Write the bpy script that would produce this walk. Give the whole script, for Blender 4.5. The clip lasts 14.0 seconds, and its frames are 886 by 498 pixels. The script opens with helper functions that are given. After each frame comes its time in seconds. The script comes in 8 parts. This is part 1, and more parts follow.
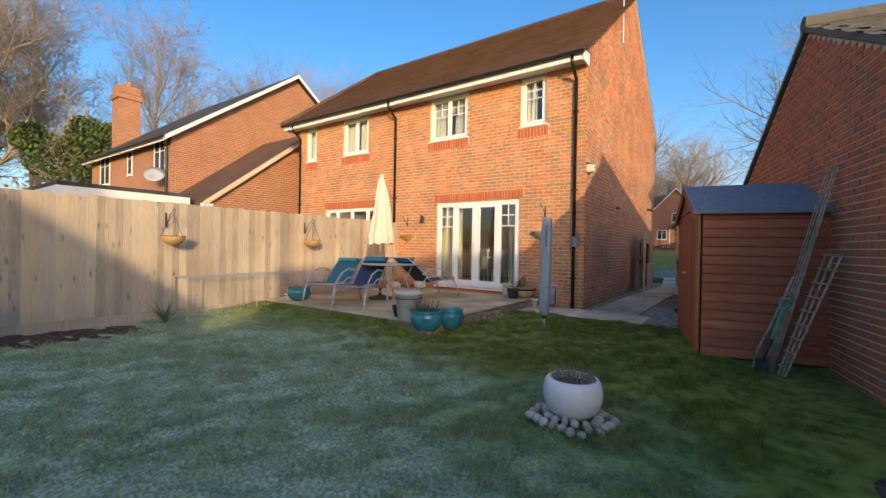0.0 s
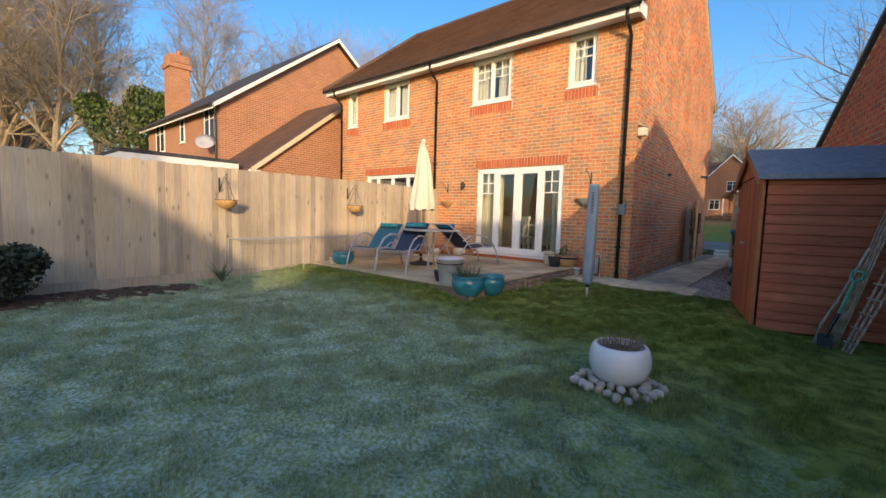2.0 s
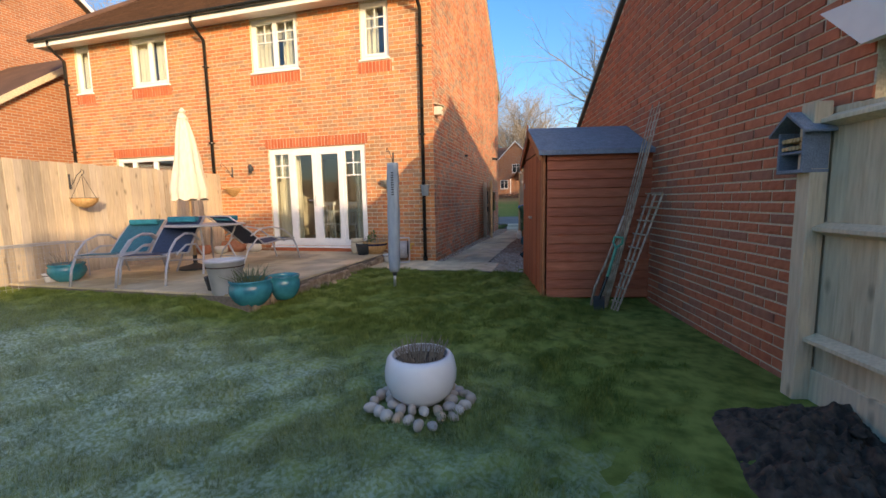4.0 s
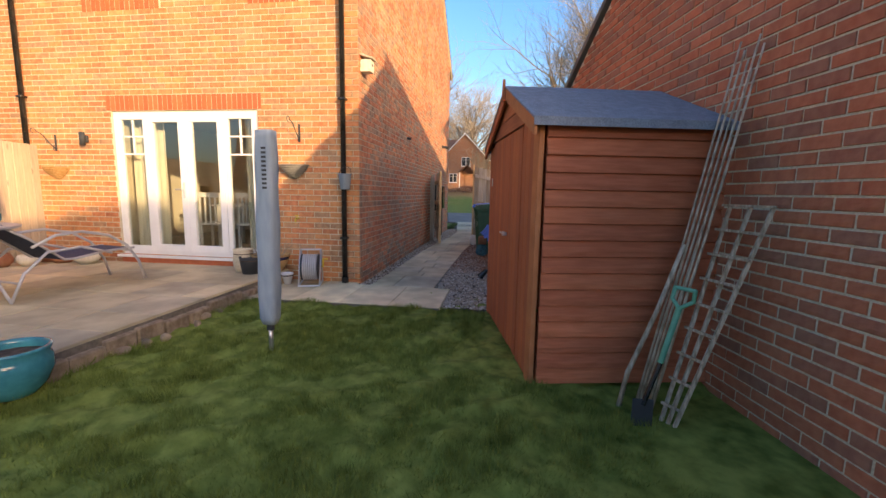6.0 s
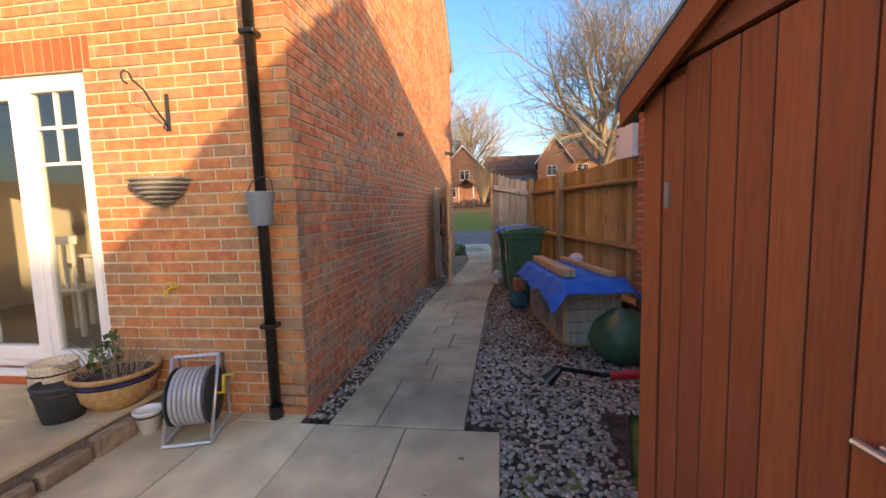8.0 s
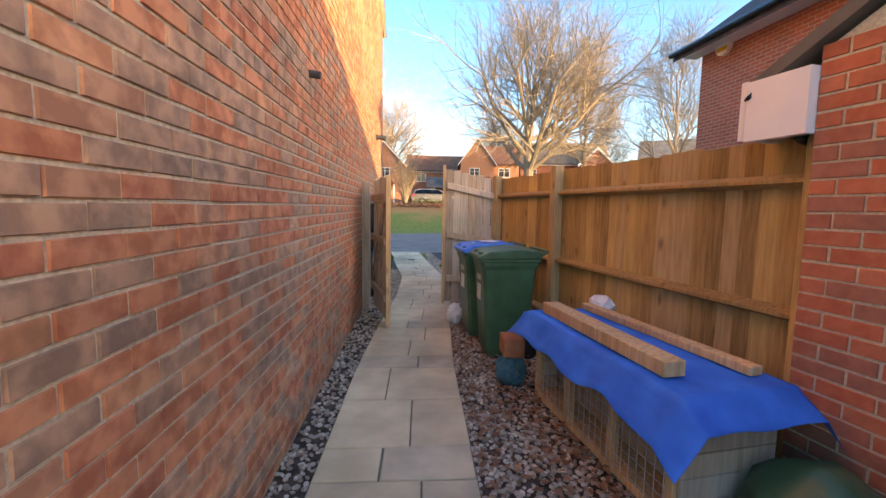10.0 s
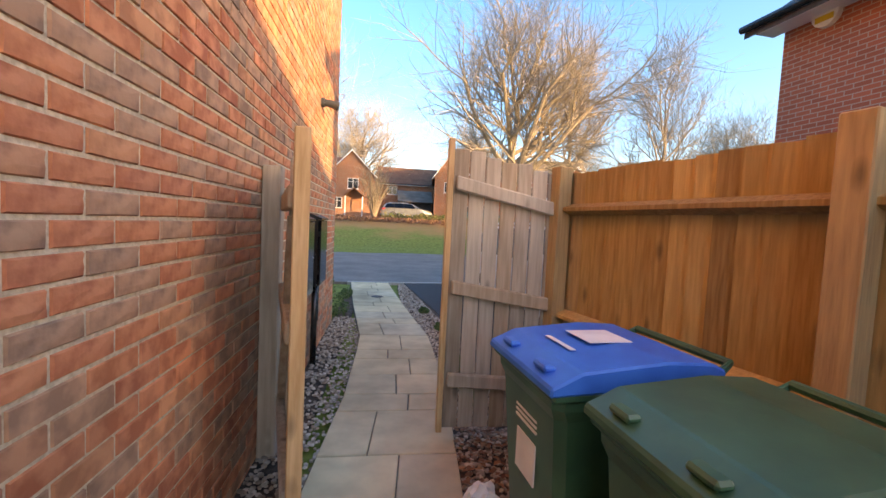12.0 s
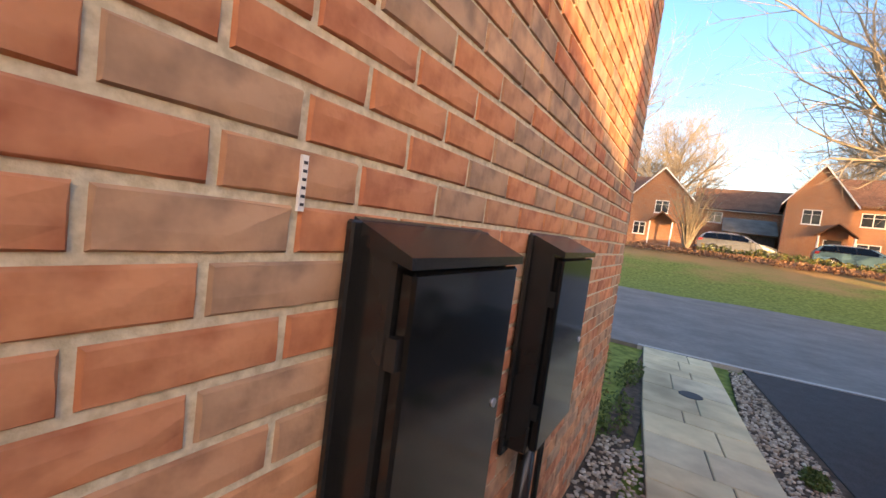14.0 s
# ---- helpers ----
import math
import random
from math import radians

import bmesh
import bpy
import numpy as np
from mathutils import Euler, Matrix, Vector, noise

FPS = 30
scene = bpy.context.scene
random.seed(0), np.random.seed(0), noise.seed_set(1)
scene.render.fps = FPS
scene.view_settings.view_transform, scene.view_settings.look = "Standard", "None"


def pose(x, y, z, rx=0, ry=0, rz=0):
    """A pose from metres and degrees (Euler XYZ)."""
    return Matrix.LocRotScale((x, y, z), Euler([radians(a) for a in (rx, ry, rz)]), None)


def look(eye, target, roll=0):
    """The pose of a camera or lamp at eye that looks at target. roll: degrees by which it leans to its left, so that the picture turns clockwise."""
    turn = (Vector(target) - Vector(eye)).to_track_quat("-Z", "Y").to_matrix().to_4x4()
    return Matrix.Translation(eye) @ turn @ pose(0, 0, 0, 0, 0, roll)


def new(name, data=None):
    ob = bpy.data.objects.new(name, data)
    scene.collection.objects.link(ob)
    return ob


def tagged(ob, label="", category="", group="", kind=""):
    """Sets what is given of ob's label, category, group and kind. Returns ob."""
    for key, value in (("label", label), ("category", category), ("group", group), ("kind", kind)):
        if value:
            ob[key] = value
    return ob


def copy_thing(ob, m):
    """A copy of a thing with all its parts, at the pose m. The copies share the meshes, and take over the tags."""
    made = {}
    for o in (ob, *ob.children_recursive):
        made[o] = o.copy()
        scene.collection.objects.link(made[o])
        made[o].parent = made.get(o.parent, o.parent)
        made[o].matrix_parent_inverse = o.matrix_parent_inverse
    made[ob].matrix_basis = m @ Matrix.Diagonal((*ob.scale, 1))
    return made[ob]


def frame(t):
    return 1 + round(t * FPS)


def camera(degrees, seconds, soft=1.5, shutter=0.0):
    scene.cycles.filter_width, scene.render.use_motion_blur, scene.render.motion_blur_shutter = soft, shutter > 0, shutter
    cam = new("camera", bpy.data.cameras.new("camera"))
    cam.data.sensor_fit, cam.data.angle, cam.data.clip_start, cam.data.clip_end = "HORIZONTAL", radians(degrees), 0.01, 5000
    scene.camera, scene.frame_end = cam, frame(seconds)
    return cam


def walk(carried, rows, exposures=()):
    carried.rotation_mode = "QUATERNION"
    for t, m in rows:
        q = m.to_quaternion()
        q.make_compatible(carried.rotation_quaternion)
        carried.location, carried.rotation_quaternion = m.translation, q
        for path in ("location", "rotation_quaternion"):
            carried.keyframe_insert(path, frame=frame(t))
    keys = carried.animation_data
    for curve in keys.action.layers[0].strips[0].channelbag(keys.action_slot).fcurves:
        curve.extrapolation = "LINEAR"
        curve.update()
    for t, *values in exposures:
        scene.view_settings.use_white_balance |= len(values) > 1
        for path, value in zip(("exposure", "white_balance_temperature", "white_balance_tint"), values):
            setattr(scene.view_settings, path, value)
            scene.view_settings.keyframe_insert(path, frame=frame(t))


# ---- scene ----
# Metres. The origin is the foot of the house's rear corner; x to the right of the rear wall, y along the side path to the street.
cam = camera(94.0, 14.0, soft=1.5)
PATH = [
    (0, (2.444, -8.485, 1.199), (1.3, -6.844, 1.191), 1.0),
    (0.5, (2.429, -8.468, 1.185), (1.293, -6.824, 1.119), 0.7),
    (1, (2.368, -8.516, 1.174), (1.057, -7.01, 1.046), 0.1),
    (1.5, (2.381, -8.522, 1.156), (1.083, -7.007, 1.009), 0.9),
    (2, (2.385, -8.524, 1.16), (1.106, -6.995, 0.995), 1.6),
    (2.5, (2.382, -8.539, 1.156), (1.078, -7.036, 0.956), 1.7),
    (3, (2.342, -8.5, 1.129), (1.163, -6.902, 0.892), 1.6),
    (3.5, (2.35, -8.153, 1.107), (1.49, -6.363, 0.87), 0.7),
    (4, (2.276, -7.689, 1.149), (1.747, -5.774, 0.919), -1.1),
    (4.2, (2.188, -7.523, 1.138), (1.754, -5.584, 0.909), -1.3),
    (6.3, (1.838, -4.925, 1.238), (1.561, -2.963, 0.965), 1.0),
    (6.5, (1.78, -4.637, 1.229), (1.462, -2.681, 0.953), 1.0),
    (7, (1.613, -3.927, 1.301), (1.148, -1.998, 1.051), -0.2),
    (7.5, (1.396, -3.284, 1.323), (0.799, -1.386, 1.12), -1.4),
    (8, (1.283, -2.476, 1.33), (1.007, -0.505, 1.135), -1.7),
    (8.2, (1.237, -2.156, 1.354), (1.087, -0.173, 1.149), -1.4),
    (10.3, (0.655, 0.221, 1.397), (0.818, 2.204, 1.201), 1.8),
    (10.5, (0.617, 0.549, 1.389), (0.807, 2.534, 1.235), 2.6),
    (11, (0.631, 1.345, 1.412), (0.897, 3.322, 1.277), 1.9),
    (11.5, (0.639, 2.084, 1.433), (0.868, 4.069, 1.348), 1.8),
    (12, (0.727, 2.928, 1.427), (1.006, 4.905, 1.307), 2.8),
    (12.5, (0.737, 3.719, 1.467), (0.808, 5.717, 1.426), 1.3),
    (12.8, (0.721, 4.184, 1.455), (0.686, 6.18, 1.334), 0.0),
    (13, (0.717, 4.515, 1.444), (0.544, 6.506, 1.354), 1.4),
    (13.3, (0.66, 4.932, 1.457), (0.368, 6.906, 1.318), 2.6),
    (13.5, (0.631, 5.205, 1.452), (0.172, 7.149, 1.344), 2.6),
    (13.6, (0.601, 5.352, 1.457), (0.058, 7.275, 1.369), 4.2),
    (14, (0.462, 5.705, 1.476), (-0.578, 7.408, 1.338), 7.5),
]
walk(cam, [(t, look(eye, target, roll)) for t, eye, target, roll in PATH], ((0.0, 1.3, 7400, 22), (3.0, 1.45, 7400, 22), (6.3, 2.0, 8600, 29), (8.2, 2.12, 8800, 29), (10.3, 2.82, 9300, 28), (12.2, 2.72, 9600, 29), (14.0, 2.68, 10700, 32)))

# ---- world and sun ----
SUN_DIR = Vector((0.712, -0.680, 0.172)).normalized()
world = bpy.data.worlds.new("sky_world")
scene.world = world
world.use_nodes = True
wn = world.node_tree
sky = wn.nodes.new("ShaderNodeTexSky")
sky.sky_type = "NISHITA"
sky.sun_disc = False
sky.sun_elevation = math.asin(SUN_DIR.z)
sky.sun_rotation = math.atan2(SUN_DIR.x, SUN_DIR.y)
sky.air_density, sky.dust_density, sky.ozone_density = 0.95, 2.4, 3.0
wn.nodes["Background"].inputs["Strength"].default_value = 0.15
hs = wn.nodes.new("ShaderNodeHueSaturation")
hs.inputs["Saturation"].default_value = 1.25
wn.links.new(sky.outputs[0], hs.inputs["Color"])
wn.links.new(hs.outputs[0], wn.nodes["Background"].inputs["Color"])
sun = new("sun", bpy.data.lights.new("sun", "SUN"))
sun.data.energy, sun.data.angle, sun.data.color = 1.4, radians(0.6), (1.0, 0.82, 0.50)
sun.matrix_world = look(SUN_DIR * 40, (0, 0, 0))


# ---- materials ----
def mat(name, a, b=None, rough=0.7, scale=8.0, bump=0.0, metal=0.0, detail=4.0, island=None, stretch=(1, 1, 1), spec=0.5, noise2=0.0, lo=0.35, hi=0.65, objrand=0.0, knots=0.0):
    """Two-tone noise material; island: extra colours picked per loose piece; noise2: broad stains; stretch: grain direction."""
    m = bpy.data.materials.new(name)
    m.use_nodes = True
    n, l = m.node_tree.nodes, m.node_tree.links
    bs = n["Principled BSDF"]
    bs.inputs["Roughness"].default_value, bs.inputs["Metallic"].default_value = rough, metal
    bs.inputs["Specular IOR Level"].default_value = spec
    co = n.new("ShaderNodeTexCoord")
    mp = n.new("ShaderNodeMapping")
    mp.inputs["Scale"].default_value = stretch
    l.new(co.outputs["Object"], mp.inputs["Vector"])
    nz = n.new("ShaderNodeTexNoise")
    nz.inputs["Scale"].default_value, nz.inputs["Detail"].default_value = scale, detail
    l.new(mp.outputs[0], nz.inputs["Vector"])
    rp = n.new("ShaderNodeValToRGB")
    rp.color_ramp.elements[0].position, rp.color_ramp.elements[1].position = lo, hi
    rp.color_ramp.elements[0].color = (*a, 1)
    rp.color_ramp.elements[1].color = (*(b or [c * 1.15 for c in a]), 1)
    l.new(nz.outputs["Fac"], rp.inputs["Fac"])
    col = rp.outputs["Color"]
    if island:
        rnd = n.new("ShaderNodeNewGeometry").outputs["Random Per Island"]
        if objrand:
            oi = n.new("ShaderNodeObjectInfo")
            ad = n.new("ShaderNodeMath")
            ad.operation = "ADD"
            l.new(rnd, ad.inputs[0])
            l.new(oi.outputs["Random"], ad.inputs[1])
            fr = n.new("ShaderNodeMath")
            fr.operation = "FRACT"
            l.new(ad.outputs[0], fr.inputs[0])
            rnd = fr.outputs[0]
        ir = n.new("ShaderNodeValToRGB")
        ir.color_ramp.interpolation = "CONSTANT"
        el = ir.color_ramp.elements
        while len(el) < len(island):
            el.new(0.5)
        for k, c in enumerate(island):
            el[k].position = k / len(island)
            el[k].color = (*c, 1)
        l.new(rnd, ir.inputs["Fac"])
        mx = n.new("ShaderNodeMix")
        mx.data_type = "RGBA"
        mx.inputs["Factor"].default_value = 0.66
        l.new(col, mx.inputs[6])
        l.new(ir.outputs["Color"], mx.inputs[7])
        col = mx.outputs[2]
    if noise2:
        big = n.new("ShaderNodeTexNoise")
        big.inputs["Scale"].default_value, big.inputs["Detail"].default_value = scale * 0.13, 3
        l.new(co.outputs["Object"], big.inputs["Vector"])
        mr = n.new("ShaderNodeMapRange")
        mr.inputs["From Min"].default_value, mr.inputs["From Max"].default_value = 0.3, 0.7
        mr.inputs["To Min"].default_value, mr.inputs["To Max"].default_value = 1 - noise2, 1 + noise2
        l.new(big.outputs["Fac"], mr.inputs["Value"])
        ml = n.new("ShaderNodeMix")
        ml.data_type, ml.blend_type = "RGBA", "MULTIPLY"
        ml.inputs["Factor"].default_value = 1
        l.new(col, ml.inputs[6])
        l.new(mr.outputs[0], ml.inputs[7])
        col = ml.outputs[2]
    if knots:
        # sparse dark knots, drawn out along the grain
        km = n.new("ShaderNodeMapping")
        km.inputs["Scale"].default_value = tuple(6.5 if v > 2 else 2.6 for v in stretch)
        oi = n.new("ShaderNodeObjectInfo")
        l.new(co.outputs["Object"], km.inputs["Vector"])
        l.new(oi.outputs["Random"], km.inputs["Location"])
        vo = n.new("ShaderNodeTexVoronoi")
        l.new(km.outputs[0], vo.inputs["Vector"])
        vo.inputs["Scale"].default_value = 1.0
        kr = n.new("ShaderNodeMapRange")
        kr.inputs["From Min"].default_value, kr.inputs["From Max"].default_value = 0.05, 0.17
        kr.inputs["To Min"].default_value, kr.inputs["To Max"].default_value = 1 - knots, 1.0
        l.new(vo.outputs["Distance"], kr.inputs["Value"])
        kx = n.new("ShaderNodeMix")
        kx.data_type, kx.blend_type = "RGBA", "MULTIPLY"
        kx.inputs["Factor"].default_value = 1
        l.new(col, kx.inputs[6])
        l.new(kr.outputs[0], kx.inputs[7])
        col = kx.outputs[2]
    l.new(col, bs.inputs["Base Color"])
    if bump:
        bp = n.new("ShaderNodeBump")
        bp.inputs["Strength"].default_value, bp.inputs["Distance"].default_value = bump, 0.01
        l.new(nz.outputs["Fac"], bp.inputs["Height"])
        l.new(bp.outputs[0], bs.inputs["Normal"])
    return m


BRICKS = [(0.58, 0.205, 0.070), (0.52, 0.16, 0.060), (0.60, 0.25, 0.085), (0.38, 0.21, 0.11), (0.55, 0.22, 0.080), (0.31, 0.20, 0.12), (0.58, 0.26, 0.10), (0.49, 0.14, 0.055), (0.40, 0.23, 0.12), (0.56, 0.20, 0.075)]
REDS = [(0.58, 0.145, 0.065), (0.50, 0.125, 0.055), (0.60, 0.17, 0.08), (0.40, 0.135, 0.08), (0.53, 0.15, 0.07), (0.34, 0.14, 0.09)]
SIDEBRICKS = [(0.57, 0.175, 0.072), (0.51, 0.145, 0.065), (0.35, 0.235, 0.155), (0.58, 0.25, 0.115), (0.29, 0.21, 0.145), (0.60, 0.195, 0.08), (0.46, 0.22, 0.12), (0.55, 0.165, 0.07), (0.41, 0.26, 0.165)]
M = dict(
    brickside=mat("multi_red_grey_brick", (0.26, 0.11, 0.07), (0.90, 0.48, 0.28), 0.88, 11, 1.0, island=SIDEBRICKS, objrand=1, noise2=0.25, lo=0.41, hi=0.60),
    beigefence=mat("sand_coloured_closeboard", (0.42, 0.31, 0.20), (0.80, 0.65, 0.45), 0.85, 6, 0.5, stretch=(9, 9, 0.7), island=[(0.68, 0.54, 0.37), (0.78, 0.64, 0.44), (0.60, 0.47, 0.31)], objrand=1, noise2=0.2, knots=0.5),
    brick=mat("multi_stock_brick", (0.36, 0.13, 0.06), (0.80, 0.38, 0.18), 0.85, 15, 1.0, island=BRICKS, objrand=1, noise2=0.2),
    redbrick=mat("red_brick", (0.32, 0.09, 0.05), (0.56, 0.22, 0.12), 0.85, 17, 0.6, island=REDS, objrand=1, noise2=0.12),
    soldier=mat("orange_red_brick", (0.48, 0.12, 0.045), (0.55, 0.17, 0.07), 0.85, 20, 0.4, island=[(0.50, 0.12, 0.045), (0.44, 0.10, 0.04), (0.55, 0.15, 0.06)]),
    mortar=mat("mortar", (0.50, 0.43, 0.30), (0.70, 0.62, 0.46), 0.95, 60, 0.4),
    rooftile=mat("brown_roof_tile", (0.085, 0.045, 0.03), (0.14, 0.075, 0.05), 0.85, 12, 0.3, island=[(0.10, 0.052, 0.034), (0.12, 0.065, 0.042), (0.085, 0.045, 0.032)], noise2=0.2),
    greytile=mat("grey_roof_tile", (0.10, 0.10, 0.09), (0.17, 0.16, 0.13), 0.9, 10, 0.3, island=[(0.12, 0.12, 0.10), (0.15, 0.14, 0.12), (0.10, 0.10, 0.09)], noise2=0.3),
    white=mat("white_upvc", (0.78, 0.78, 0.77), (0.84, 0.84, 0.82), 0.35, 5),
    black=mat("black_plastic", (0.012, 0.012, 0.012), (0.02, 0.02, 0.02), 0.25, 5),
    brownfence=mat("brown_closeboard", (0.22, 0.13, 0.04), (0.60, 0.41, 0.17), 0.85, 6, 0.6, stretch=(9, 9, 0.7), island=[(0.44, 0.28, 0.10), (0.58, 0.39, 0.15), (0.26, 0.155, 0.055), (0.50, 0.35, 0.18), (0.38, 0.23, 0.08)], objrand=1, noise2=0.25, knots=0.5),
    palefence=mat("weathered_closeboard", (0.36, 0.29, 0.22), (0.64, 0.54, 0.42), 0.9, 6, 0.5, stretch=(9, 9, 0.7), island=[(0.52, 0.43, 0.31), (0.70, 0.59, 0.42), (0.38, 0.32, 0.24), (0.58, 0.50, 0.39), (0.64, 0.52, 0.36)], objrand=1, noise2=0.2, knots=0.5),
    pole=mat("weathered_brown_pole", (0.28, 0.20, 0.13), (0.58, 0.46, 0.34), 0.9, 9, 0.5, stretch=(6, 6, 1), noise2=0.3),
    palegate=mat("pale_weathered_gate_board", (0.34, 0.29, 0.21), (0.78, 0.72, 0.60), 0.9, 4, 0.5, stretch=(5, 5, 0.5), island=[(0.66, 0.60, 0.49), (0.74, 0.67, 0.54), (0.56, 0.50, 0.40)], objrand=1, noise2=0.25, knots=0.75),
    greywood=mat("weathered_grey_timber", (0.22, 0.17, 0.115), (0.64, 0.56, 0.44), 0.9, 5, 0.6, stretch=(6, 6, 0.5), island=[(0.44, 0.37, 0.28), (0.54, 0.47, 0.37), (0.32, 0.25, 0.18), (0.46, 0.35, 0.23)], objrand=1, noise2=0.25, knots=0.5),
    newwood=mat("sawn_timber", (0.50, 0.30, 0.13), (0.66, 0.44, 0.23), 0.8, 6, 0.3, stretch=(8, 8, 0.8), noise2=0.15, knots=0.5),
    shed=mat("red_brown_stained_board", (0.30, 0.085, 0.035), (0.58, 0.20, 0.09), 0.7, 6, 0.3, stretch=(1, 12, 12), island=[(0.42, 0.105, 0.038), (0.48, 0.13, 0.045), (0.34, 0.085, 0.032), (0.44, 0.115, 0.045)], objrand=1, noise2=0.3),
    shedv=mat("red_brown_stained_tongue_and_groove", (0.34, 0.085, 0.035), (0.50, 0.145, 0.06), 0.7, 6, 0.3, stretch=(12, 12, 1), island=[(0.42, 0.10, 0.032), (0.48, 0.125, 0.04), (0.36, 0.085, 0.03)], objrand=1, noise2=0.2),
    shedside=mat("red_brown_stained_lapped_board", (0.34, 0.085, 0.035), (0.66, 0.21, 0.11), 0.65, 6, 0.2, stretch=(9, 0.9, 9), island=[(0.48, 0.11, 0.042), (0.54, 0.14, 0.055), (0.42, 0.095, 0.036)], objrand=1, noise2=0.2),
    shedtrim=mat("orange_brown_stained_trim", (0.42, 0.14, 0.05), (0.50, 0.18, 0.07), 0.7, 8, 0.2),
    felt=mat("blue_grey_roofing_felt", (0.14, 0.175, 0.22), (0.22, 0.26, 0.31), 0.9, 120, 0.2, noise2=0.15),
    slab=mat("buff_sandstone", (0.30, 0.245, 0.155), (0.74, 0.62, 0.40), 0.85, 4, 0.5, island=[(0.62, 0.50, 0.31), (0.54, 0.44, 0.28), (0.68, 0.56, 0.35), (0.48, 0.41, 0.29)], objrand=1, noise2=0.42),
    joint=mat("slab_joint", (0.13, 0.11, 0.085), (0.19, 0.16, 0.13), 0.95, 30, 0.3),
    jointstone=mat("brown_rough_stone", (0.20, 0.14, 0.09), (0.34, 0.26, 0.18), 0.9, 14, 0.8, noise2=0.3),
    soil=mat("dark_soil", (0.03, 0.019, 0.013), (0.11, 0.072, 0.05), 0.95, 16, 1.0),
    gravel=mat("mixed_gravel", (0.25, 0.21, 0.18), (0.42, 0.37, 0.32), 0.85, 30, 0.2, island=[(0.50, 0.43, 0.33), (0.30, 0.23, 0.16), (0.66, 0.59, 0.48), (0.22, 0.155, 0.10), (0.42, 0.30, 0.20), (0.36, 0.32, 0.27)]),
    leaf=mat("fallen_leaves", (0.22, 0.10, 0.05), (0.34, 0.18, 0.09), 0.8, 20, 0.2, island=[(0.28, 0.13, 0.07), (0.20, 0.09, 0.05), (0.36, 0.21, 0.12), (0.16, 0.07, 0.045)]),
    asphalt=mat("dark_tarmac", (0.025, 0.026, 0.03), (0.045, 0.046, 0.05), 0.85, 60, 0.5, noise2=0.2),
    paver=mat("grey_block_paving", (0.16, 0.14, 0.13), (0.24, 0.22, 0.20), 0.9, 9, 0.3, island=[(0.20, 0.18, 0.17), (0.17, 0.155, 0.145), (0.23, 0.20, 0.185)], noise2=0.2),
    kerb=mat("pale_kerb", (0.38, 0.36, 0.33), (0.46, 0.44, 0.41), 0.9, 20, 0.2),
    bark=mat("grey_brown_bark", (0.17, 0.135, 0.10), (0.32, 0.265, 0.20), 0.9, 12, 0.6, stretch=(4, 4, 0.8), noise2=0.2),
    twig=mat("tan_twigs", (0.22, 0.18, 0.13), (0.32, 0.265, 0.20), 0.9, 5),
    ivy=mat("dark_ivy_leaves", (0.025, 0.05, 0.012), (0.07, 0.11, 0.025), 0.6, 3, island=[(0.03, 0.06, 0.015), (0.07, 0.11, 0.025), (0.045, 0.075, 0.018)]),
    shrub=mat("dark_shrub_leaves", (0.012, 0.022, 0.012), (0.03, 0.045, 0.022), 0.6, 3, island=[(0.015, 0.026, 0.014), (0.028, 0.045, 0.022)]),
    metal=mat("brushed_aluminium", (0.55, 0.56, 0.58), (0.62, 0.63, 0.65), 0.35, 10, metal=0.8),
    greymetal=mat("grey_painted_tube", (0.42, 0.43, 0.45), (0.50, 0.51, 0.53), 0.4, 10, metal=0.2),
    navy=mat("navy_sling_fabric", (0.018, 0.035, 0.075), (0.03, 0.055, 0.11), 0.8, 40, 0.2),
    tealcloth=mat("dark_teal_sling_fabric", (0.02, 0.12, 0.16), (0.03, 0.17, 0.22), 0.8, 40, 0.2),
    teal=mat("glazed_turquoise", (0.015, 0.17, 0.22), (0.03, 0.27, 0.32), 0.15, 8),
    paleglaze=mat("pale_grey_glaze", (0.42, 0.45, 0.48), (0.52, 0.55, 0.57), 0.4, 8),
    potwhite=mat("white_glazed_pot", (0.72, 0.72, 0.72), (0.80, 0.80, 0.79), 0.25, 6),
    stone=mat("rounded_pebbles", (0.38, 0.33, 0.27), (0.52, 0.47, 0.41), 0.8, 14, 0.2, island=[(0.48, 0.43, 0.37), (0.38, 0.33, 0.28), (0.55, 0.52, 0.48), (0.42, 0.30, 0.2), (0.34, 0.33, 0.33)], objrand=1),
    canvas=mat("cream_canvas", (0.66, 0.60, 0.46), (0.74, 0.68, 0.54), 0.9, 14, 0.2, stretch=(3, 3, 0.6)),
    greycover=mat("blue_grey_cover", (0.22, 0.29, 0.35), (0.29, 0.36, 0.42), 0.7, 6, 0.25, stretch=(3, 3, 0.7)),
    dark=mat("near_black_lettering", (0.03, 0.035, 0.04), None, 0.7),
    bin=mat("dark_green_bin_plastic", (0.03, 0.10, 0.05), (0.045, 0.14, 0.07), 0.38, 6, 0.1, noise2=0.15),
    binblue=mat("bright_blue_lid", (0.008, 0.15, 0.60), (0.015, 0.20, 0.70), 0.4, 6),
    tarp=mat("blue_tarpaulin", (0.002, 0.13, 0.56), (0.004, 0.20, 0.74), 0.5, 5, 0.5, spec=0.2),
    terracotta=mat("terracotta", (0.36, 0.13, 0.06), (0.44, 0.19, 0.10), 0.85, 12, 0.2),
    curtain=mat("cream_curtain", (0.66, 0.61, 0.48), (0.80, 0.75, 0.62), 0.9, 4, stretch=(10, 10, 0.4)),
    inside=mat("cream_plaster", (0.74, 0.67, 0.52), (0.78, 0.71, 0.56), 0.9, 3),
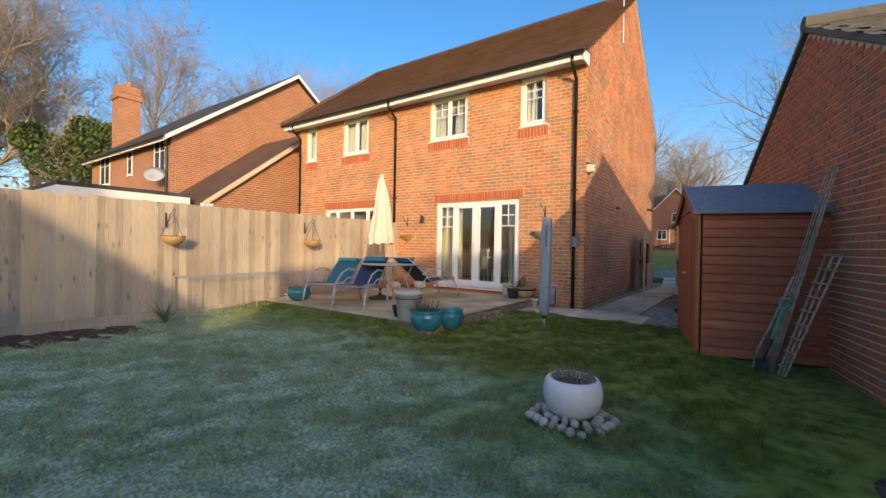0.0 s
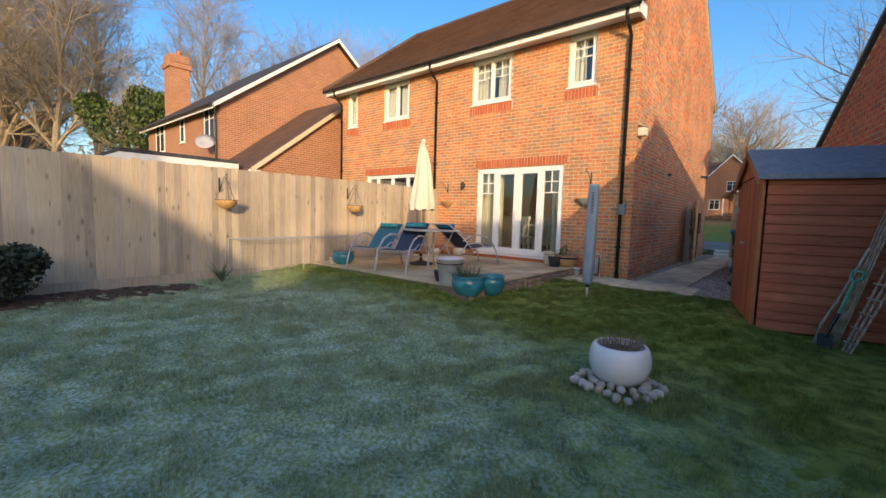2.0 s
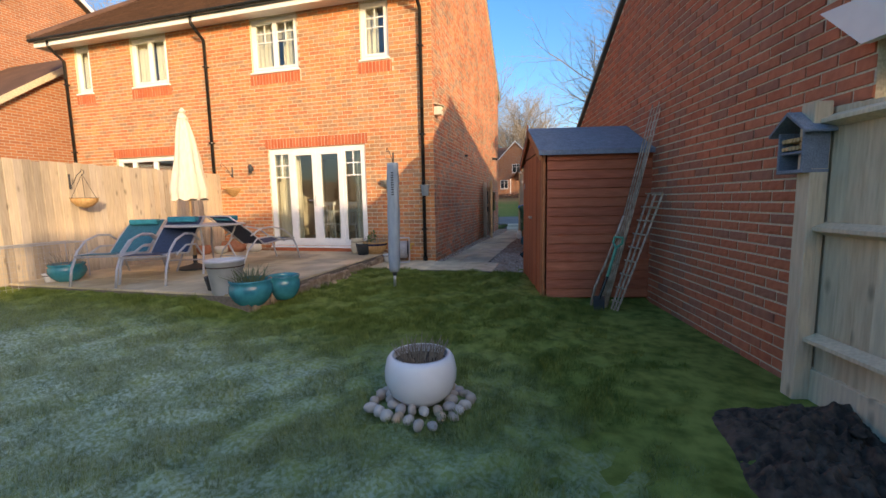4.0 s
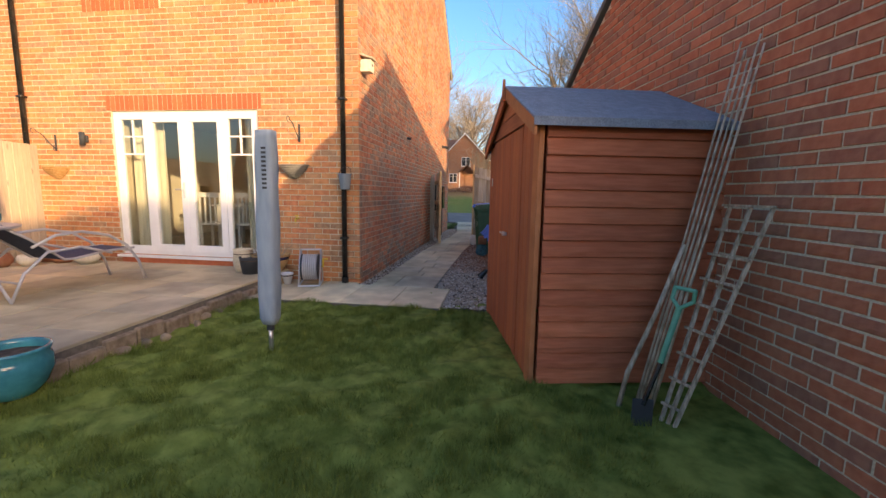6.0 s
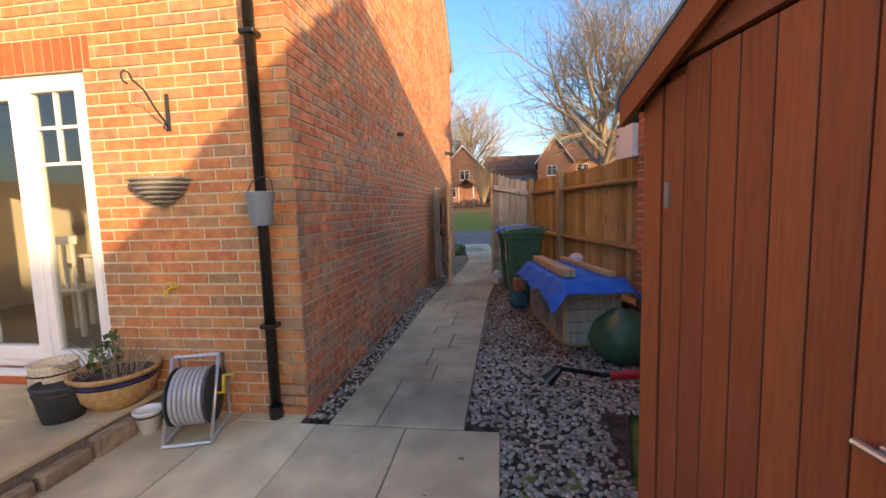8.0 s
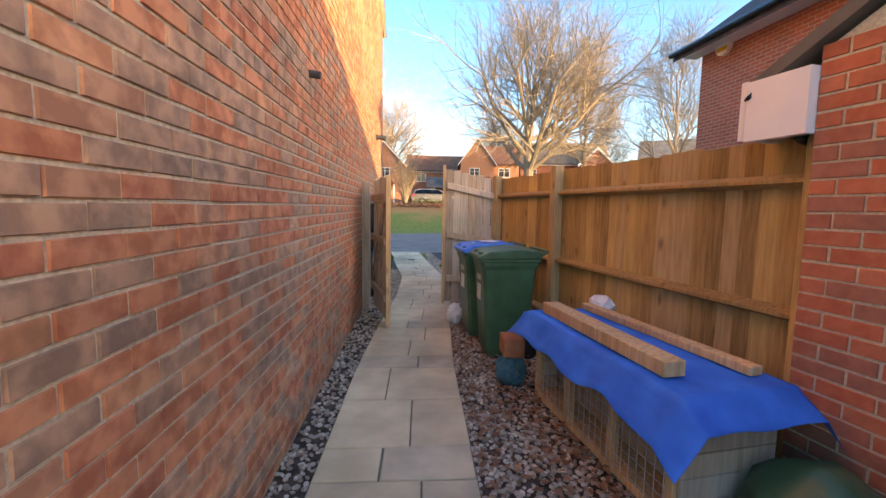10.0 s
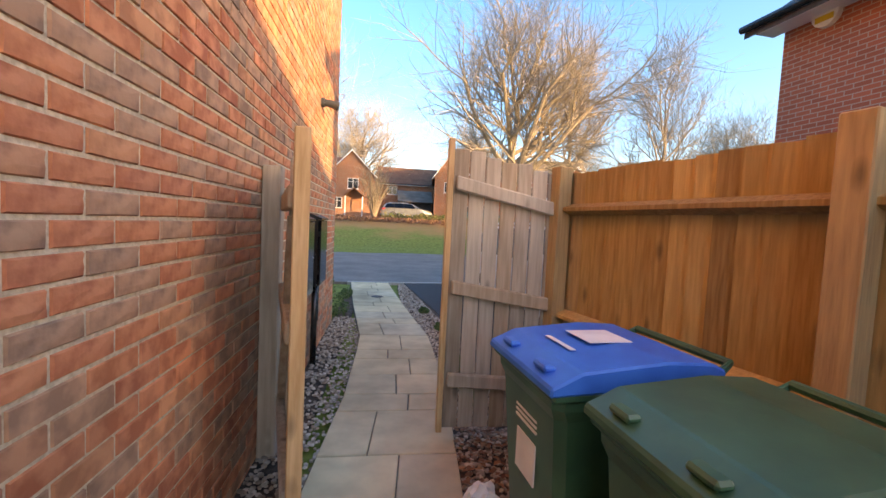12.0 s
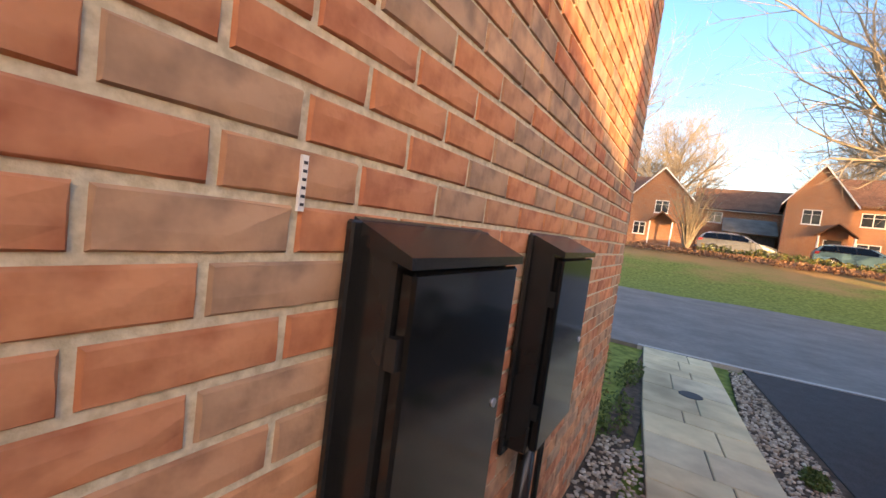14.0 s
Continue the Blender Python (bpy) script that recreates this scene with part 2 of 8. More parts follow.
    carpet=mat("beige_carpet", (0.30, 0.26, 0.20), (0.36, 0.31, 0.25), 0.95, 60, 0.2),
    silver=mat("silver_car_paint", (0.62, 0.64, 0.67), (0.66, 0.68, 0.71), 0.3, 3, metal=0.15),
    tyre=mat("black_rubber", (0.012, 0.012, 0.012), (0.02, 0.02, 0.02), 0.8, 20),
    straw=mat("coir_liner", (0.42, 0.24, 0.09), (0.58, 0.36, 0.16), 0.95, 30, 0.8),
    wicker=mat("grey_wicker", (0.24, 0.23, 0.20), (0.36, 0.35, 0.31), 0.9, 30, 0.5, stretch=(1, 1, 8)),
    blade=mat("grass_blades", (0.05, 0.10, 0.02), (0.10, 0.16, 0.04), 0.8, 3, island=[(0.06, 0.11, 0.022), (0.10, 0.15, 0.04), (0.045, 0.085, 0.02)]),
    greyleaf=mat("grey_green_leaves", (0.07, 0.11, 0.05), (0.14, 0.18, 0.10), 0.6, 5),
    darkblue=mat("dark_blue_glaze", (0.01, 0.015, 0.06), (0.02, 0.03, 0.1), 0.2, 8),
    gloss=mat("glossy_black_door", (0.008, 0.008, 0.008), (0.014, 0.014, 0.014), 0.12, 3),
    redtile=mat("red_brown_roof_tile", (0.13, 0.06, 0.035), (0.20, 0.095, 0.055), 0.9, 9, 0.3, noise2=0.25),
    brownfar=mat("mottled_brown_roof", (0.11, 0.09, 0.06), (0.18, 0.14, 0.09), 0.9, 9, 0.3, noise2=0.25),
    darktile=mat("charcoal_roof_tile", (0.03, 0.03, 0.032), (0.06, 0.06, 0.06), 0.8, 9, 0.3, noise2=0.2),
    farglass=mat("reflecting_window_pane", (0.02, 0.025, 0.03), (0.04, 0.05, 0.06), 0.05, 3),
    hedgegreen=mat("yellow_green_leaves", (0.07, 0.10, 0.02), (0.14, 0.16, 0.04), 0.7, 3, island=[(0.10, 0.14, 0.03), (0.16, 0.16, 0.05), (0.07, 0.10, 0.03), (0.20, 0.12, 0.05)]),
    # twig colour turned greyer and bluer to stand for the haze of distance
    haze=mat("haze_tinted_bare_twigs", (0.22, 0.21, 0.22), (0.32, 0.29, 0.28), 0.9, 2),
    red=mat("red_plastic", (0.5, 0.02, 0.02), None, 0.4),
    green=mat("mint_green_plastic", (0.05, 0.30, 0.19), (0.09, 0.38, 0.26), 0.5),
    paper=mat("white_label", (0.75, 0.74, 0.70), None, 0.7),
    yellow=mat("yellow_plastic", (0.6, 0.42, 0.03), None, 0.4),
    bluecar=mat("blue_car_paint", (0.12, 0.26, 0.32), (0.14, 0.29, 0.35), 0.25, 3, metal=0.4),
    greycar=mat("grey_car_paint", (0.24, 0.26, 0.28), (0.28, 0.30, 0.32), 0.25, 3, metal=0.5),
)


def far_brick(name, c1, c2, mortar):
    """Coursed brick for walls that stay far off."""
    m = bpy.data.materials.new(name)
    m.use_nodes = True
    n, l = m.node_tree.nodes, m.node_tree.links
    bs = n["Principled BSDF"]
    bs.inputs["Roughness"].default_value = 0.9
    co, sp, g = n.new("ShaderNodeTexCoord"), n.new("ShaderNodeSeparateXYZ"), n.new("ShaderNodeCombineXYZ")
    l.new(co.outputs["Object"], sp.inputs[0])
    ad = n.new("ShaderNodeMath")
    ad.operation = "ADD"
    l.new(sp.outputs["X"], ad.inputs[0])
    l.new(sp.outputs["Y"], ad.inputs[1])
    l.new(ad.outputs[0], g.inputs["X"])
    l.new(sp.outputs["Z"], g.inputs["Y"])
    b = n.new("ShaderNodeTexBrick")
    b.inputs["Scale"].default_value = 1.0
    b.inputs["Brick Width"].default_value, b.inputs["Row Height"].default_value, b.inputs["Mortar Size"].default_value = 0.225, 0.075, 0.008
    b.inputs["Color1"].default_value, b.inputs["Color2"].default_value, b.inputs["Mortar"].default_value = (*c1, 1), (*c2, 1), (*mortar, 1)
    l.new(g.outputs[0], b.inputs["Vector"])
    nz = n.new("ShaderNodeTexNoise")
    nz.inputs["Scale"].default_value = 1.5
    l.new(co.outputs["Object"], nz.inputs["Vector"])
    mr = n.new("ShaderNodeMapRange")
    mr.inputs["To Min"].default_value, mr.inputs["To Max"].default_value = 0.8, 1.2
    l.new(nz.outputs["Fac"], mr.inputs["Value"])
    mx = n.new("ShaderNodeMix")
    mx.data_type, mx.blend_type = "RGBA", "MULTIPLY"
    mx.inputs["Factor"].default_value = 1
    l.new(b.outputs["Color"], mx.inputs[6])
    l.new(mr.outputs[0], mx.inputs[7])
    l.new(mx.outputs[2], bs.inputs["Base Color"])
    return m


M["farbrick"] = far_brick("coursed_orange_brown_brick", (0.42, 0.16, 0.07), (0.32, 0.12, 0.06), (0.40, 0.33, 0.25))
M["redfar"] = far_brick("coursed_red_brick", (0.40, 0.11, 0.055), (0.30, 0.085, 0.045), (0.36, 0.27, 0.21))


def glass_material(name, tint, alpha):
    m = bpy.data.materials.new(name)
    m.use_nodes = True
    n, l = m.node_tree.nodes, m.node_tree.links
    out = n["Material Output"]
    tr, gl, mx, lw = n.new("ShaderNodeBsdfTransparent"), n.new("ShaderNodeBsdfGlossy"), n.new("ShaderNodeMixShader"), n.new("ShaderNodeLayerWeight")
    # grazing gloss by the fifth power of the facing angle, from the index of the glass
    lw.inputs["Blend"].default_value = 0.5
    pw, fr = n.new("ShaderNodeMath"), n.new("ShaderNodeMapRange")
    pw.operation = "POWER"
    pw.inputs[1].default_value = 5.0
    l.new(lw.outputs["Facing"], pw.inputs[0])
    l.new(pw.outputs[0], fr.inputs["Value"])
    tr.inputs["Color"].default_value = (*tint, 1)
    gl.inputs["Roughness"].default_value = 0.02
    fr.inputs["To Min"].default_value = ((alpha - 1) / (alpha + 1)) ** 2
    l.new(fr.outputs[0], mx.inputs[0])
    l.new(tr.outputs[0], mx.inputs[1])
    l.new(gl.outputs[0], mx.inputs[2])
    l.new(mx.outputs[0], out.inputs["Surface"])
    return m


M["glass"] = glass_material("window_glass", (0.86, 0.90, 0.88), 1.9)
M["carglass"] = glass_material("tinted_car_glass", (0.06, 0.08, 0.08), 1.45)


def lawn_material(name, frost):
    """Turf, with hoar frost over the part of the garden that the sun has not reached."""
    m = bpy.data.materials.new(name)
    m.use_nodes = True
    n, l = m.node_tree.nodes, m.node_tree.links
    bs = n["Principled BSDF"]
    bs.inputs["Roughness"].default_value = 0.9
    bs.inputs["Specular IOR Level"].default_value = 0.2
    g = n.new("ShaderNodeNewGeometry")
    sep = n.new("ShaderNodeSeparateXYZ")
    l.new(g.outputs["Position"], sep.inputs[0])

    def noise_node(scale, detail):
        z = n.new("ShaderNodeTexNoise")
        z.inputs["Scale"].default_value, z.inputs["Detail"].default_value = scale, detail
        l.new(g.outputs["Position"], z.inputs["Vector"])
        return z.outputs["Fac"]

    def maths(op, a, b):
        k = n.new("ShaderNodeMath")
        k.operation = op
        for i, v in enumerate((a, b)):
            if isinstance(v, (int, float)):
                k.inputs[i].default_value = v
            else:
                l.new(v, k.inputs[i])
        return k.outputs[0]

    def ramp(v, c0, c1, lo, hi):
        r = n.new("ShaderNodeValToRGB")
        r.color_ramp.elements[0].color, r.color_ramp.elements[1].color = (*c0, 1), (*c1, 1)
        r.color_ramp.elements[0].position, r.color_ramp.elements[1].position = lo, hi
        l.new(v, r.inputs["Fac"])
        return r.outputs["Color"]

    turf = ramp(noise_node(9, 6), (0.085, 0.12, 0.018), (0.22, 0.27, 0.06), 0.32, 0.66)
    if frost:
        # distance into the frosty part: along -x - 1.1 y from a line through the garden
        d = maths("MULTIPLY", maths("SUBTRACT", maths("MULTIPLY", sep.outputs["Y"], -0.55), maths("ADD", maths("MULTIPLY", sep.outputs["X"], 0.75), 1.0)), 0.42)
        d = maths("ADD", d, maths("MULTIPLY", maths("SUBTRACT", noise_node(1.1, 3), 0.5), 1.3))
        edge = ramp(d, (0, 0, 0), (1, 1, 1), 0.0, 1.0)
        fine = ramp(noise_node(46, 5), (0.22, 0.22, 0.22), (1, 1, 1), 0.40, 0.62)
        patch = ramp(noise_node(5.5, 6), (0.62, 0.62, 0.62), (0.95, 0.95, 0.95), 0.34, 0.66)
        # no frost on the strip that the sun has reached along the patio and the fence foot
        sunny = ramp(maths("ADD", maths("MULTIPLY", maths("SUBTRACT", -4.25, sep.outputs["Y"]), 0.9), maths("MULTIPLY", maths("SUBTRACT", noise_node(2.0, 3), 0.5), 0.5)), (0, 0, 0), (1, 1, 1), 0.0, 1.0)
        f = maths("MULTIPLY", maths("MULTIPLY", maths("MULTIPLY", edge, fine), patch), sunny)
        mx = n.new("ShaderNodeMix")
        mx.data_type = "RGBA"
        l.new(f, mx.inputs["Factor"])
        l.new(turf, mx.inputs[6])
        mx.inputs[7].default_value = (0.46, 0.58, 0.46, 1)
        turf = mx.outputs[2]
    else:
        # fallen leaves lie thick on the far verge under the trees
        far = maths("MULTIPLY", maths("SUBTRACT", sep.outputs["Y"], 25.5), 0.14)
        far = ramp(maths("ADD", far, maths("MULTIPLY", maths("SUBTRACT", noise_node(0.5, 4), 0.5), 1.6)), (0, 0, 0), (1, 1, 1), 0.2, 0.8)
        mx = n.new("ShaderNodeMix")
        mx.data_type = "RGBA"
        l.new(far, mx.inputs["Factor"])
        l.new(turf, mx.inputs[6])
        mx.inputs[7].default_value = (0.36, 0.21, 0.085, 1)
        turf = mx.outputs[2]
    l.new(turf, bs.inputs["Base Color"])
    return m


M["lawn"] = lawn_material("frosty_lawn", True)
M["grass"] = lawn_material("green_grass", False)


# ---- mesh helpers ----
def thing(name, label, category, at=(0, 0, 0), rz=0.0, group="", kind=""):
    ob = tagged(new(name), label, category, group, kind)
    ob.empty_display_size = 0.1
    ob.matrix_basis = pose(*at, 0, 0, rz)
    return ob


def part(name, bm, material, parent=None, label="", bevel=0.0, smooth=False, kind=""):
    if bevel:
        bmesh.ops.bevel(bm, geom=bm.edges[:], offset=bevel, segments=1, affect="EDGES", clamp_overlap=True)
    me = bpy.data.meshes.new(name)
    bm.to_mesh(me)
    bm.free()
    me.materials.append(M[material] if isinstance(material, str) else material)
    if smooth:
        me.shade_smooth()
    ob = new(name, me)
    ob.parent = parent
    return tagged(ob, label, kind=kind)


def raw(name, verts, faces, material, parent=None, label="", kind=""):
    me = bpy.data.meshes.new(name)
    me.from_pydata([tuple(v) for v in verts], [], faces)
    me.materials.append(M[material])
    ob = new(name, me)
    ob.parent = parent
    return tagged(ob, label, kind=kind)


def box(bm, x0, x1, y0, y1, z0, z1, m=None):
    vs = [bm.verts.new(((x0, x1)[i & 1], (y0, y1)[i >> 1 & 1], (z0, z1)[i >> 2])) for i in range(8)]
    for f in ((0, 2, 3, 1), (4, 5, 7, 6), (0, 1, 5, 4), (2, 6, 7, 3), (0, 4, 6, 2), (1, 3, 7, 5)):
        bm.faces.new([vs[i] for i in f])
    if m is not None:
        bmesh.ops.transform(bm, matrix=m, verts=vs)
    return bm


def boxes(*rows):
    bm = bmesh.new()
    for r in rows:
        box(bm, *r)
    return bm


def prism(bm, pts, a, b, axis="x"):
    """Extrude the 2D outline pts from a to b along an axis; pts are the other two coordinates in order."""
    def v(p, c):
        return {"x": (c, p[0], p[1]), "y": (p[0], c, p[1]), "z": (p[0], p[1], c)}[axis]
    va, vb = [bm.verts.new(v(p, a)) for p in pts], [bm.verts.new(v(p, b)) for p in pts]
    bm.faces.new(va)
    bm.faces.new(vb[::-1])
    n = len(pts)
    for i in range(n):
        bm.faces.new((va[i], vb[i], vb[(i + 1) % n], va[(i + 1) % n]))
    bmesh.ops.recalc_face_normals(bm, faces=bm.faces[:])
    return bm


def lathe(bm, profile, seg=24, at=(0, 0, 0)):
    """Spin (radius, z) pairs about z. Closed profiles give a wall with thickness."""
    rings = []
    for r, z in profile:
        rings.append([bm.verts.new((at[0] + r * math.cos(2 * math.pi * k / seg), at[1] + r * math.sin(2 * math.pi * k / seg), at[2] + z)) for k in range(seg)])
    for a, b in zip(rings, rings[1:]):
        for k in range(seg):
            bm.faces.new((a[k], a[(k + 1) % seg], b[(k + 1) % seg], b[k]))
    for ring, flip in ((rings[0], True), (rings[-1], False)):
        bm.faces.new(ring[::-1] if flip else ring)
    return bm


def tube(bm, pts, r, seg=8, r2=None):
    """A round bar along a polyline, tapering from r to r2."""
    pts = [Vector(p) for p in pts]
    rings = []
    for i, p in enumerate(pts):
        d = (pts[min(i + 1, len(pts) - 1)] - pts[max(i - 1, 0)]).normalized()
        u = d.orthogonal().normalized() if i == 0 else (u - d * u.dot(d)).normalized()
        w = d.cross(u)
        rr = r if r2 is None else r + (r2 - r) * i / (len(pts) - 1)
        rings.append([bm.verts.new(p + (u * math.cos(2 * math.pi * k / seg) + w * math.sin(2 * math.pi * k / seg)) * rr) for k in range(seg)])
    for a, b in zip(rings, rings[1:]):
        for k in range(seg):
            bm.faces.new((a[k], a[(k + 1) % seg], b[(k + 1) % seg], b[k]))
    bm.faces.new(rings[0][::-1])
    bm.faces.new(rings[-1])
    return bm


def tubes(*rows):
    bm = bmesh.new()
    for r in rows:
        tube(bm, *r)
    return bm


def wall_cells(length, z0, z1, holes):
    """The rectangles that fill a wall less its openings (u0, u1, w0, w1)."""
    us = sorted({0, length, *[h[0] for h in holes], *[h[1] for h in holes]})
    ws = sorted({z0, z1, *[h[2] for h in holes], *[h[3] for h in holes]})
    for a, b in zip(us, us[1:]):
        for c, d in zip(ws, ws[1:]):
            if not any(h[0] <= (a + b) / 2 <= h[1] and h[2] <= (c + d) / 2 <= h[3] for h in holes):
                yield a, b, c, d


def spans(length, holes, z, top=None):
    """The stretches of a course at height z that are wall."""
    lo, hi = (0, length) if top is None else top(z)
    out = [(lo, hi)] if hi > lo else []
    for h in holes:
        if h[2] - 0.02 < z < h[3] + 0.02:
            nxt = []
            for a, b in out:
                if h[1] <= a or h[0] >= b:
                    nxt.append((a, b))
                else:
                    if h[0] > a:
                        nxt.append((a, h[0]))
                    if h[1] < b:
                        nxt.append((h[1], b))
            out = nxt
    return out


BW, BH, MJ = 0.215, 0.065, 0.010


def brick_rows(length, z0, z1, holes=(), top=None):
    """Stretcher bond: (u0, u1, z) of each brick's lower edge."""
    rows, k, z = [], 0, z0
    while z + BH <= z1 + 0.001:
        for a, b in spans(length, holes, z + BH / 2, top):
            u = a - (a % 0.225) - (0.1125 if k % 2 else 0)
            while u < b:
                c, d = max(u, a), min(u + BW, b)
                if d - c > 0.03:
                    rows.append((c, d, z))
                u += 0.225
        z += BH + MJ
        k += 1
    return rows


def brick_mesh(rows, proud, rng, ch=0.004, H=BH):
    """Faces of bricks in the plane y = 0, looking to -y, with chamfered edges."""
    vs, fs = [], []
    for a, b, z in rows:
        j = rng.uniform(-0.0015, 0.0015, 6)
        i, p = len(vs), -proud + j[4]
        a, b, c, d = a + j[0], b + j[1], z + j[2], z + H + j[3]
        e = ch * 0.7
        vs += [(a, 0.002, c), (b, 0.002, c), (b, 0.002, d), (a, 0.002, d), (a + e, p, c + e), (b - e, p + j[5], c + e), (b - e, p + j[5], d - e), (a + e, p, d - e)]
        fs += [(i + 4, i + 5, i + 6, i + 7), (i, i + 1, i + 5, i + 4), (i + 1, i + 2, i + 6, i + 5), (i + 2, i + 3, i + 7, i + 6), (i + 3, i, i + 4, i + 7)]
    return vs, fs


def brick_wall(name, m, length, z0, z1, thick, holes, parent, material="brick", gable=None, label="", bz=0.0, near=None, soldiers=()):
    """A wall along its own x, facing its own -y, placed by m: mortar core, laid bricks, soldier courses. gable: (u, z) of the peak.
    near: a stretch (u0, u1, z0, z1) whose bricks are single pieces."""
    rng = np.random.default_rng(len(name) * 7 + int(length * 10))
    bm = bmesh.new()
    for a, b, c, d in wall_cells(length, z0, z1, holes):
        box(bm, a, b, 0, thick, c, d)
    if gable:
        prism(bm, [(0, z1), (length, z1), gable], 0, thick, "y")
    bmesh.ops.remove_doubles(bm, verts=bm.verts[:], dist=0.0005)
    w = part(name, bm, "mortar", parent, label)
    w.matrix_basis = m
    top = None
    if gable:
        gu, gz = gable
        def top(z):
            if z < z1:
                return 0, length
            k = (z + BH / 2 - z1) / (gz - z1)
            return gu * k, length - (length - gu) * k
    allholes = list(holes) + [(s[0], s[1], s[2], s[2] + 0.215) for s in soldiers]
    rows = brick_rows(length, bz + math.ceil((z0 - bz) / 0.075 - 0.01) * 0.075 + 0.005, gable[1] if gable else z1, allholes, top)
    near_rows = []
    if near:
        inside = [r for r in rows if near[0] <= r[0] <= near[1] and near[2] <= r[2] <= near[3] and abs(r[1] - r[0] - BW) < 0.001][:300]
        keep = set(inside)
        near_rows = inside
        rows = [r for r in rows if r not in keep]
    raw("brickwork", *brick_mesh(rows, 0.007, rng), material, w, "laid bricks in stretcher bond with pale mortar", "stuff")
    for s in soldiers:
        u, r2 = s[0], []
        while u < s[1] - 0.02:
            r2.append((u, min(u + 0.065, s[1]), s[2] + 0.004))
            u += 0.075
        raw("brick_lintel", *brick_mesh(r2, 0.009, rng, H=0.207), "soldier", w, "upright orange-red brick course")
    return w, near_rows


def near_brick(r):
    """One brick face with worn, uneven arrises: a ring of chamfer round a 5 by 3 grid."""
    vs, nx, nz, e = [], 5, 3, 0.0045
    for j in range(nz + 1):
        for i in range(nx + 1):
            edge = i in (0, nx) or j in (0, nz)
            vs.append((e + (BW - 2 * e) * i / nx + r.uniform(-0.0012, 0.0012), -0.008 + r.uniform(-0.0012, 0.0012) + 0.0018 * edge, e + (BH - 2 * e) * j / nz + r.uniform(-0.0012, 0.0012)))
    w = nx + 1
    fs = [(j * w + i, j * w + i + 1, (j + 1) * w + i + 1, (j + 1) * w + i) for j in range(nz) for i in range(nx)]
    k = len(vs)
    vs += [(0, 0.002, 0), (BW, 0.002, 0), (BW, 0.002, BH), (0, 0.002, BH)]
    low, high = [i for i in range(w)], [nz * w + i for i in range(w)]
    left, right = [j * w for j in range(nz + 1)], [j * w + nx for j in range(nz + 1)]
    fs += [tuple([k, k + 1] + low[::-1]), tuple([k + 2, k + 3] + high), tuple([k + 1, k + 2] + right[::-1]), tuple([k + 3, k] + left)]
    return vs, fs


PIECES = []  # single bricks laid last: (wall, rows, material)


def window_unit(parent, x0, x1, z0, z1, sashes, bars, m=None, inset=0.05, sill=True, fr=0.06):
    """A white casement window facing -y: frame, sashes and panes. sashes: widths as fractions; bars: (across, up) glazing bars in the top part."""
    win = tagged(new("window"), "white framed casement window with glazing bars")
    win.parent = parent
    if m is not None:
        win.matrix_basis = m
    y0, y1 = inset, inset + 0.07
    part("window_frame", boxes((x0, x1, y0, y1, z0, z0 + fr), (x0, x1, y0, y1, z1 - fr, z1), (x0, x0 + fr, y0, y1, z0 + fr, z1 - fr), (x1 - fr, x1, y0, y1, z0 + fr, z1 - fr)), "white", win, bevel=0.004)
    if sill:
        part("window_sill", boxes((x0 - 0.03, x1 + 0.03, -0.03, y1, z0 - 0.035, z0)), "white", win, bevel=0.004)
    u = x0 + fr
    full = x1 - x0 - 2 * fr
    for s in sashes:
        a, b = u, u + full * s
        u = b
        sf = 0.045
        bm = boxes((a, b, y0 - 0.012, y1 - 0.01, z0 + fr, z0 + fr + sf), (a, b, y0 - 0.012, y1 - 0.01, z1 - fr - sf, z1 - fr), (a, a + sf, y0 - 0.012, y1 - 0.01, z0 + fr + sf, z1 - fr - sf), (b - sf, b, y0 - 0.012, y1 - 0.01, z0 + fr + sf, z1 - fr - sf))
        part("sash", bm, "white", win, bevel=0.003)
        h = z1 - z0 - 2 * fr - 2 * sf
        zt = z1 - fr - sf - h * 0.42
        bm = bmesh.new()
        if bars:
            for k in range(1, bars[0]):
                xx = a + sf + (b - a - 2 * sf) * k / bars[0]
                box(bm, xx - 0.01, xx + 0.01, y0 + 0.012, y0 + 0.034, zt, z1 - fr - sf)
            for k in range(0, bars[1]):
                zz = zt + (z1 - fr - sf - zt) * k / bars[1]
                box(bm, a + sf, b - sf, y0 + 0.010, y0 + 0.032, zz - 0.01, zz + 0.01)
            part("glazing_bars", bm, "white", win)
        p = part("pane", boxes((a + sf, b - sf, y0 + 0.018, y0 + 0.026, z0 + fr + sf, z1 - fr - sf)), "glass", win)
        p.visible_shadow = False
    return win



# ---- ground, road, paths ----
def ground_z(y):
    """Level as far as the road, then a gentle rise to the houses across it."""
    k = min(1.0, max(0.0, (y - 20.5) / 17.0))
    return -0.07 + 1.75 * k * k * (3 - 2 * k)


def ground_sheet():
    bm = bmesh.new()
    bmesh.ops.create_grid(bm, x_segments=40, y_segments=600, size=600)
    for v in bm.verts:
        v.co.z = ground_z(v.co.y)
    return part("ground", bm, "grass", kind="structure")


ground_sheet()


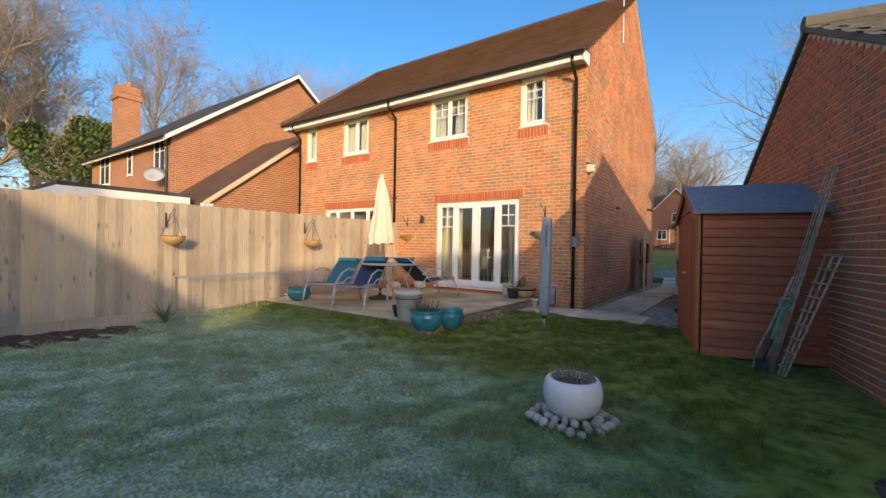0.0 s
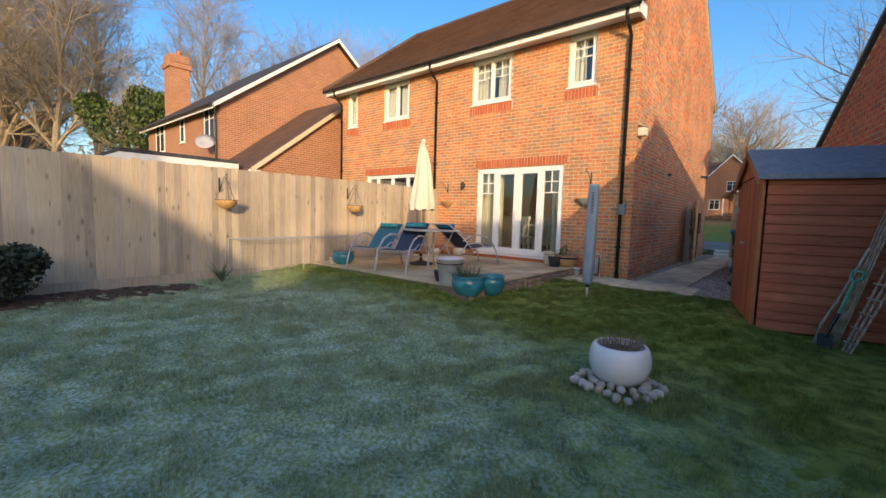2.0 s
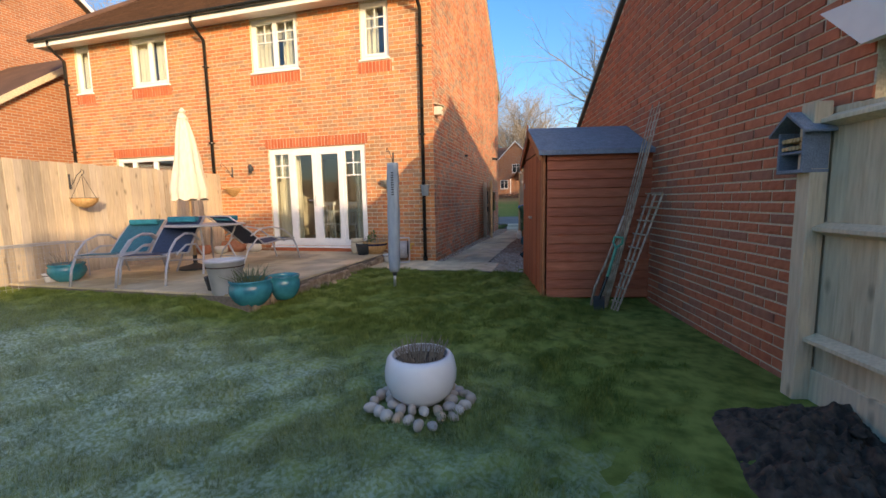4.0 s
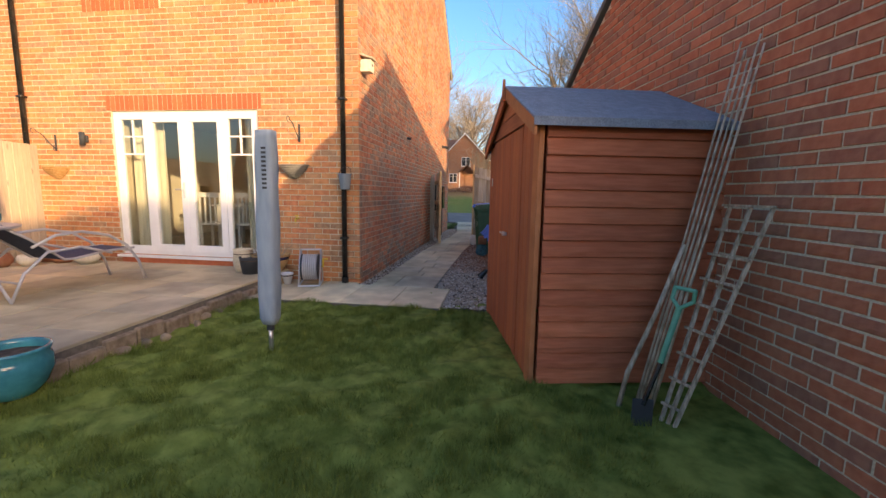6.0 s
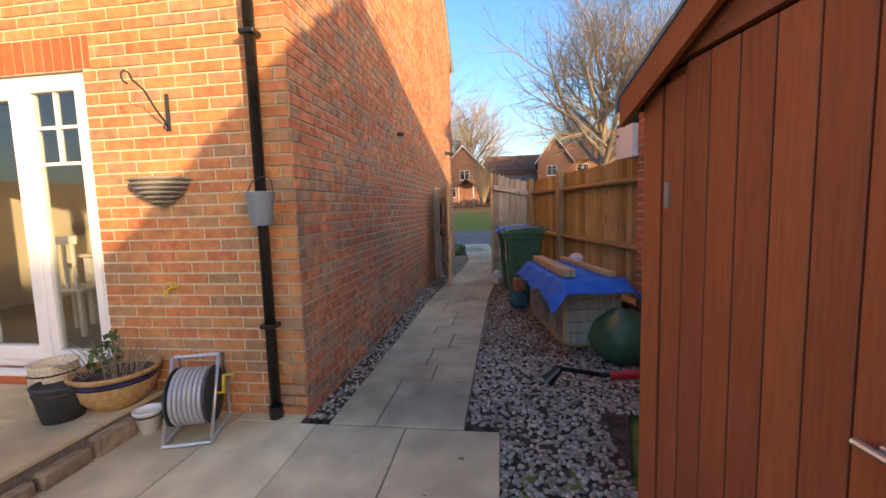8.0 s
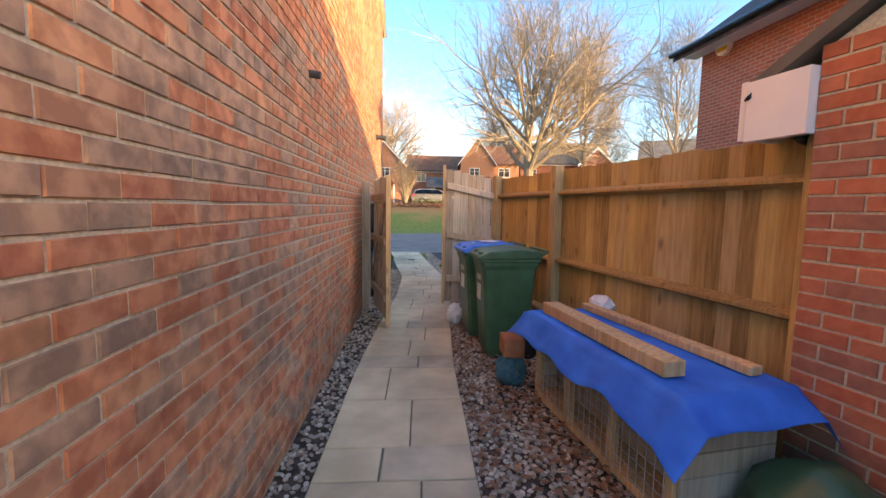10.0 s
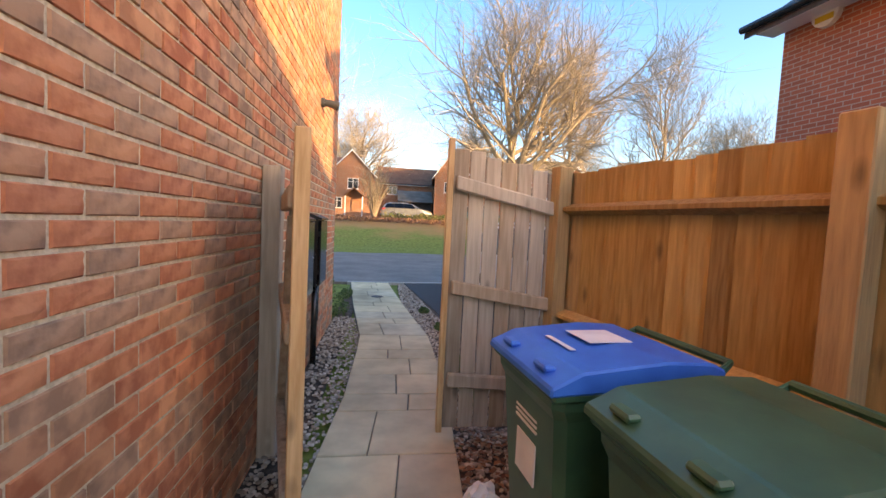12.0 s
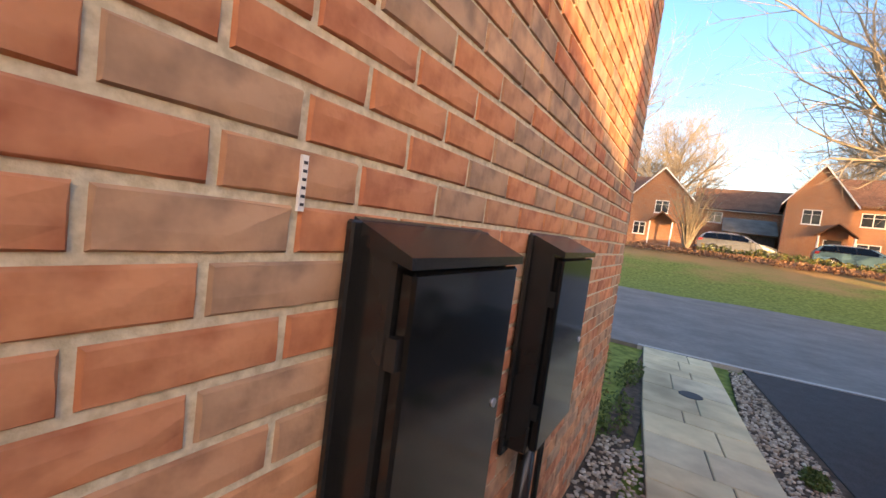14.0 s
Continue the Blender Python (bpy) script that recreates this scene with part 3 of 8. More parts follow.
def lawn_z(x, y):
    """Level of the turf: it rises to the patio's front edge and sinks beside the garage."""
    tufts = sum(np.sin(x * a + y * b + c) for a, b, c in ((23.0, 9.0, 0.4), (-14.0, 27.0, 1.9), (33.0, -17.0, 3.0), (11.0, 38.0, 5.1), (-31.0, 13.0, 2.2), (7.0, -19.0, 0.7)))
    rise = np.clip((-1.0 - x) / 0.6, 0, 1) * np.clip((y + 5.6) / 1.5, 0, 1) * 0.125
    return -0.03 + 0.0065 * tufts + rise - 0.09 * np.clip((x - 2.0) / 1.2, 0, 1) * np.clip((-2.3 - y) / 0.6, 0, 1)


def lawn():
    """Turf of the rear garden with slight unevenness, from the left fence to the garage and shed."""
    bm = bmesh.new()
    bmesh.ops.create_grid(bm, x_segments=190, y_segments=250, size=1)
    for v in bm.verts:
        x, y = -5.0 + (v.co.x + 1) / 2 * 9.6, -13.0 + (v.co.y + 1) / 2 * 12.6
        v.co = (x, y, lawn_z(x, y) + 0.018 * noise.noise(Vector((x * 0.9, y * 0.9, 0))) + 0.018 * noise.noise(Vector((x * 3.2, y * 3.8, 3))))
    return part("lawn", bm, "lawn", kind="structure", smooth=True)


lawn()


def path_mid(y):
    pts = [(-1.2, 0.62), (0, 0.62), (3.4, 0.665), (4.7, 0.74), (6.3, 0.87), (8.0, 0.90), (10.0, 0.66), (12.6, 0.41), (13, 0.4)]
    for (a, p), (b, q) in zip(pts, pts[1:]):
        if y <= b:
            return p + (q - p) * (y - a) / (b - a)
    return pts[-1][1]


HALF = 0.43
part("path_bed", prism(bmesh.new(), [(path_mid(y) - HALF, y) for y in (-0.12, 3.4, 4.7, 6.3, 8, 10, 12.6)] + [(path_mid(y) + HALF, y) for y in (12.6, 10, 8, 6.3, 4.7, 3.4, -0.12)], -0.09, -0.012, "z"), "joint", kind="structure")
part("slab_bed", boxes((-1.04, 1.26, -1.04, -0.12, -0.09, -0.012), (-0.99, 0.0, -0.12, -0.005, -0.09, -0.012)), "joint", kind="structure")
rng0 = np.random.default_rng(2)


def rubble(parent, n, area, size, material, name="stone", z=-0.03, seed=1):
    """Separate rough stones scattered over a rectangle."""
    r = np.random.default_rng(seed)
    for _ in range(n):
        x, y = r.uniform(area[0], area[1]), r.uniform(area[2], area[3])
        bm = bmesh.new()
        bmesh.ops.create_icosphere(bm, subdivisions=2, radius=1)
        sx, sy, sz = (r.uniform(size[0], size[1]) for _ in range(3))
        off = Vector(r.uniform(0, 50, 3))
        for v in bm.verts:
            k = 1 + 0.28 * noise.noise(v.co * 1.3 + off)
            v.co = Vector((v.co.x * sx * k, v.co.y * sy * k, v.co.z * sz * 0.75 * k))
        bmesh.ops.rotate(bm, verts=bm.verts, cent=(0, 0, 0), matrix=Euler((0, 0, r.uniform(0, 6.28))).to_matrix())
        bmesh.ops.translate(bm, verts=bm.verts, vec=(x, y, z + sz * 0.6))
        part(name, bm, material, parent, smooth=True)


patio = part("patio", boxes((-4.90, -1.02, -3.93, -0.012, -0.1, 0.125)), "joint", kind="structure")
edging = thing("patio_edging", "low row of rough brown stone and brick edging along the patio", "edging", (-1.0, 0, 0))
for k in range(14):
    y_ = -0.05 - k * 0.275
    part("edging_stone", boxes((-0.045 + 0.01 * math.sin(k * 2.1), 0.035 + 0.012 * math.sin(k * 1.3), y_ - 0.26, y_, -0.09, 0.09 + 0.02 * math.sin(k * 1.7))), "jointstone", edging, bevel=0.012)
rubble(edging, 7, (0.04, 0.16, -3.2, -0.9), (0.03, 0.06), "jointstone", seed=4)

gravel_bed = part("gravel_bed", prism(bmesh.new(), [(1.05, -1.0), (1.05, 12.4), (2.25, 12.4), (2.25, 6.1), (2.9, 2.0), (2.45, 1.5), (1.75, -1.0)], -0.09, -0.03, "z"), "soil", kind="structure")
part("gravel_strip", boxes((0.004, 0.26, -0.005, 12.3, -0.09, -0.035)), "soil", kind="structure")
part("driveway", prism(bmesh.new(), [(1.72, 5.6), (1.72, 8.0), (1.62, 9.5), (1.22, 12.70), (9.2, 13.7), (9.2, 5.6)], -0.09, -0.018, "z"), "asphalt", kind="structure")
part("road", prism(bmesh.new(), [(-60, 12.62), (0.0, 12.62), (1.2, 12.72), (9.2, 13.72), (70, 20), (70, 31), (9, 25.2), (0, 21.5), (-60, 19.5)], -0.09, -0.012, "z"), "paver", kind="structure")
part("kerb_edge", prism(bmesh.new(), [(-0.1, 12.60), (1.2, 12.70), (9.2, 13.70), (9.2, 13.80), (1.2, 12.80), (-0.1, 12.70)], -0.09, -0.004, "z"), "kerb", kind="structure")

# ---- the semi-detached house ----
house = thing("semi_detached_house", "two-storey semi-detached brick house with brown tiled roof and white windows", "house", (0, 0, 0))
HL, HD, EZ = 9.3, 9.0, 5.22
W = 9.3
REAR = Matrix.Translation((-W, 0, 0))
DX0, DX1 = -3.67, -1.42
holes_rear = [(W + DX0, W + DX1, 0.26, 2.31), (W - 3.93, W - 2.81, 3.89, 4.95), (W - 1.435, W - 0.845, 3.90, 4.95), (W - 7.19, W - 6.14, 3.89, 4.95), (W - 8.93, W - 8.45, 3.89, 4.95), (W - 7.95, W - 5.70, 0.26, 2.31)]
wall_r, _ = brick_wall("rear_wall", REAR, W, -0.1, EZ, 0.28, holes_rear, house, bz=-0.1,
    soldiers=[(W + DX0 - 0.06, W + DX1 + 0.06, 2.31), (W - 8.01, W - 5.64, 2.31), (W - 3.98, W - 2.76, 3.64), (W - 1.49, W - 0.79, 3.64), (W - 7.24, W - 6.09, 3.64), (W - 8.98, W - 8.40, 3.64)], label="multi-coloured orange-brown brick rear wall")
SIDE = Matrix.Translation((0, 0, 0)) @ pose(0, 0, 0, 0, 0, 90)
wall_s, near_s = brick_wall("side_wall", SIDE, HD, -0.1, EZ + 0.18, 0.28, [], house, "brickside", gable=(4.5, 8.60), near=(2.3, 8.0, 1.0, 1.85), bz=-0.1, label="multi-coloured brick gable wall")
PIECES.append((wall_s, near_s, "brickside"))
part("front_wall", boxes((-W, -0.28, HD - 0.28, HD, -0.1, EZ)), "brick", house)
part("left_wall", boxes((-W, -W + 0.28, 0.28, HD - 0.28, -0.1, EZ)), "brick", house)
part("party_wall", boxes((-5.08, -4.98, 0.28, HD - 0.28, -0.1, EZ)), "inside", house)


def roof_z(y):
    return 5.10 + 0.72 * (y + 0.4)


def tile_field(name, origin, u, v, rows, material, parent, inside, tw=0.165, gauge=0.10, label=""):
    """Overlapping tiles on a sloping plane: u along the eave, v up the slope; rows: (number along, number up)."""
    u, v = Vector(u).normalized(), Vector(v).normalized()
    n = u.cross(v).normalized()
    n = n if n.z > 0 else -n
    o = Vector(origin)
    vs, fs = [], []
    rng = np.random.default_rng(5)
    for j in range(rows[1]):
        for i in range(rows[0]):
            a, b = i * tw + (tw / 2 if j % 2 else 0), j * gauge
            if not inside(a + tw / 2, b + gauge / 2):
                continue
            k = len(vs)
            lift = 0.018 + rng.uniform(0, 0.004)
            p = o + u * (a + 0.002) + v * b
            q = o + u * (a + tw - 0.002) + v * b
            vs += [p + n * lift, q + n * lift, q + v * (gauge + 0.02) + n * 0.004, p + v * (gauge + 0.02) + n * 0.004, p, q]
            fs += [(k, k + 1, k + 2, k + 3), (k + 4, k + 5, k + 1, k)]
    return raw(name, vs, fs, material, parent, label, "stuff")


SL = math.hypot(1, 0.72)
RIDGE_Y, RIDGE_Z = 4.5, roof_z(4.5)
HIPX = -W - 1.0
bm = bmesh.new()
ev = [bm.verts.new(p) for p in ((-W - 0.4, -0.4, roof_z(-0.4)), (0.06, -0.4, roof_z(-0.4)), (0.06, RIDGE_Y, RIDGE_Z), (HIPX, RIDGE_Y, RIDGE_Z), (0.06, 9.4, roof_z(-0.4)), (-W - 0.4, 9.4, roof_z(-0.4)))]
for f in ((0, 1, 2, 3), (3, 2, 4, 5), (0, 3, 5)):
    bm.faces.new([ev[i] for i in f])
top_faces = bm.faces[:]
bmesh.ops.solidify(bm, geom=top_faces, thickness=0.06)
part("roof", bm, "rooftile", house, "brown plain-tiled gable and hip roof")
tile_field("roof_tile", (-W - 0.42, -0.44, roof_z(-0.44) + 0.01), (1, 0, 0), (0, 1, 0.72), (60, 61), "rooftile", house, lambda a, b: a > -0.6 and b < 4.95 * SL, label="brown plain clay tile")
part("ridge_tile", tubes(([(HIPX, RIDGE_Y, RIDGE_Z + 0.01), (0.08, RIDGE_Y, RIDGE_Z + 0.01)], 0.09, 10)), "rooftile", house)
part("hip_tile", tubes(([(-W - 0.4, -0.4, roof_z(-0.4) + 0.02), (HIPX, RIDGE_Y, RIDGE_Z + 0.02)], 0.08, 8)), "rooftile", house)
part("fascia", boxes((-W - 0.36, 0.02, -0.36, -0.335, 4.92, 5.10)), "white", house, "white fascia board")
part("soffit", boxes((-W - 0.36, 0.02, -0.334, -0.012, 4.965, 4.98)), "white", house, "white soffit board")
part("fascia", boxes((-W - 0.36, -W - 0.335, -0.33, 9.3, 4.92, 5.10)), "white", house, "white fascia board")
part("box_end", boxes((0.0, 0.045, -0.36, 0.02, 4.90, 5.14)), "white", house, "white boxed eave end")
part("verge", prism(bmesh.new(), [(-0.36, 5.06), (-0.36, 5.12), (RIDGE_Y, RIDGE_Z - 0.01), (9.36, 5.12), (9.36, 5.06), (RIDGE_Y, RIDGE_Z - 0.10)], 0.004, 0.05), "mortar", house, "pale mortared verge")


def gutter(p, q, parent):
    a, b = Vector(p), Vector(q)
    d = (b - a).normalized()
    s = d.cross(Vector((0, 0, 1)))
    vs, fs = [], []
    prof = [(math.cos(t) * 0.055, math.sin(t) * 0.055) for t in [math.pi + math.pi * k / 8 for k in range(9)]]
    prof += [(c * 0.9, z * 0.9) for c, z in prof[::-1]]
    for e in (a, b):
        for c, z in prof:
            vs.append(e + s * c + Vector((0, 0, z)))
    n = len(prof)
    fs = [(i, (i + 1) % n, n + (i + 1) % n, n + i) for i in range(n)]
    return raw("gutter", vs, fs, "black", parent, "black half-round gutter")


def downpipe(x, y, ztop, zbot, parent, out=0.30):
    pts = [(x, y - out, ztop), (x, y - out, ztop - 0.12), (x, y - out * 0.45, ztop - 0.26), (x, y, ztop - 0.36), (x, y, zbot)]
    dp = part("downpipe", tubes((pts, 0.034, 12)), "black", house, "round black downpipe", smooth=True)
    for z in (zbot + 0.6, zbot + 2.4, zbot + 4.0):
        part("pipe_clip", boxes((x - 0.05, x + 0.05, y - 0.045, y + 0.05, z, z + 0.03)), "black", dp, bevel=0.006)
    return dp


gutter((-W - 0.4, -0.42, 5.07), (0.05, -0.42, 5.07), house)
dp = downpipe(-0.19, -0.06, 5.02, 0.0, house)
part("pipe_shoe", tubes(([(-0.19, -0.06, 0.0), (-0.19, -0.06, 0.08)], 0.045, 12)), "black", dp)
downpipe(-5.06, -0.06, 5.02, 0.1, house)
downpipe(-9.2, -0.06, 5.02, 0.1, house)

window_unit(house, -3.93, -2.81, 3.89, 4.95, (0.5, 0.5), (2, 2))
window_unit(house, -1.435, -0.845, 3.90, 4.95, (1,), (2, 2))
window_unit(house, -7.19, -6.14, 3.89, 4.95, (0.5, 0.5), None)
window_unit(house, -8.93, -8.45, 3.89, 4.95, (1,), None)
window_unit(house, -7.95, -5.70, 0.26, 2.31, (0.2, 0.3, 0.3, 0.2), None, sill=False)


def french_doors():
    """White patio doors: two leaves between two side lights with barred tops."""
    d = tagged(new("patio_door"), "white double patio doors with barred side lights, closed")
    d.parent = house
    x0, x1, z0, z1 = DX0, DX1, 0.26, 2.31
    y0, y1 = 0.03, 0.10
    f = 0.055
    part("door_frame", boxes((x0, x1, y0, y1, z0, z0 + 0.06), (x0, x1, y0, y1, z1 - f, z1), (x0, x0 + f, y0, y1, z0 + 0.06, z1 - f), (x1 - f, x1, y0, y1, z0 + 0.06, z1 - f)), "white", d, bevel=0.004)
    part("door_sill", boxes((x0 - 0.03, x1 + 0.03, -0.07, 0.10, z0 - 0.035, z0)), "white", d, bevel=0.004)
    w = x1 - x0 - 2 * f
    e = [x0 + f, x0 + f + 0.22 * w, x0 + f + 0.5 * w, x0 + f + 0.78 * w, x1 - f]
    for k in range(4):
        a, b = e[k], e[k + 1]
        leaf = k in (1, 2)
        sf = 0.10 if leaf else 0.06
        lo = 0.10 if leaf else 0.07
        la = d if not leaf else part("door_leaf", boxes((a, b, y0 - 0.018, y1 - 0.02, z0 + 0.06, z0 + 0.06 + lo), (a, b, y0 - 0.018, y1 - 0.02, z1 - f - sf, z1 - f), (a, a + sf, y0 - 0.018, y1 - 0.02, z0 + 0.06 + lo, z1 - f - sf), (b - sf, b, y0 - 0.018, y1 - 0.02, z0 + 0.06 + lo, z1 - f - sf)), "white", d, "white glazed door leaf", bevel=0.004)
        if not leaf:
            part("side_light", boxes((a, b, y0 - 0.008, y1 - 0.02, z0 + 0.06, z0 + 0.06 + lo), (a, b, y0 - 0.008, y1 - 0.02, z1 - f - sf, z1 - f), (a, a + sf, y0 - 0.008, y1 - 0.02, z0 + 0.06 + lo, z1 - f - sf), (b - sf, b, y0 - 0.008, y1 - 0.02, z0 + 0.06 + lo, z1 - f - sf)), "white", d, bevel=0.004)
            bm = bmesh.new()
            zt = z1 - f - sf
            box(bm, (a + b) / 2 - 0.011, (a + b) / 2 + 0.011, y0 + 0.01, y0 + 0.034, zt - 0.48, zt)
            for q in (0.235, 0.48):
                box(bm, a + sf, b - sf, y0 + 0.008, y0 + 0.032, zt - q - 0.011, zt - q + 0.011)
            part("glazing_bars", bm, "white", d)
        p = part("pane", boxes((a + sf, b - sf, y0 + 0.016, y0 + 0.026, z0 + 0.06 + lo, z1 - f - sf)), "glass", d)
        p.visible_shadow = False
    xm = e[2]
    part("door_handle", tubes(([(xm - 0.05, y0 - 0.03, 1.22), (xm - 0.05, y0 - 0.06, 1.22), (xm - 0.16, y0 - 0.06, 1.22)], 0.009, 8), ([(xm - 0.05, y0 - 0.022, 1.10), (xm - 0.05, y0 - 0.022, 1.32)], 0.014, 8)), "metal", d, "metal lever handle")
    part("threshold", boxes((x0, x1, -0.012, 0.0, 0.13, 0.222)), "redbrick", d, "red brick threshold under the doors")


french_doors()


def rooms():
    """Plain rooms behind the panes, with curtains, so that the glass looks into a house."""
    part("floor", boxes((-W + 0.3, -0.3, 0.3, 8.7, 0.16, 0.22)), "carpet", house)
    part("ceiling", boxes((-W + 0.3, -0.3, 0.3, 8.7, 2.55, 2.62)), "inside", house)
    part("floor", boxes((-W + 0.3, -0.3, 0.3, 8.7, 2.63, 2.70)), "carpet", house)
    part("ceiling", boxes((-W + 0.3, -0.3, 0.3, 8.7, 5.05, 5.10)), "inside", house)
    part("partition", boxes((-4.97, -0.3, 4.4, 4.5, 0.22, 2.55), (-2.3, -2.2, 0.3, 4.3, 2.70, 5.05), (-4.97, -0.3, 4.4, 4.5, 2.70, 5.05), (-W + 0.3, -5.1, 4.4, 4.5, 0.22, 2.55), (-W + 0.3, -5.1, 4.4, 4.5, 2.7, 5.05)), "inside", house)


rooms()


def curtain(x0, x1, z0, z1, y=0.20, label="cream gathered curtain hanging behind the window"):
    c = thing("curtain", label, "curtain", ((x0 + x1) / 2, y, z0), group="window curtains")
    w = x1 - x0
    n = max(8, int(w / 0.018))
    vs, fs = [], []
    for k in range(n + 1):
        x = -w / 2 + w * k / n
        for z in (0, (z1 - z0)):
            vs.append((x, 0.03 * math.sin(k * 1.15), z))
    fs = [(2 * k, 2 * k + 2, 2 * k + 3, 2 * k + 1) for k in range(n)]
    raw("cloth", vs, fs, "curtain", c)


curtain(-3.66, -3.08, 0.24, 2.4, y=0.30)
curtain(-1.80, -1.44, 0.24, 2.4, y=0.30)
curtain(-3.90, -3.48, 3.8, 4.98)
curtain(-3.28, -2.84, 3.8, 4.98)
curtain(-7.16, -6.68, 3.8, 4.98)
curtain(-6.64, -6.18, 3.8, 4.98)
curtain(-1.42, -1.12, 3.8, 4.98)
curtain(-8.91, -8.47, 3.8, 4.98)

blind = thing("roller_blind", "pale patterned roller blind behind the upper window", "blind", (-3.37, 0.30, 4.62))
part("blind", boxes((-0.5, 0.5, 0, 0.01, 0, 0.36)), "curtain", blind)
dine = thing("dining_table", "white dining table inside the patio doors", "table", (-2.5, 1.6, 0.22))
part("tabletop", boxes((-0.6, 0.6, -0.4, 0.4, 0.72, 0.75)), "white", dine, bevel=0.005)
for x_ in (-0.54, 0.48):
    for y_ in (-0.34, 0.28):
        part("leg", boxes((x_, x_ + 0.06, y_, y_ + 0.06, 0, 0.72)), "white", dine)
for x_, rz_ in ((-2.85, 10), (-2.15, -8)):
    ch = thing("dining_chair", "white spindle-backed dining chair inside the patio doors", "chair", (x_, 1.0, 0.22), rz_, group="dining chairs")
    part("seat", boxes((-0.21, 0.21, -0.2, 0.2, 0.43, 0.46)), "white", ch, bevel=0.005)
    for a_ in (-0.19, 0.15):
        for b_ in (-0.19, 0.15):
            part("leg", boxes((a_, a_ + 0.035, b_, b_ + 0.035, 0, 0.43)), "white", ch)
    for k in range(5):
        part("spindle", boxes((-0.18 + 0.08 * k, -0.155 + 0.08 * k, -0.19, -0.17, 0.46, 0.88)), "white", ch)
    part("backrest", boxes((-0.2, 0.2, -0.195, -0.165, 0.88, 0.96)), "white", ch, bevel=0.005)

# ---- the garage beside the garden ----
GA = -79.2
FX, FY = 2.56, 1.62
G = pose(FX, FY, 0, 0, 0, GA)
garage = thing("brick_garage", "red brick garage with grey tiled roof beside the lawn", "garage", (FX, FY, 0), GA)
GLEN, GE, GP = 6.75, 2.12, 3.93
wall_g, near_g = brick_wall("gable_wall", Matrix(), GLEN, -0.1, GE, 0.25, [], garage, "redbrick", gable=(GLEN / 2, GP), near=(3.3, 6.7, 0.3, 1.25), bz=-0.1, label="red brick gable wall")
PIECES.append((wall_g, near_g, "redbrick"))
part("end_wall", boxes((0.0, 0.25, 0.26, 6.0, -0.1, GE), (GLEN - 0.25, GLEN, 0.26, 6.0, -0.1, GE), (0, GLEN, 6.0, 6.25, -0.1, GE)), "redbrick", garage)
gs = (GP - GE) / (GLEN / 2)
bm = bmesh.new()
prism(bm, [(-0.3, GE - 0.3 * gs + 0.03), (GLEN / 2, GP + 0.03), (GLEN + 0.3, GE - 0.3 * gs + 0.03), (GLEN + 0.3, GE - 0.3 * gs + 0.10), (GLEN / 2, GP + 0.10), (-0.3, GE - 0.3 * gs + 0.10)], -0.05, 6.3, "y")
part("roof", bm, "greytile", garage, "grey tiled gable roof")
GS = math.hypot(1, gs)
tile_field("roof_tile", (GLEN + 0.3, -0.06, GE - 0.3 * gs + 0.105), (0, 1, 0), (-1, 0, gs), (24, 16), "greytile", garage, lambda a, b: b / GS < GLEN / 2 + 0.32 and a < 6.27, tw=0.27, gauge=0.25, label="grey interlocking tile")
tile_field("roof_tile", (-0.3, 6.34, GE - 0.3 * gs + 0.105), (0, -1, 0), (1, 0, gs), (24, 16), "greytile", garage, lambda a, b: b / GS < GLEN / 2 + 0.32 and a < 6.27, tw=0.27, gauge=0.25, label="grey interlocking tile")
part("ridge_tile", tubes(([(GLEN / 2, -0.06, GP + 0.12), (GLEN / 2, 6.3, GP + 0.12)], 0.10, 10)), "greytile", garage)
for x0, x1 in ((-0.34, -0.31), (GLEN + 0.31, GLEN + 0.34)):
    part("fascia", boxes((x0, x1, -0.05, 6.3, GE - 0.35, GE - 0.05)), "white", garage, "white fascia board")
part("box_end", prism(bmesh.new(), [(GLEN - 0.30, GE + 0.04), (GLEN - 0.02, GE - 0.22), (GLEN + 0.30, GE - 0.22), (GLEN + 0.30, GE - 0.02)], -0.07, -0.024, "y"), "white", garage, "white boxed eave end")
part("box_end", boxes((-0.30, -0.002, -0.06, 0.0, GE - 0.36, GE - 0.06)), "white", garage, "white boxed eave end")
part("gutter", tubes(([(GLEN + 0.39, -0.08, GE - 0.1), (GLEN + 0.39, 6.3, GE - 0.1)], 0.05, 10)), "black", garage)
part("gutter", tubes(([(-0.39, 0.30, GE - 0.1), (-0.39, 6.3, GE - 0.1)], 0.05, 10)), "black", garage)
part("downpipe", tubes(([(-0.30, -0.04, GE - 0.12), (-0.12, 0.10, GE - 0.35), (-0.06, 0.55, GE - 0.5), (-0.06, 0.55, 0)], 0.034, 10)), "black", garage)


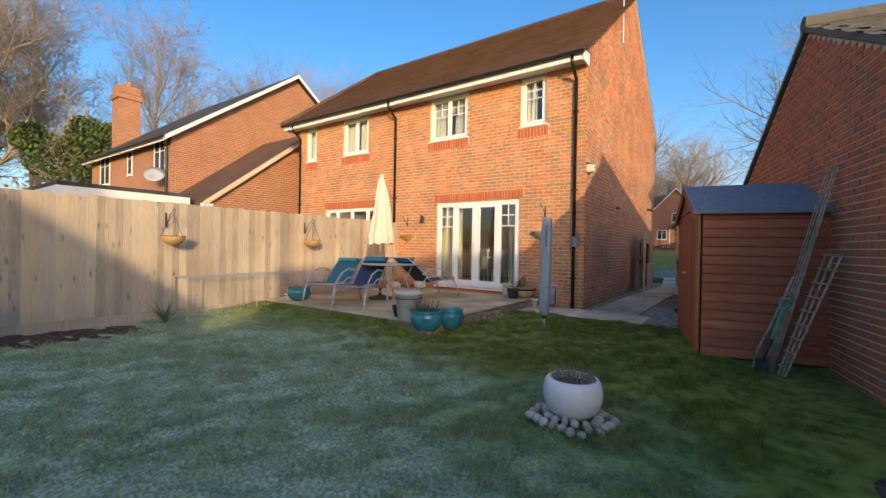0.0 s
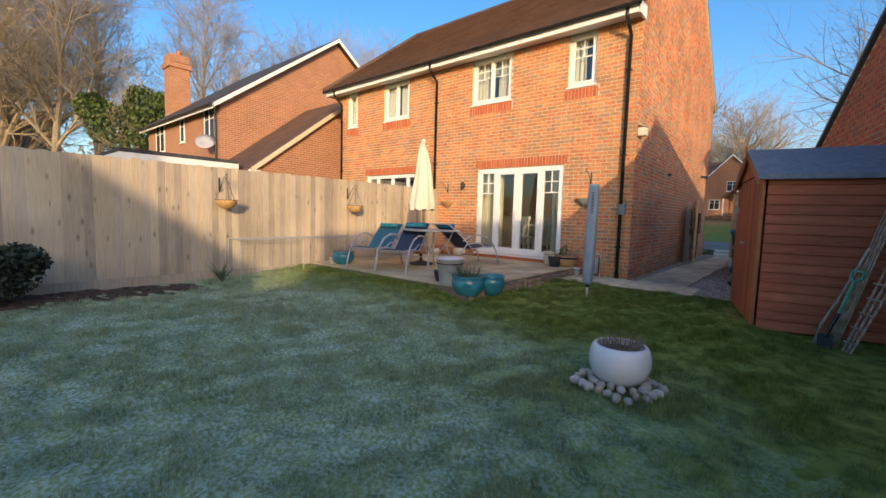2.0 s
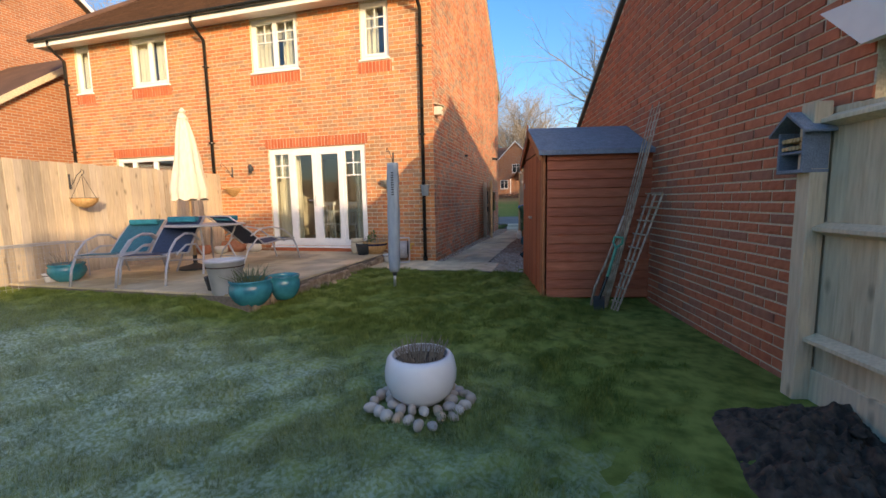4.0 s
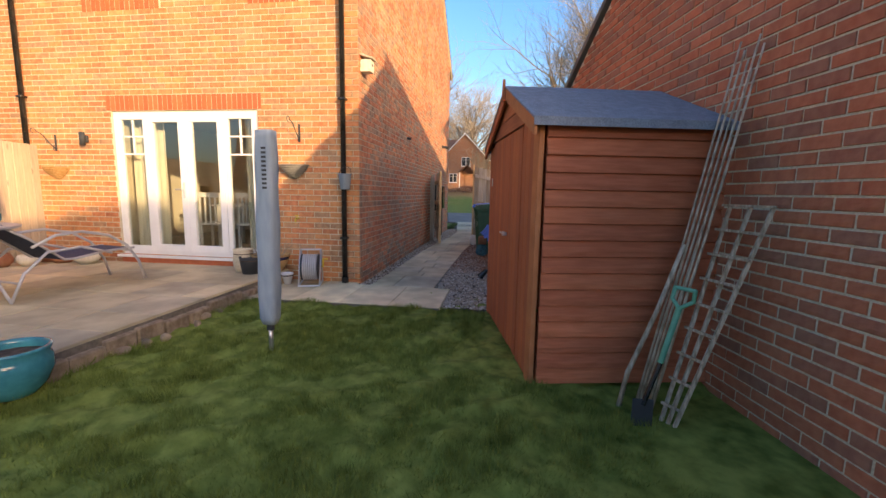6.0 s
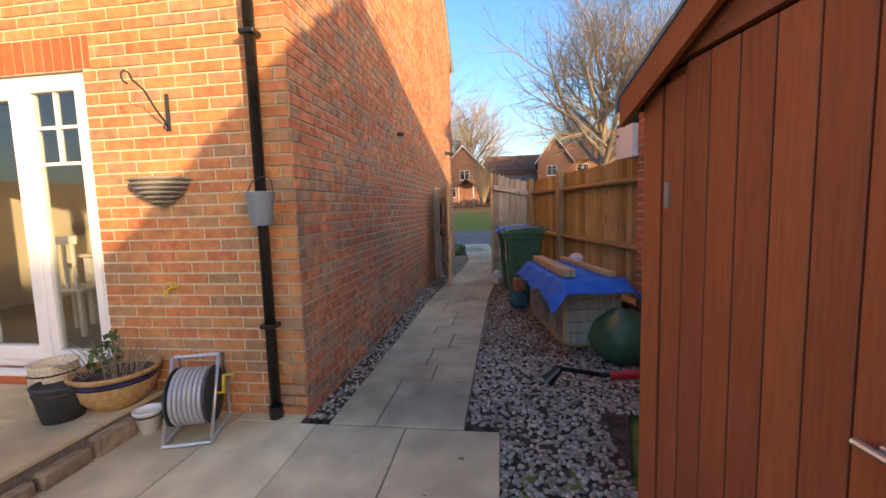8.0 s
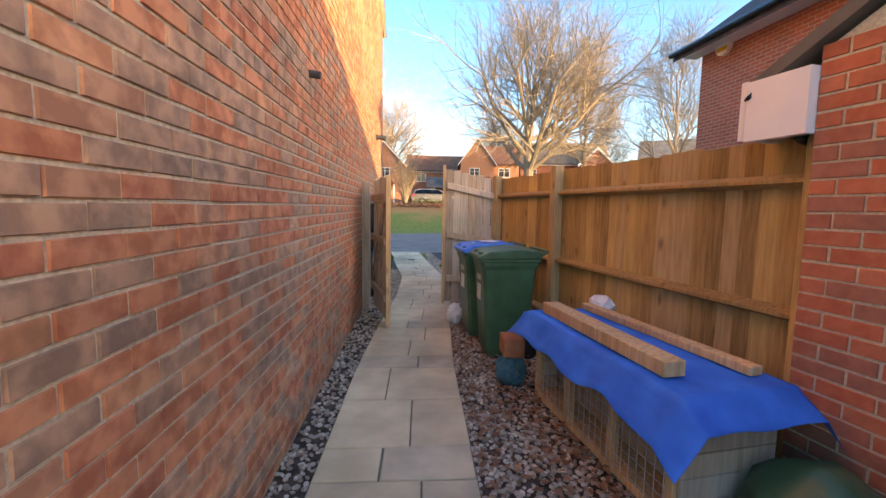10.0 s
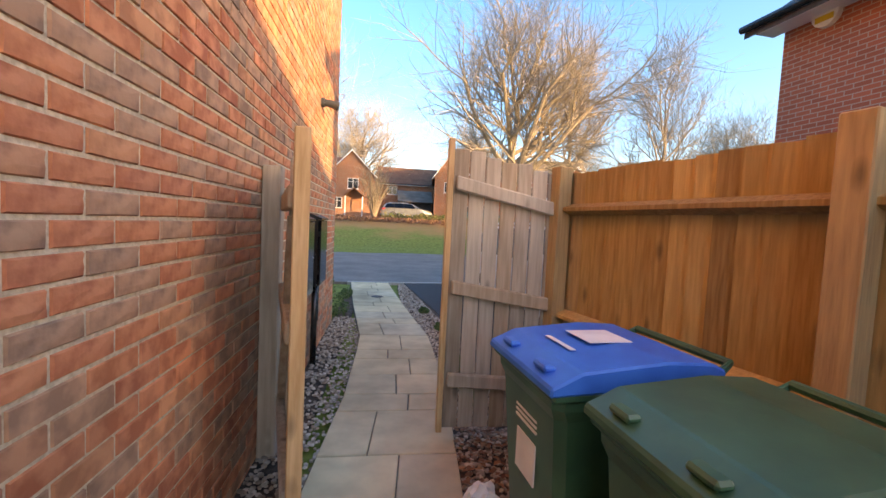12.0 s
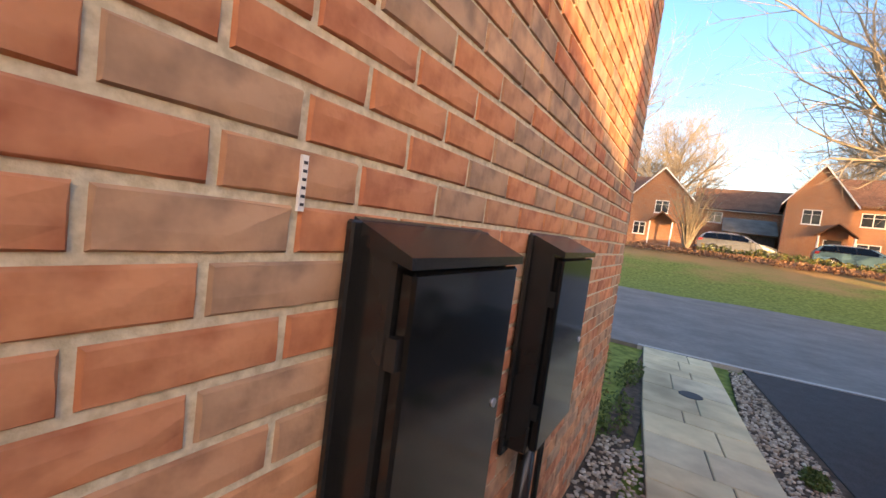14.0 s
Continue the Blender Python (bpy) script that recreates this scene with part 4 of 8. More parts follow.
# ---- fences ----
def board_fence(name, label, at, rz, length, height, material, rails_front=True, posts=(), panel=1.83, seed=1, rail_z=(0.3, 0.95, 1.55), postmat="greywood", kind=""):
    """Close-board fence along its own x; boards overlap; rails on the -y side if rails_front. Each board is a piece."""
    f = thing(name, label, "fence", at, rz)
    rng = np.random.default_rng(seed)
    x = 0.0
    yb = 0.0
    k = 0
    while x < length:
        w = 0.108
        h = height + rng.uniform(-0.012, 0.012)
        bm = bmesh.new()
        t = rng.uniform(-0.004, 0.004)
        side = 1 if rails_front else -1
        vs = [(x, yb, 0.12), (min(x + w + 0.012, length), yb + 0.022 * side + t, 0.12), (min(x + w + 0.012, length), yb + 0.032 * side + t, 0.12), (x, yb + 0.008 * side, 0.12)]
        a = [bm.verts.new(v) for v in vs]
        b = [bm.verts.new((v[0] + rng.uniform(-0.002, 0.002), v[1], h)) for v in vs]
        bm.faces.new(a[::-1])
        bm.faces.new(b)
        for i in range(4):
            bm.faces.new((a[i], a[(i + 1) % 4], b[(i + 1) % 4], b[i]))
        bmesh.ops.recalc_face_normals(bm, faces=bm.faces[:])
        part("board", bm, material, f)
        x += w
        k += 1
    side = -1 if rails_front else 1
    for p in posts:
        part("post", boxes((p - 0.05, p + 0.05, side * 0.012 if side > 0 else -0.11, 0.11 if side > 0 else -0.012, -0.1, height + 0.04)), postmat, f, bevel=0.005)
    ends = [0.0, *[p for p in posts], length]
    for a, b in zip(ends, ends[1:]):
        if b - a < 0.2:
            continue
        for z in rail_z:
            bm = bmesh.new()
            y0, y1 = (-0.075, -0.003) if side < 0 else (0.03, 0.10)
            prism(bm, [(y1, z - 0.035), (y0, z - 0.01), (y0, z + 0.012), (y1, z + 0.04)], a + 0.05, b - 0.05, "x")
            part("rail", bm, material, f)
    part("gravel_board", boxes((0, length, -0.02, 0.025, -0.09, 0.12)), material, f, bevel=0.003)
    return f


left_fence = board_fence("garden_fence", "tall pale weathered close-board fence along the lawn", (-4.97, 0.0, 0), -90, 13.2, 1.84, "palefence", seed=3)
back_fence = board_fence("garden_fence", "weathered close-board fence with rails and posts beside the garage", (3.735, -4.74, 0), GA, 7.7, 1.62, "beigefence", posts=(0.06, 1.9, 3.7, 5.5), postmat="beigefence", seed=4)
side_fence = board_fence("side_fence", "brown close-board fence with rails and posts along the gravel", (1.92, 5.62, 0), -78, 4.05, 1.80, "brownfence", posts=(0.05, 1.60, 4.0), postmat="brownfence", seed=5, rail_z=(0.28, 0.86, 1.56))
end_fence = board_fence("garden_fence", "weathered close-board fence closing the far end of the lawn", (-4.9, -13.1, 0), 0, 10.2, 1.8, "palefence", posts=(2, 4, 6, 8), seed=6)

# ---- unseen houses and wall behind the garden, placed for their shade ----
# thin gable slice out of view; its verge casts the slanting shade on the fence
behind = thing("detached_house", "unseen slice of brick house with a brown gable roof, placed for its shade on the garden", "house", (12, -25.3, 0))
bm = bmesh.new()
prism(bm, [(-7.6, -0.1), (7.6, -0.1), (7.6, 2.6), (0, 8.0), (-7.6, 2.6)], -4, -2.5, "x")
part("wall", bm, "redbrick", behind)
part("roof", prism(bmesh.new(), [(-7.9, 2.45), (0, 8.06), (7.9, 2.45), (7.9, 2.55), (0, 8.16), (-7.9, 2.55)], -4.05, -2.4, "x"), "rooftile", behind)
# added wall, never in view: it keeps a stripe of sun off the lawn
wall_b = thing("garden_wall", "unseen brick wall behind the garden, added to shade the lawn", "wall", (8.0, -17.5, 0))
part("wall", boxes((0.0, 0.25, 0.0, 2.7, -0.1, 2.78)), "redbrick", wall_b)
# block out of view, sized so its flat shadow edge crosses the rear wall
behind2 = thing("detached_house", "unseen two-storey brick block behind the garden, placed for its shade on the house", "house", (19, -20, 0))
part("wall", boxes((-4.2, 4, -2.5, 2.5, -0.1, 5.5)), "redbrick", behind2)


# ---- shed ----
SHA = -78.4
shed = thing("garden_shed", "red-brown wooden shed with blue-grey felt roof and shut door", "shed", (1.77, -0.98, -0.07), SHA)
SL1, SD1, SE, SP = 1.70, 1.24, 1.78, 2.15   # door face length, depth, eave, peak


def build_shed():
    rng = np.random.default_rng(8)
    z = 0.05
    # end walls of lapped boards, facing along own x, and the back
    for name, x0, x1, y0, y1 in (("side_cladding", SL1 - 0.03, SL1, 0.03, SD1), ("side_cladding", 0.0, 0.03, 0.03, SD1)):
        z = 0.05
        while z < SE - 0.02:
            out = 1 if x1 > 1 else -1
            xb = x1 if out > 0 else x0
            zz = min(z + 0.108, SE)
            j = rng.uniform(-0.002, 0.002)
            part("board", prism(bmesh.new(), [(xb - 0.02 * out, z), (xb + (0.014 + j) * out, z - 0.010), (xb + (0.023 + j) * out, z - 0.005), (xb + (0.020 + j) * out, z + 0.03), (xb + 0.001 * out, zz + 0.004), (xb - 0.02 * out, zz)], y0 + 0.02, y1, "y"), "shedside", shed)
            z += 0.108
    part("back_wall", boxes((0.03, SL1 - 0.03, SD1 - 0.03, SD1 - 0.01, 0.05, SE)), "shed", shed)
    part("floor", boxes((0.02, SL1 - 0.02, 0.02, SD1 - 0.02, 0.03, 0.06)), "shed", shed)
    # door face: upright boards, wide gap lines, frame and gable boards
    dz = 1.79
    def zt(x):
        return SE + (SP - SE) * (1 - abs(x - SL1 / 2) / (SL1 / 2))
    part("frame_post", boxes((0.0, 0.10, -0.004, 0.04, 0.05, zt(0.03) - 0.04)), "shedv", shed)
    part("frame_post", boxes((SL1 - 0.10, SL1 + 0.018, -0.006, 0.03, 0.03, zt(SL1 - 0.03) - 0.06)), "shedtrim", shed, "orange-brown corner post", bevel=0.004)
    for k in range(3):
        part("board", boxes((SL1 - 0.10 - 0.10 * (k + 1) + 0.003, SL1 - 0.10 - 0.10 * k - 0.003, 0.0, 0.02, 0.05, zt(SL1 - 0.15 - 0.1 * k) - 0.06)), "shedv", shed, bevel=0.003)
    door = part("door", boxes((0.11, SL1 - 0.41, 0.014, 0.024, 0.07, dz)), "shedv", shed, "upright boarded door")
    x = 0.11
    while x < SL1 - 0.42:
        w = min(0.098, SL1 - 0.41 - x)
        part("board", boxes((x + 0.002, x + w - 0.002, -0.004 + rng.uniform(0, 0.002), 0.013, 0.07, min(dz, zt(x + (0.0 if x < SL1 / 2 else w)) - 0.07))), "shedv", door, bevel=0.003)
        x += 0.0985
    z = dz + 0.01
    while z < SP - 0.06:
        h = min(0.115, SP - 0.05 - z)
        half = (SL1 / 2) * (1 - (z - SE) / (SP - SE)) if z > SE else SL1 / 2
        half2 = max(0.02, (SL1 / 2) * (1 - (z + h - SE) / (SP - SE)))
        c = SL1 / 2
        part("board", prism(bmesh.new(), [(c - half + 0.02, z), (c + half - 0.02, z), (c + half2 - 0.02 if half2 > 0.03 else c + 0.01, z + h), (c - half2 + 0.02 if half2 > 0.03 else c - 0.01, z + h)], -0.012, 0.014, "y"), "shed", shed)
        z += 0.12
    g = (SP - SE) / (SL1 / 2)
    n = math.hypot(1, g)
    for s in (0, 1):
        a, b = (-0.07, SL1 / 2) if s == 0 else (SL1 / 2, SL1 + 0.07)
        za, zb = (SE - 0.07 * g, SP) if s == 0 else (SP, SE - 0.07 * g)
        part("bargeboard", prism(bmesh.new(), [(a, za - 0.085), (b, zb - 0.085), (b, zb + 0.012), (a, za + 0.012)], -0.055, -0.036, "y"), "shedtrim" if s else "shedv", shed, "stained bargeboard")
        part("roof_board", prism(bmesh.new(), [(a, za), (b, zb), (b, zb + 0.012), (a, za + 0.012)], -0.035, SD1 + 0.06, "y"), "shed", shed)
    bm = bmesh.new()
    prism(bm, [(-0.085, SE - 0.08 * g - 0.025), (-0.075, SE - 0.07 * g + 0.013), (SL1 / 2, SP + 0.013), (SL1 + 0.075, SE - 0.07 * g + 0.013), (SL1 + 0.085, SE - 0.08 * g - 0.025), (SL1 + 0.092, SE - 0.08 * g - 0.025), (SL1 + 0.086, SE - 0.07 * g + 0.024), (SL1 / 2, SP + 0.024), (-0.086, SE - 0.07 * g + 0.024), (-0.092, SE - 0.08 * g - 0.025)], -0.06, SD1 + 0.08, "y")
    part("roof_felt", bm, "felt", shed, "blue-grey mineral felt")
    part("finial", prism(bmesh.new(), [(SL1 / 2 - 0.03, SP - 0.1), (SL1 / 2 + 0.03, SP - 0.1), (SL1 / 2 + 0.012, SP + 0.06), (SL1 / 2, SP + 0.075), (SL1 / 2 - 0.012, SP + 0.06)], -0.075, -0.056, "y"), "shedv", shed)
    lx = 0.82
    part("latch", boxes((lx - 0.06, lx + 0.06, -0.02, -0.004, 0.955, 0.985), (lx - 0.02, lx + 0.02, -0.03, -0.019, 0.95, 0.99)), "metal", shed, "galvanised hasp", bevel=0.003)
    part("latch_bolt", tubes(([(lx - 0.09, -0.03, 0.975), (lx + 0.07, -0.03, 0.965)], 0.008, 8)), "metal", shed)
    part("hinge", boxes((0.13, 0.15, -0.012, -0.003, 1.38, 1.46)), "metal", shed)


build_shed()
for k, (x, y, w, d) in enumerate(((2.36, -2.55, 0.36, 0.16), (2.76, -2.46, 0.30, 0.16), (3.10, -2.40, 0.26, 0.16))):
    s_ = thing("paving_stone", "rough concrete slab piece set in the turf under the shed", "paving slab", (x, y, -0.05), SHA + 90 + 3 * k, group="shed footings")
    part("stone", boxes((-w / 2, w / 2, -d / 2, d / 2, -0.08, -0.02)), "jointstone", s_, bevel=0.012)


# ---- gates ----
def gate_leaf(name, label, at, rz, width, h0, h1, rails, free_end, brace):
    """A boarded gate along own x, its top sloping from h0 to h1; rails on own -y; a sawn post at its free end."""
    g = thing(name, label, "gate", at, rz, group="side gates")
    rng = np.random.default_rng(11)
    x = 0.0
    while x < width - 0.01:
        w = min(0.105, width - x)
        h = h0 + (h1 - h0) * x / width + rng.uniform(-0.012, 0.012)
        t = rng.uniform(0, 0.006)
        part("board", boxes((x + 0.003, x + w - 0.003, t, 0.018 + t, 0.06, h)), "palegate" if free_end else "greywood", g, bevel=0.003)
        x += 0.107
    for z0, z1 in rails:
        part("rail", prism(bmesh.new(), [(0.02, z0 - 0.045), (width - 0.02, z1 - 0.045), (width - 0.02, z1 + 0.045), (0.02, z0 + 0.045)], -0.045, -0.002, "y"), "greywood", g, bevel=0.008)
    if brace:
        part("brace", prism(bmesh.new(), [(0.06, 0.41), (0.15, 0.41), (width - 0.06, h1 - 0.31), (width - 0.15, h1 - 0.31)], -0.040, -0.004, "y"), "greywood", g)
    a, b = (width + 0.001, width + 0.038) if free_end else (-0.040, -0.001)
    hp = h1 if free_end else h0
    part("edge_post", boxes((a, b, -0.03, 0.026, 0.04, hp + (0.0 if free_end else 0.05))), "newwood", g, "sawn timber edge post", bevel=0.004)
    return g


gate_l = gate_leaf("side_gate", "weathered grey boarded timber gate standing open against the wall", (0.17, 5.42, 0), -75, 0.99, 1.74, 1.74, ((0.35, 0.35), (1.0, 1.0), (1.5, 1.5)), True, True)
post_l = thing("gate_post", "weathered grey timber gate post against the brick wall", "post", (0.065, 5.50, -0.1))
part("post", boxes((-0.055, 0.05, -0.05, 0.05, 0, 1.82)), "greywood", post_l, bevel=0.006)
gate_r = gate_leaf("side_gate", "weathered grey boarded gate panel with two rails beside the fence", (1.15, 5.60, 0), -1, 0.70, 1.93, 1.78, ((0.40, 0.36), (1.02, 0.92), (1.70, 1.56)), False, False)
twigs = thing("dry_twigs", "tangle of dry brown twigs behind the gate by the bins", "plant", (1.75, 5.15, 0), kind="stuff")
bm = bmesh.new()
for k in range(90):
    a, r_ = rng0.uniform(0, 6.28), rng0.uniform(0.05, 0.3)
    p0 = Vector((r_ * math.cos(a) * 0.4, r_ * math.sin(a) * 0.4, 0))
    p1 = p0 + Vector((math.cos(a + 1) * 0.25, math.sin(a + 1) * 0.2, rng0.uniform(0.2, 0.7)))
    tube(bm, [p0, (p0 + p1) / 2 + Vector((0.04, 0.03, 0.05)), p1], 0.004, 4, 0.0015)
part("stems", bm, "twig", twigs)


# ---- wheelie bins ----
def wheelie_bin(label, at, rz, lid):
    """Front faces own -x, hinge and wheels at +x."""
    b = thing("wheelie_bin", label, "bin", at, rz, group="wheelie bins")
    bm = bmesh.new()
    rings = []
    for z, x0, x1, h in ((0.03, -0.22, 0.24, 0.215), (0.10, -0.235, 0.24, 0.225), (0.86, -0.30, 0.31, 0.275), (0.90, -0.32, 0.33, 0.29), (0.96, -0.325, 0.335, 0.295)):
        c = 0.035
        rings.append([bm.verts.new(p) for p in ((x0 + c, -h, z), (x1 - c, -h, z), (x1, -h + c, z), (x1, h - c, z), (x1 - c, h, z), (x0 + c, h, z), (x0, h - c, z), (x0, -h + c, z))])
    for p, q in zip(rings, rings[1:]):
        for k in range(8):
            bm.faces.new((p[k], p[(k + 1) % 8], q[(k + 1) % 8], q[k]))
    bm.faces.new(rings[0][::-1])
    bm.faces.new(rings[-1])
    part("body", bm, "bin", b, "dark green plastic body")
    part("rim", boxes((-0.34, 0.345, -0.305, 0.305, 0.93, 0.965)), "bin", b, bevel=0.01)
    bm = bmesh.new()
    sec = [(-0.36, 0.955), (-0.355, 0.985), (-0.30, 1.005), (-0.24, 1.03), (0.10, 1.055), (0.30, 1.045), (0.36, 1.02), (0.36, 0.985), (0.30, 0.970)]
    prism(bm, sec, -0.315, 0.315, "y")
    ld = part("lid", bm, lid, b, "bright blue lid" if lid == "binblue" else "green lid", bevel=0.008)
    for y in (-0.16, 0.16):
        part("lid_grip", boxes((-0.335, -0.285, y - 0.05, y + 0.05, 1.0, 1.022)), lid, ld, bevel=0.008)
    part("handle", tubes(([(0.36, -0.28, 1.0), (0.42, -0.27, 1.03), (0.42, 0.27, 1.03), (0.36, 0.28, 1.0)], 0.016, 8)), "bin", b)
    for y in (-0.24, 0.24):
        part("wheel", tubes(([(0.25, y - 0.03, 0.10), (0.25, y + 0.03, 0.10)], 0.10, 20)), "tyre", b, "black rubber wheel")
    part("number_label", boxes((-0.291, -0.285, -0.09, 0.09, 0.55, 0.70)), "paper", b, "white house number label")
    for k in range(3):
        part("front_ridge", boxes((-0.297, -0.286, -0.10, 0.10, 0.745 + 0.02 * k, 0.753 + 0.02 * k)), "paper", b)
    return b


bin1 = wheelie_bin("dark green wheelie bin with closed green lid by the fence", (1.54, 3.66, -0.03), 3, "bin")
bin1.matrix_basis = pose(1.60, 3.74, -0.03, 0, 0, 3) @ Matrix.Diagonal((0.84, 0.80, 1.0, 1.0))
bin2 = wheelie_bin("dark green wheelie bin with bright blue lid and white notice", (1.52, 4.27, -0.03), 5, "binblue")
bin2.matrix_basis = pose(1.52, 4.36, -0.03, 0, 0, 5) @ Matrix.Diagonal((0.88, 0.86, 1.0, 1.0))
part("notice", boxes((-0.06, 0.14, -0.06, 0.14, 1.0545, 1.0575)), "paper", bin2, "white paper notice on the lid")
part("lid_lettering", boxes((-0.17, -0.145, -0.10, 0.12, 1.0415, 1.0435)), "paper", bin2)

# ---- hutch under a tarpaulin ----
hutch = thing("hutch", "low weathered timber hutch with mesh front, under a blue tarpaulin", "hutch", (2.02, 2.12, -0.03), 9)
part("frame", boxes(*[(x, x + 0.05, y, y + 0.05, 0, 0.6) for x in (-0.27, 0.22) for y in (-0.68, -0.25, 0.2, 0.63)], (-0.27, 0.27, -0.68, 0.68, 0.03, 0.08), (-0.27, 0.27, -0.68, 0.68, 0.57, 0.62)), "newwood", hutch, bevel=0.004)
for k in range(5):
    part("end_board", boxes((-0.25, 0.25, -0.70, -0.682, 0.06 + k * 0.11, 0.165 + k * 0.11)), "greywood", hutch, bevel=0.003)
    part("end_board", boxes((-0.25, 0.25, 0.682, 0.70, 0.06 + k * 0.11, 0.165 + k * 0.11)), "greywood", hutch, bevel=0.003)
bm = bmesh.new()
for k in range(22):
    y = -0.64 + k * 0.058
    box(bm, -0.282, -0.279, y, y + 0.003, 0.08, 0.57)
for k in range(9):
    z = 0.10 + k * 0.055
    box(bm, -0.2785, -0.276, -0.66, 0.66, z, z + 0.003)
part("mesh_front", bm, "greymetal", hutch, "galvanised wire mesh")
part("inner_wall", boxes((-0.05, -0.03, -0.66, 0.66, 0.08, 0.57)), "greywood", hutch)
tarp = thing("tarpaulin", "crumpled bright blue tarpaulin draped over the hutch", "tarpaulin", (2.02, 2.12, 0.60), 9)
bm = bmesh.new()
bmesh.ops.create_grid(bm, x_segments=40, y_segments=80, size=1)
for v in bm.verts:
    x, y = v.co.x * 0.46, v.co.y * 0.86
    ox, oy = max(0, abs(x) - 0.30), max(0, abs(y) - 0.74)
    z = 0.025 - ox * 0.95 - oy * (0.7 if y < 0 else 0.2)
    n_ = noise.noise(Vector((x * 5, y * 4, 1.7)))
    z += 0.02 * n_ * (1 if ox == 0 else 2.2) if ox + oy > 0 else 0.012 + 0.010 * n_
    v.co = Vector((x - 0.03 * math.copysign(min(1, ox * 8), x) + 0.02 * n_ * min(1, ox * 10), y, z))
bmesh.ops.solidify(bm, geom=bm.faces[:], thickness=0.003)
part("sheet", bm, "tarp", tarp, smooth=True)
for k, (x, y0, y1, w) in enumerate(((-0.18, -0.55, 0.66, 0.12), (0.18, -0.62, 0.70, 0.075))):
    pl = thing("timber_plank", "sawn pale timber length lying on the blue tarpaulin", "plank", (2.02, 2.12, 0.640), 9 + 3 * k, group="planks on the tarpaulin")
    part("plank", boxes((x - w / 2, x + w / 2, y0, y1, 0, 0.075 if k == 0 else 0.045)), "newwood", pl, bevel=0.004)
bag = thing("garden_sack", "dark green woven garden sack, slumped and filled", "sack", (2.32, 1.18, -0.03))
bm = bmesh.new()
bmesh.ops.create_icosphere(bm, subdivisions=3, radius=1)
for v in bm.verts:
    k = 1 + 0.18 * noise.noise(v.co * 2.2)
    z = v.co.z
    v.co = Vector((v.co.x * 0.24 * k * (1.1 - 0.2 * z), v.co.y * 0.26 * k * (1.1 - 0.2 * z), 0.23 + 0.23 * z * k))
part("sack", bm, "bin", bag, smooth=True)
for nm, lb, at, mt, sz in (("plastic_bag", "crumpled white plastic bag on the gravel", (1.22, 4.72, -0.02), "paper", (0.09, 0.08, 0.13)), ("plastic_bag", "crumpled white plastic bag by the fence", (2.25, 3.0, 0.55), "paper", (0.09, 0.13, 0.08)), ("book_stack", "faded dark red box lying on a blue sack", (1.52, 2.99, 0.28), "terracotta", (0.08, 0.11, 0.10)), ("plastic_sack", "bright blue plastic sack under a dark red box", (1.52, 2.99, -0.03), "tealcloth", (0.12, 0.12, 0.13))):
    o_ = thing(nm, lb, "bag" if nm[0] == "p" else "box", at)
    bm = bmesh.new()
    if nm[0] == "p":
        bmesh.ops.create_icosphere(bm, subdivisions=3, radius=1)
        for v in bm.verts:
            k = 1 + 0.35 * noise.noise(v.co * 2.6 + Vector(at))
            v.co = Vector((v.co.x * sz[0] * k, v.co.y * sz[1] * k, sz[2] + v.co.z * sz[2] * k))
        part("bag", bm, mt, o_)
    else:
        part("box", box(bm, -sz[0], sz[0], -sz[1], sz[1], -0.05, sz[2]), mt, o_, bevel=0.01)
stand = thing("timber_stand", "low timber prop behind the hutch", "stand", (2.25, 3.0, -0.03))
part("post", boxes((-0.06, 0.06, -0.1, 0.1, 0, 0.58)), "greywood", stand, bevel=0.006)
trim = thing("grass_strimmer", "black and red grass strimmer lying on the gravel", "strimmer", (2.05, 0.55, 0.02), 20)
part("shaft", tubes(([(-0.35, 0.12, 0.12), (-0.05, 0.02, 0.07), (0.25, -0.12, 0.10)], 0.018, 8)), "black", trim)
part("head", tubes(([(-0.42, 0.14, 0.02), (-0.33, 0.11, 0.12)], 0.05, 12, 0.03)), "black", trim)
part("motor_housing", tubes(([(0.0, -0.01, 0.07), (0.30, -0.14, 0.11)], 0.035, 10)), "red", trim, "red housing")

# ---- things against the garage wall ----
for k in range(6):
    p_ = thing("garden_cane", "long grey-brown weathered pole leaning on the brick wall", "pole", (2.74 + 0.014 * k, -2.80 - 0.012 * k, -0.13), group="leaning poles")
    top_ = (0.55 - 0.004 * k, 0.31 - 0.018 * k, 2.30 - 0.06 * (k % 4))
    part("pole", tubes(([(0, 0, 0), (top_[0] * 0.5 + 0.006, top_[1] * 0.5, top_[2] * 0.5), top_], 0.008 + 0.003 * (k % 2), 7, 0.006)), "pole", p_, smooth=True)
p_ = thing("branch", "crooked brown branch leaning beside the shed", "pole", (2.66, -2.78, -0.10), group="leaning poles")
part("pole", tubes(([(0, 0, 0), (0.05, 0.02, 0.25), (0.16, 0.05, 0.52), (0.20, 0.05, 0.64), (0.34, 0.10, 1.05)], 0.016, 7, 0.013)), "pole", p_, smooth=True)
tr_ = thing("fan_trellis", "weathered fan-shaped wooden trellis leaning on the brick wall", "trellis", (2.88, -2.96, -0.13))
A0, A1, B0, B1 = Vector((-0.03, 0.03, 0)), Vector((0.38, 0.33, 1.32)), Vector((0.02, -0.02, 0)), Vector((0.46, 0.06, 1.32))
for p, q in ((A0, A1), (B0, B1), ((A0 + B0) / 2, (A1 + B1) / 2)):
    part("stile", tubes(([p, q], 0.013, 4)), "pole", tr_)
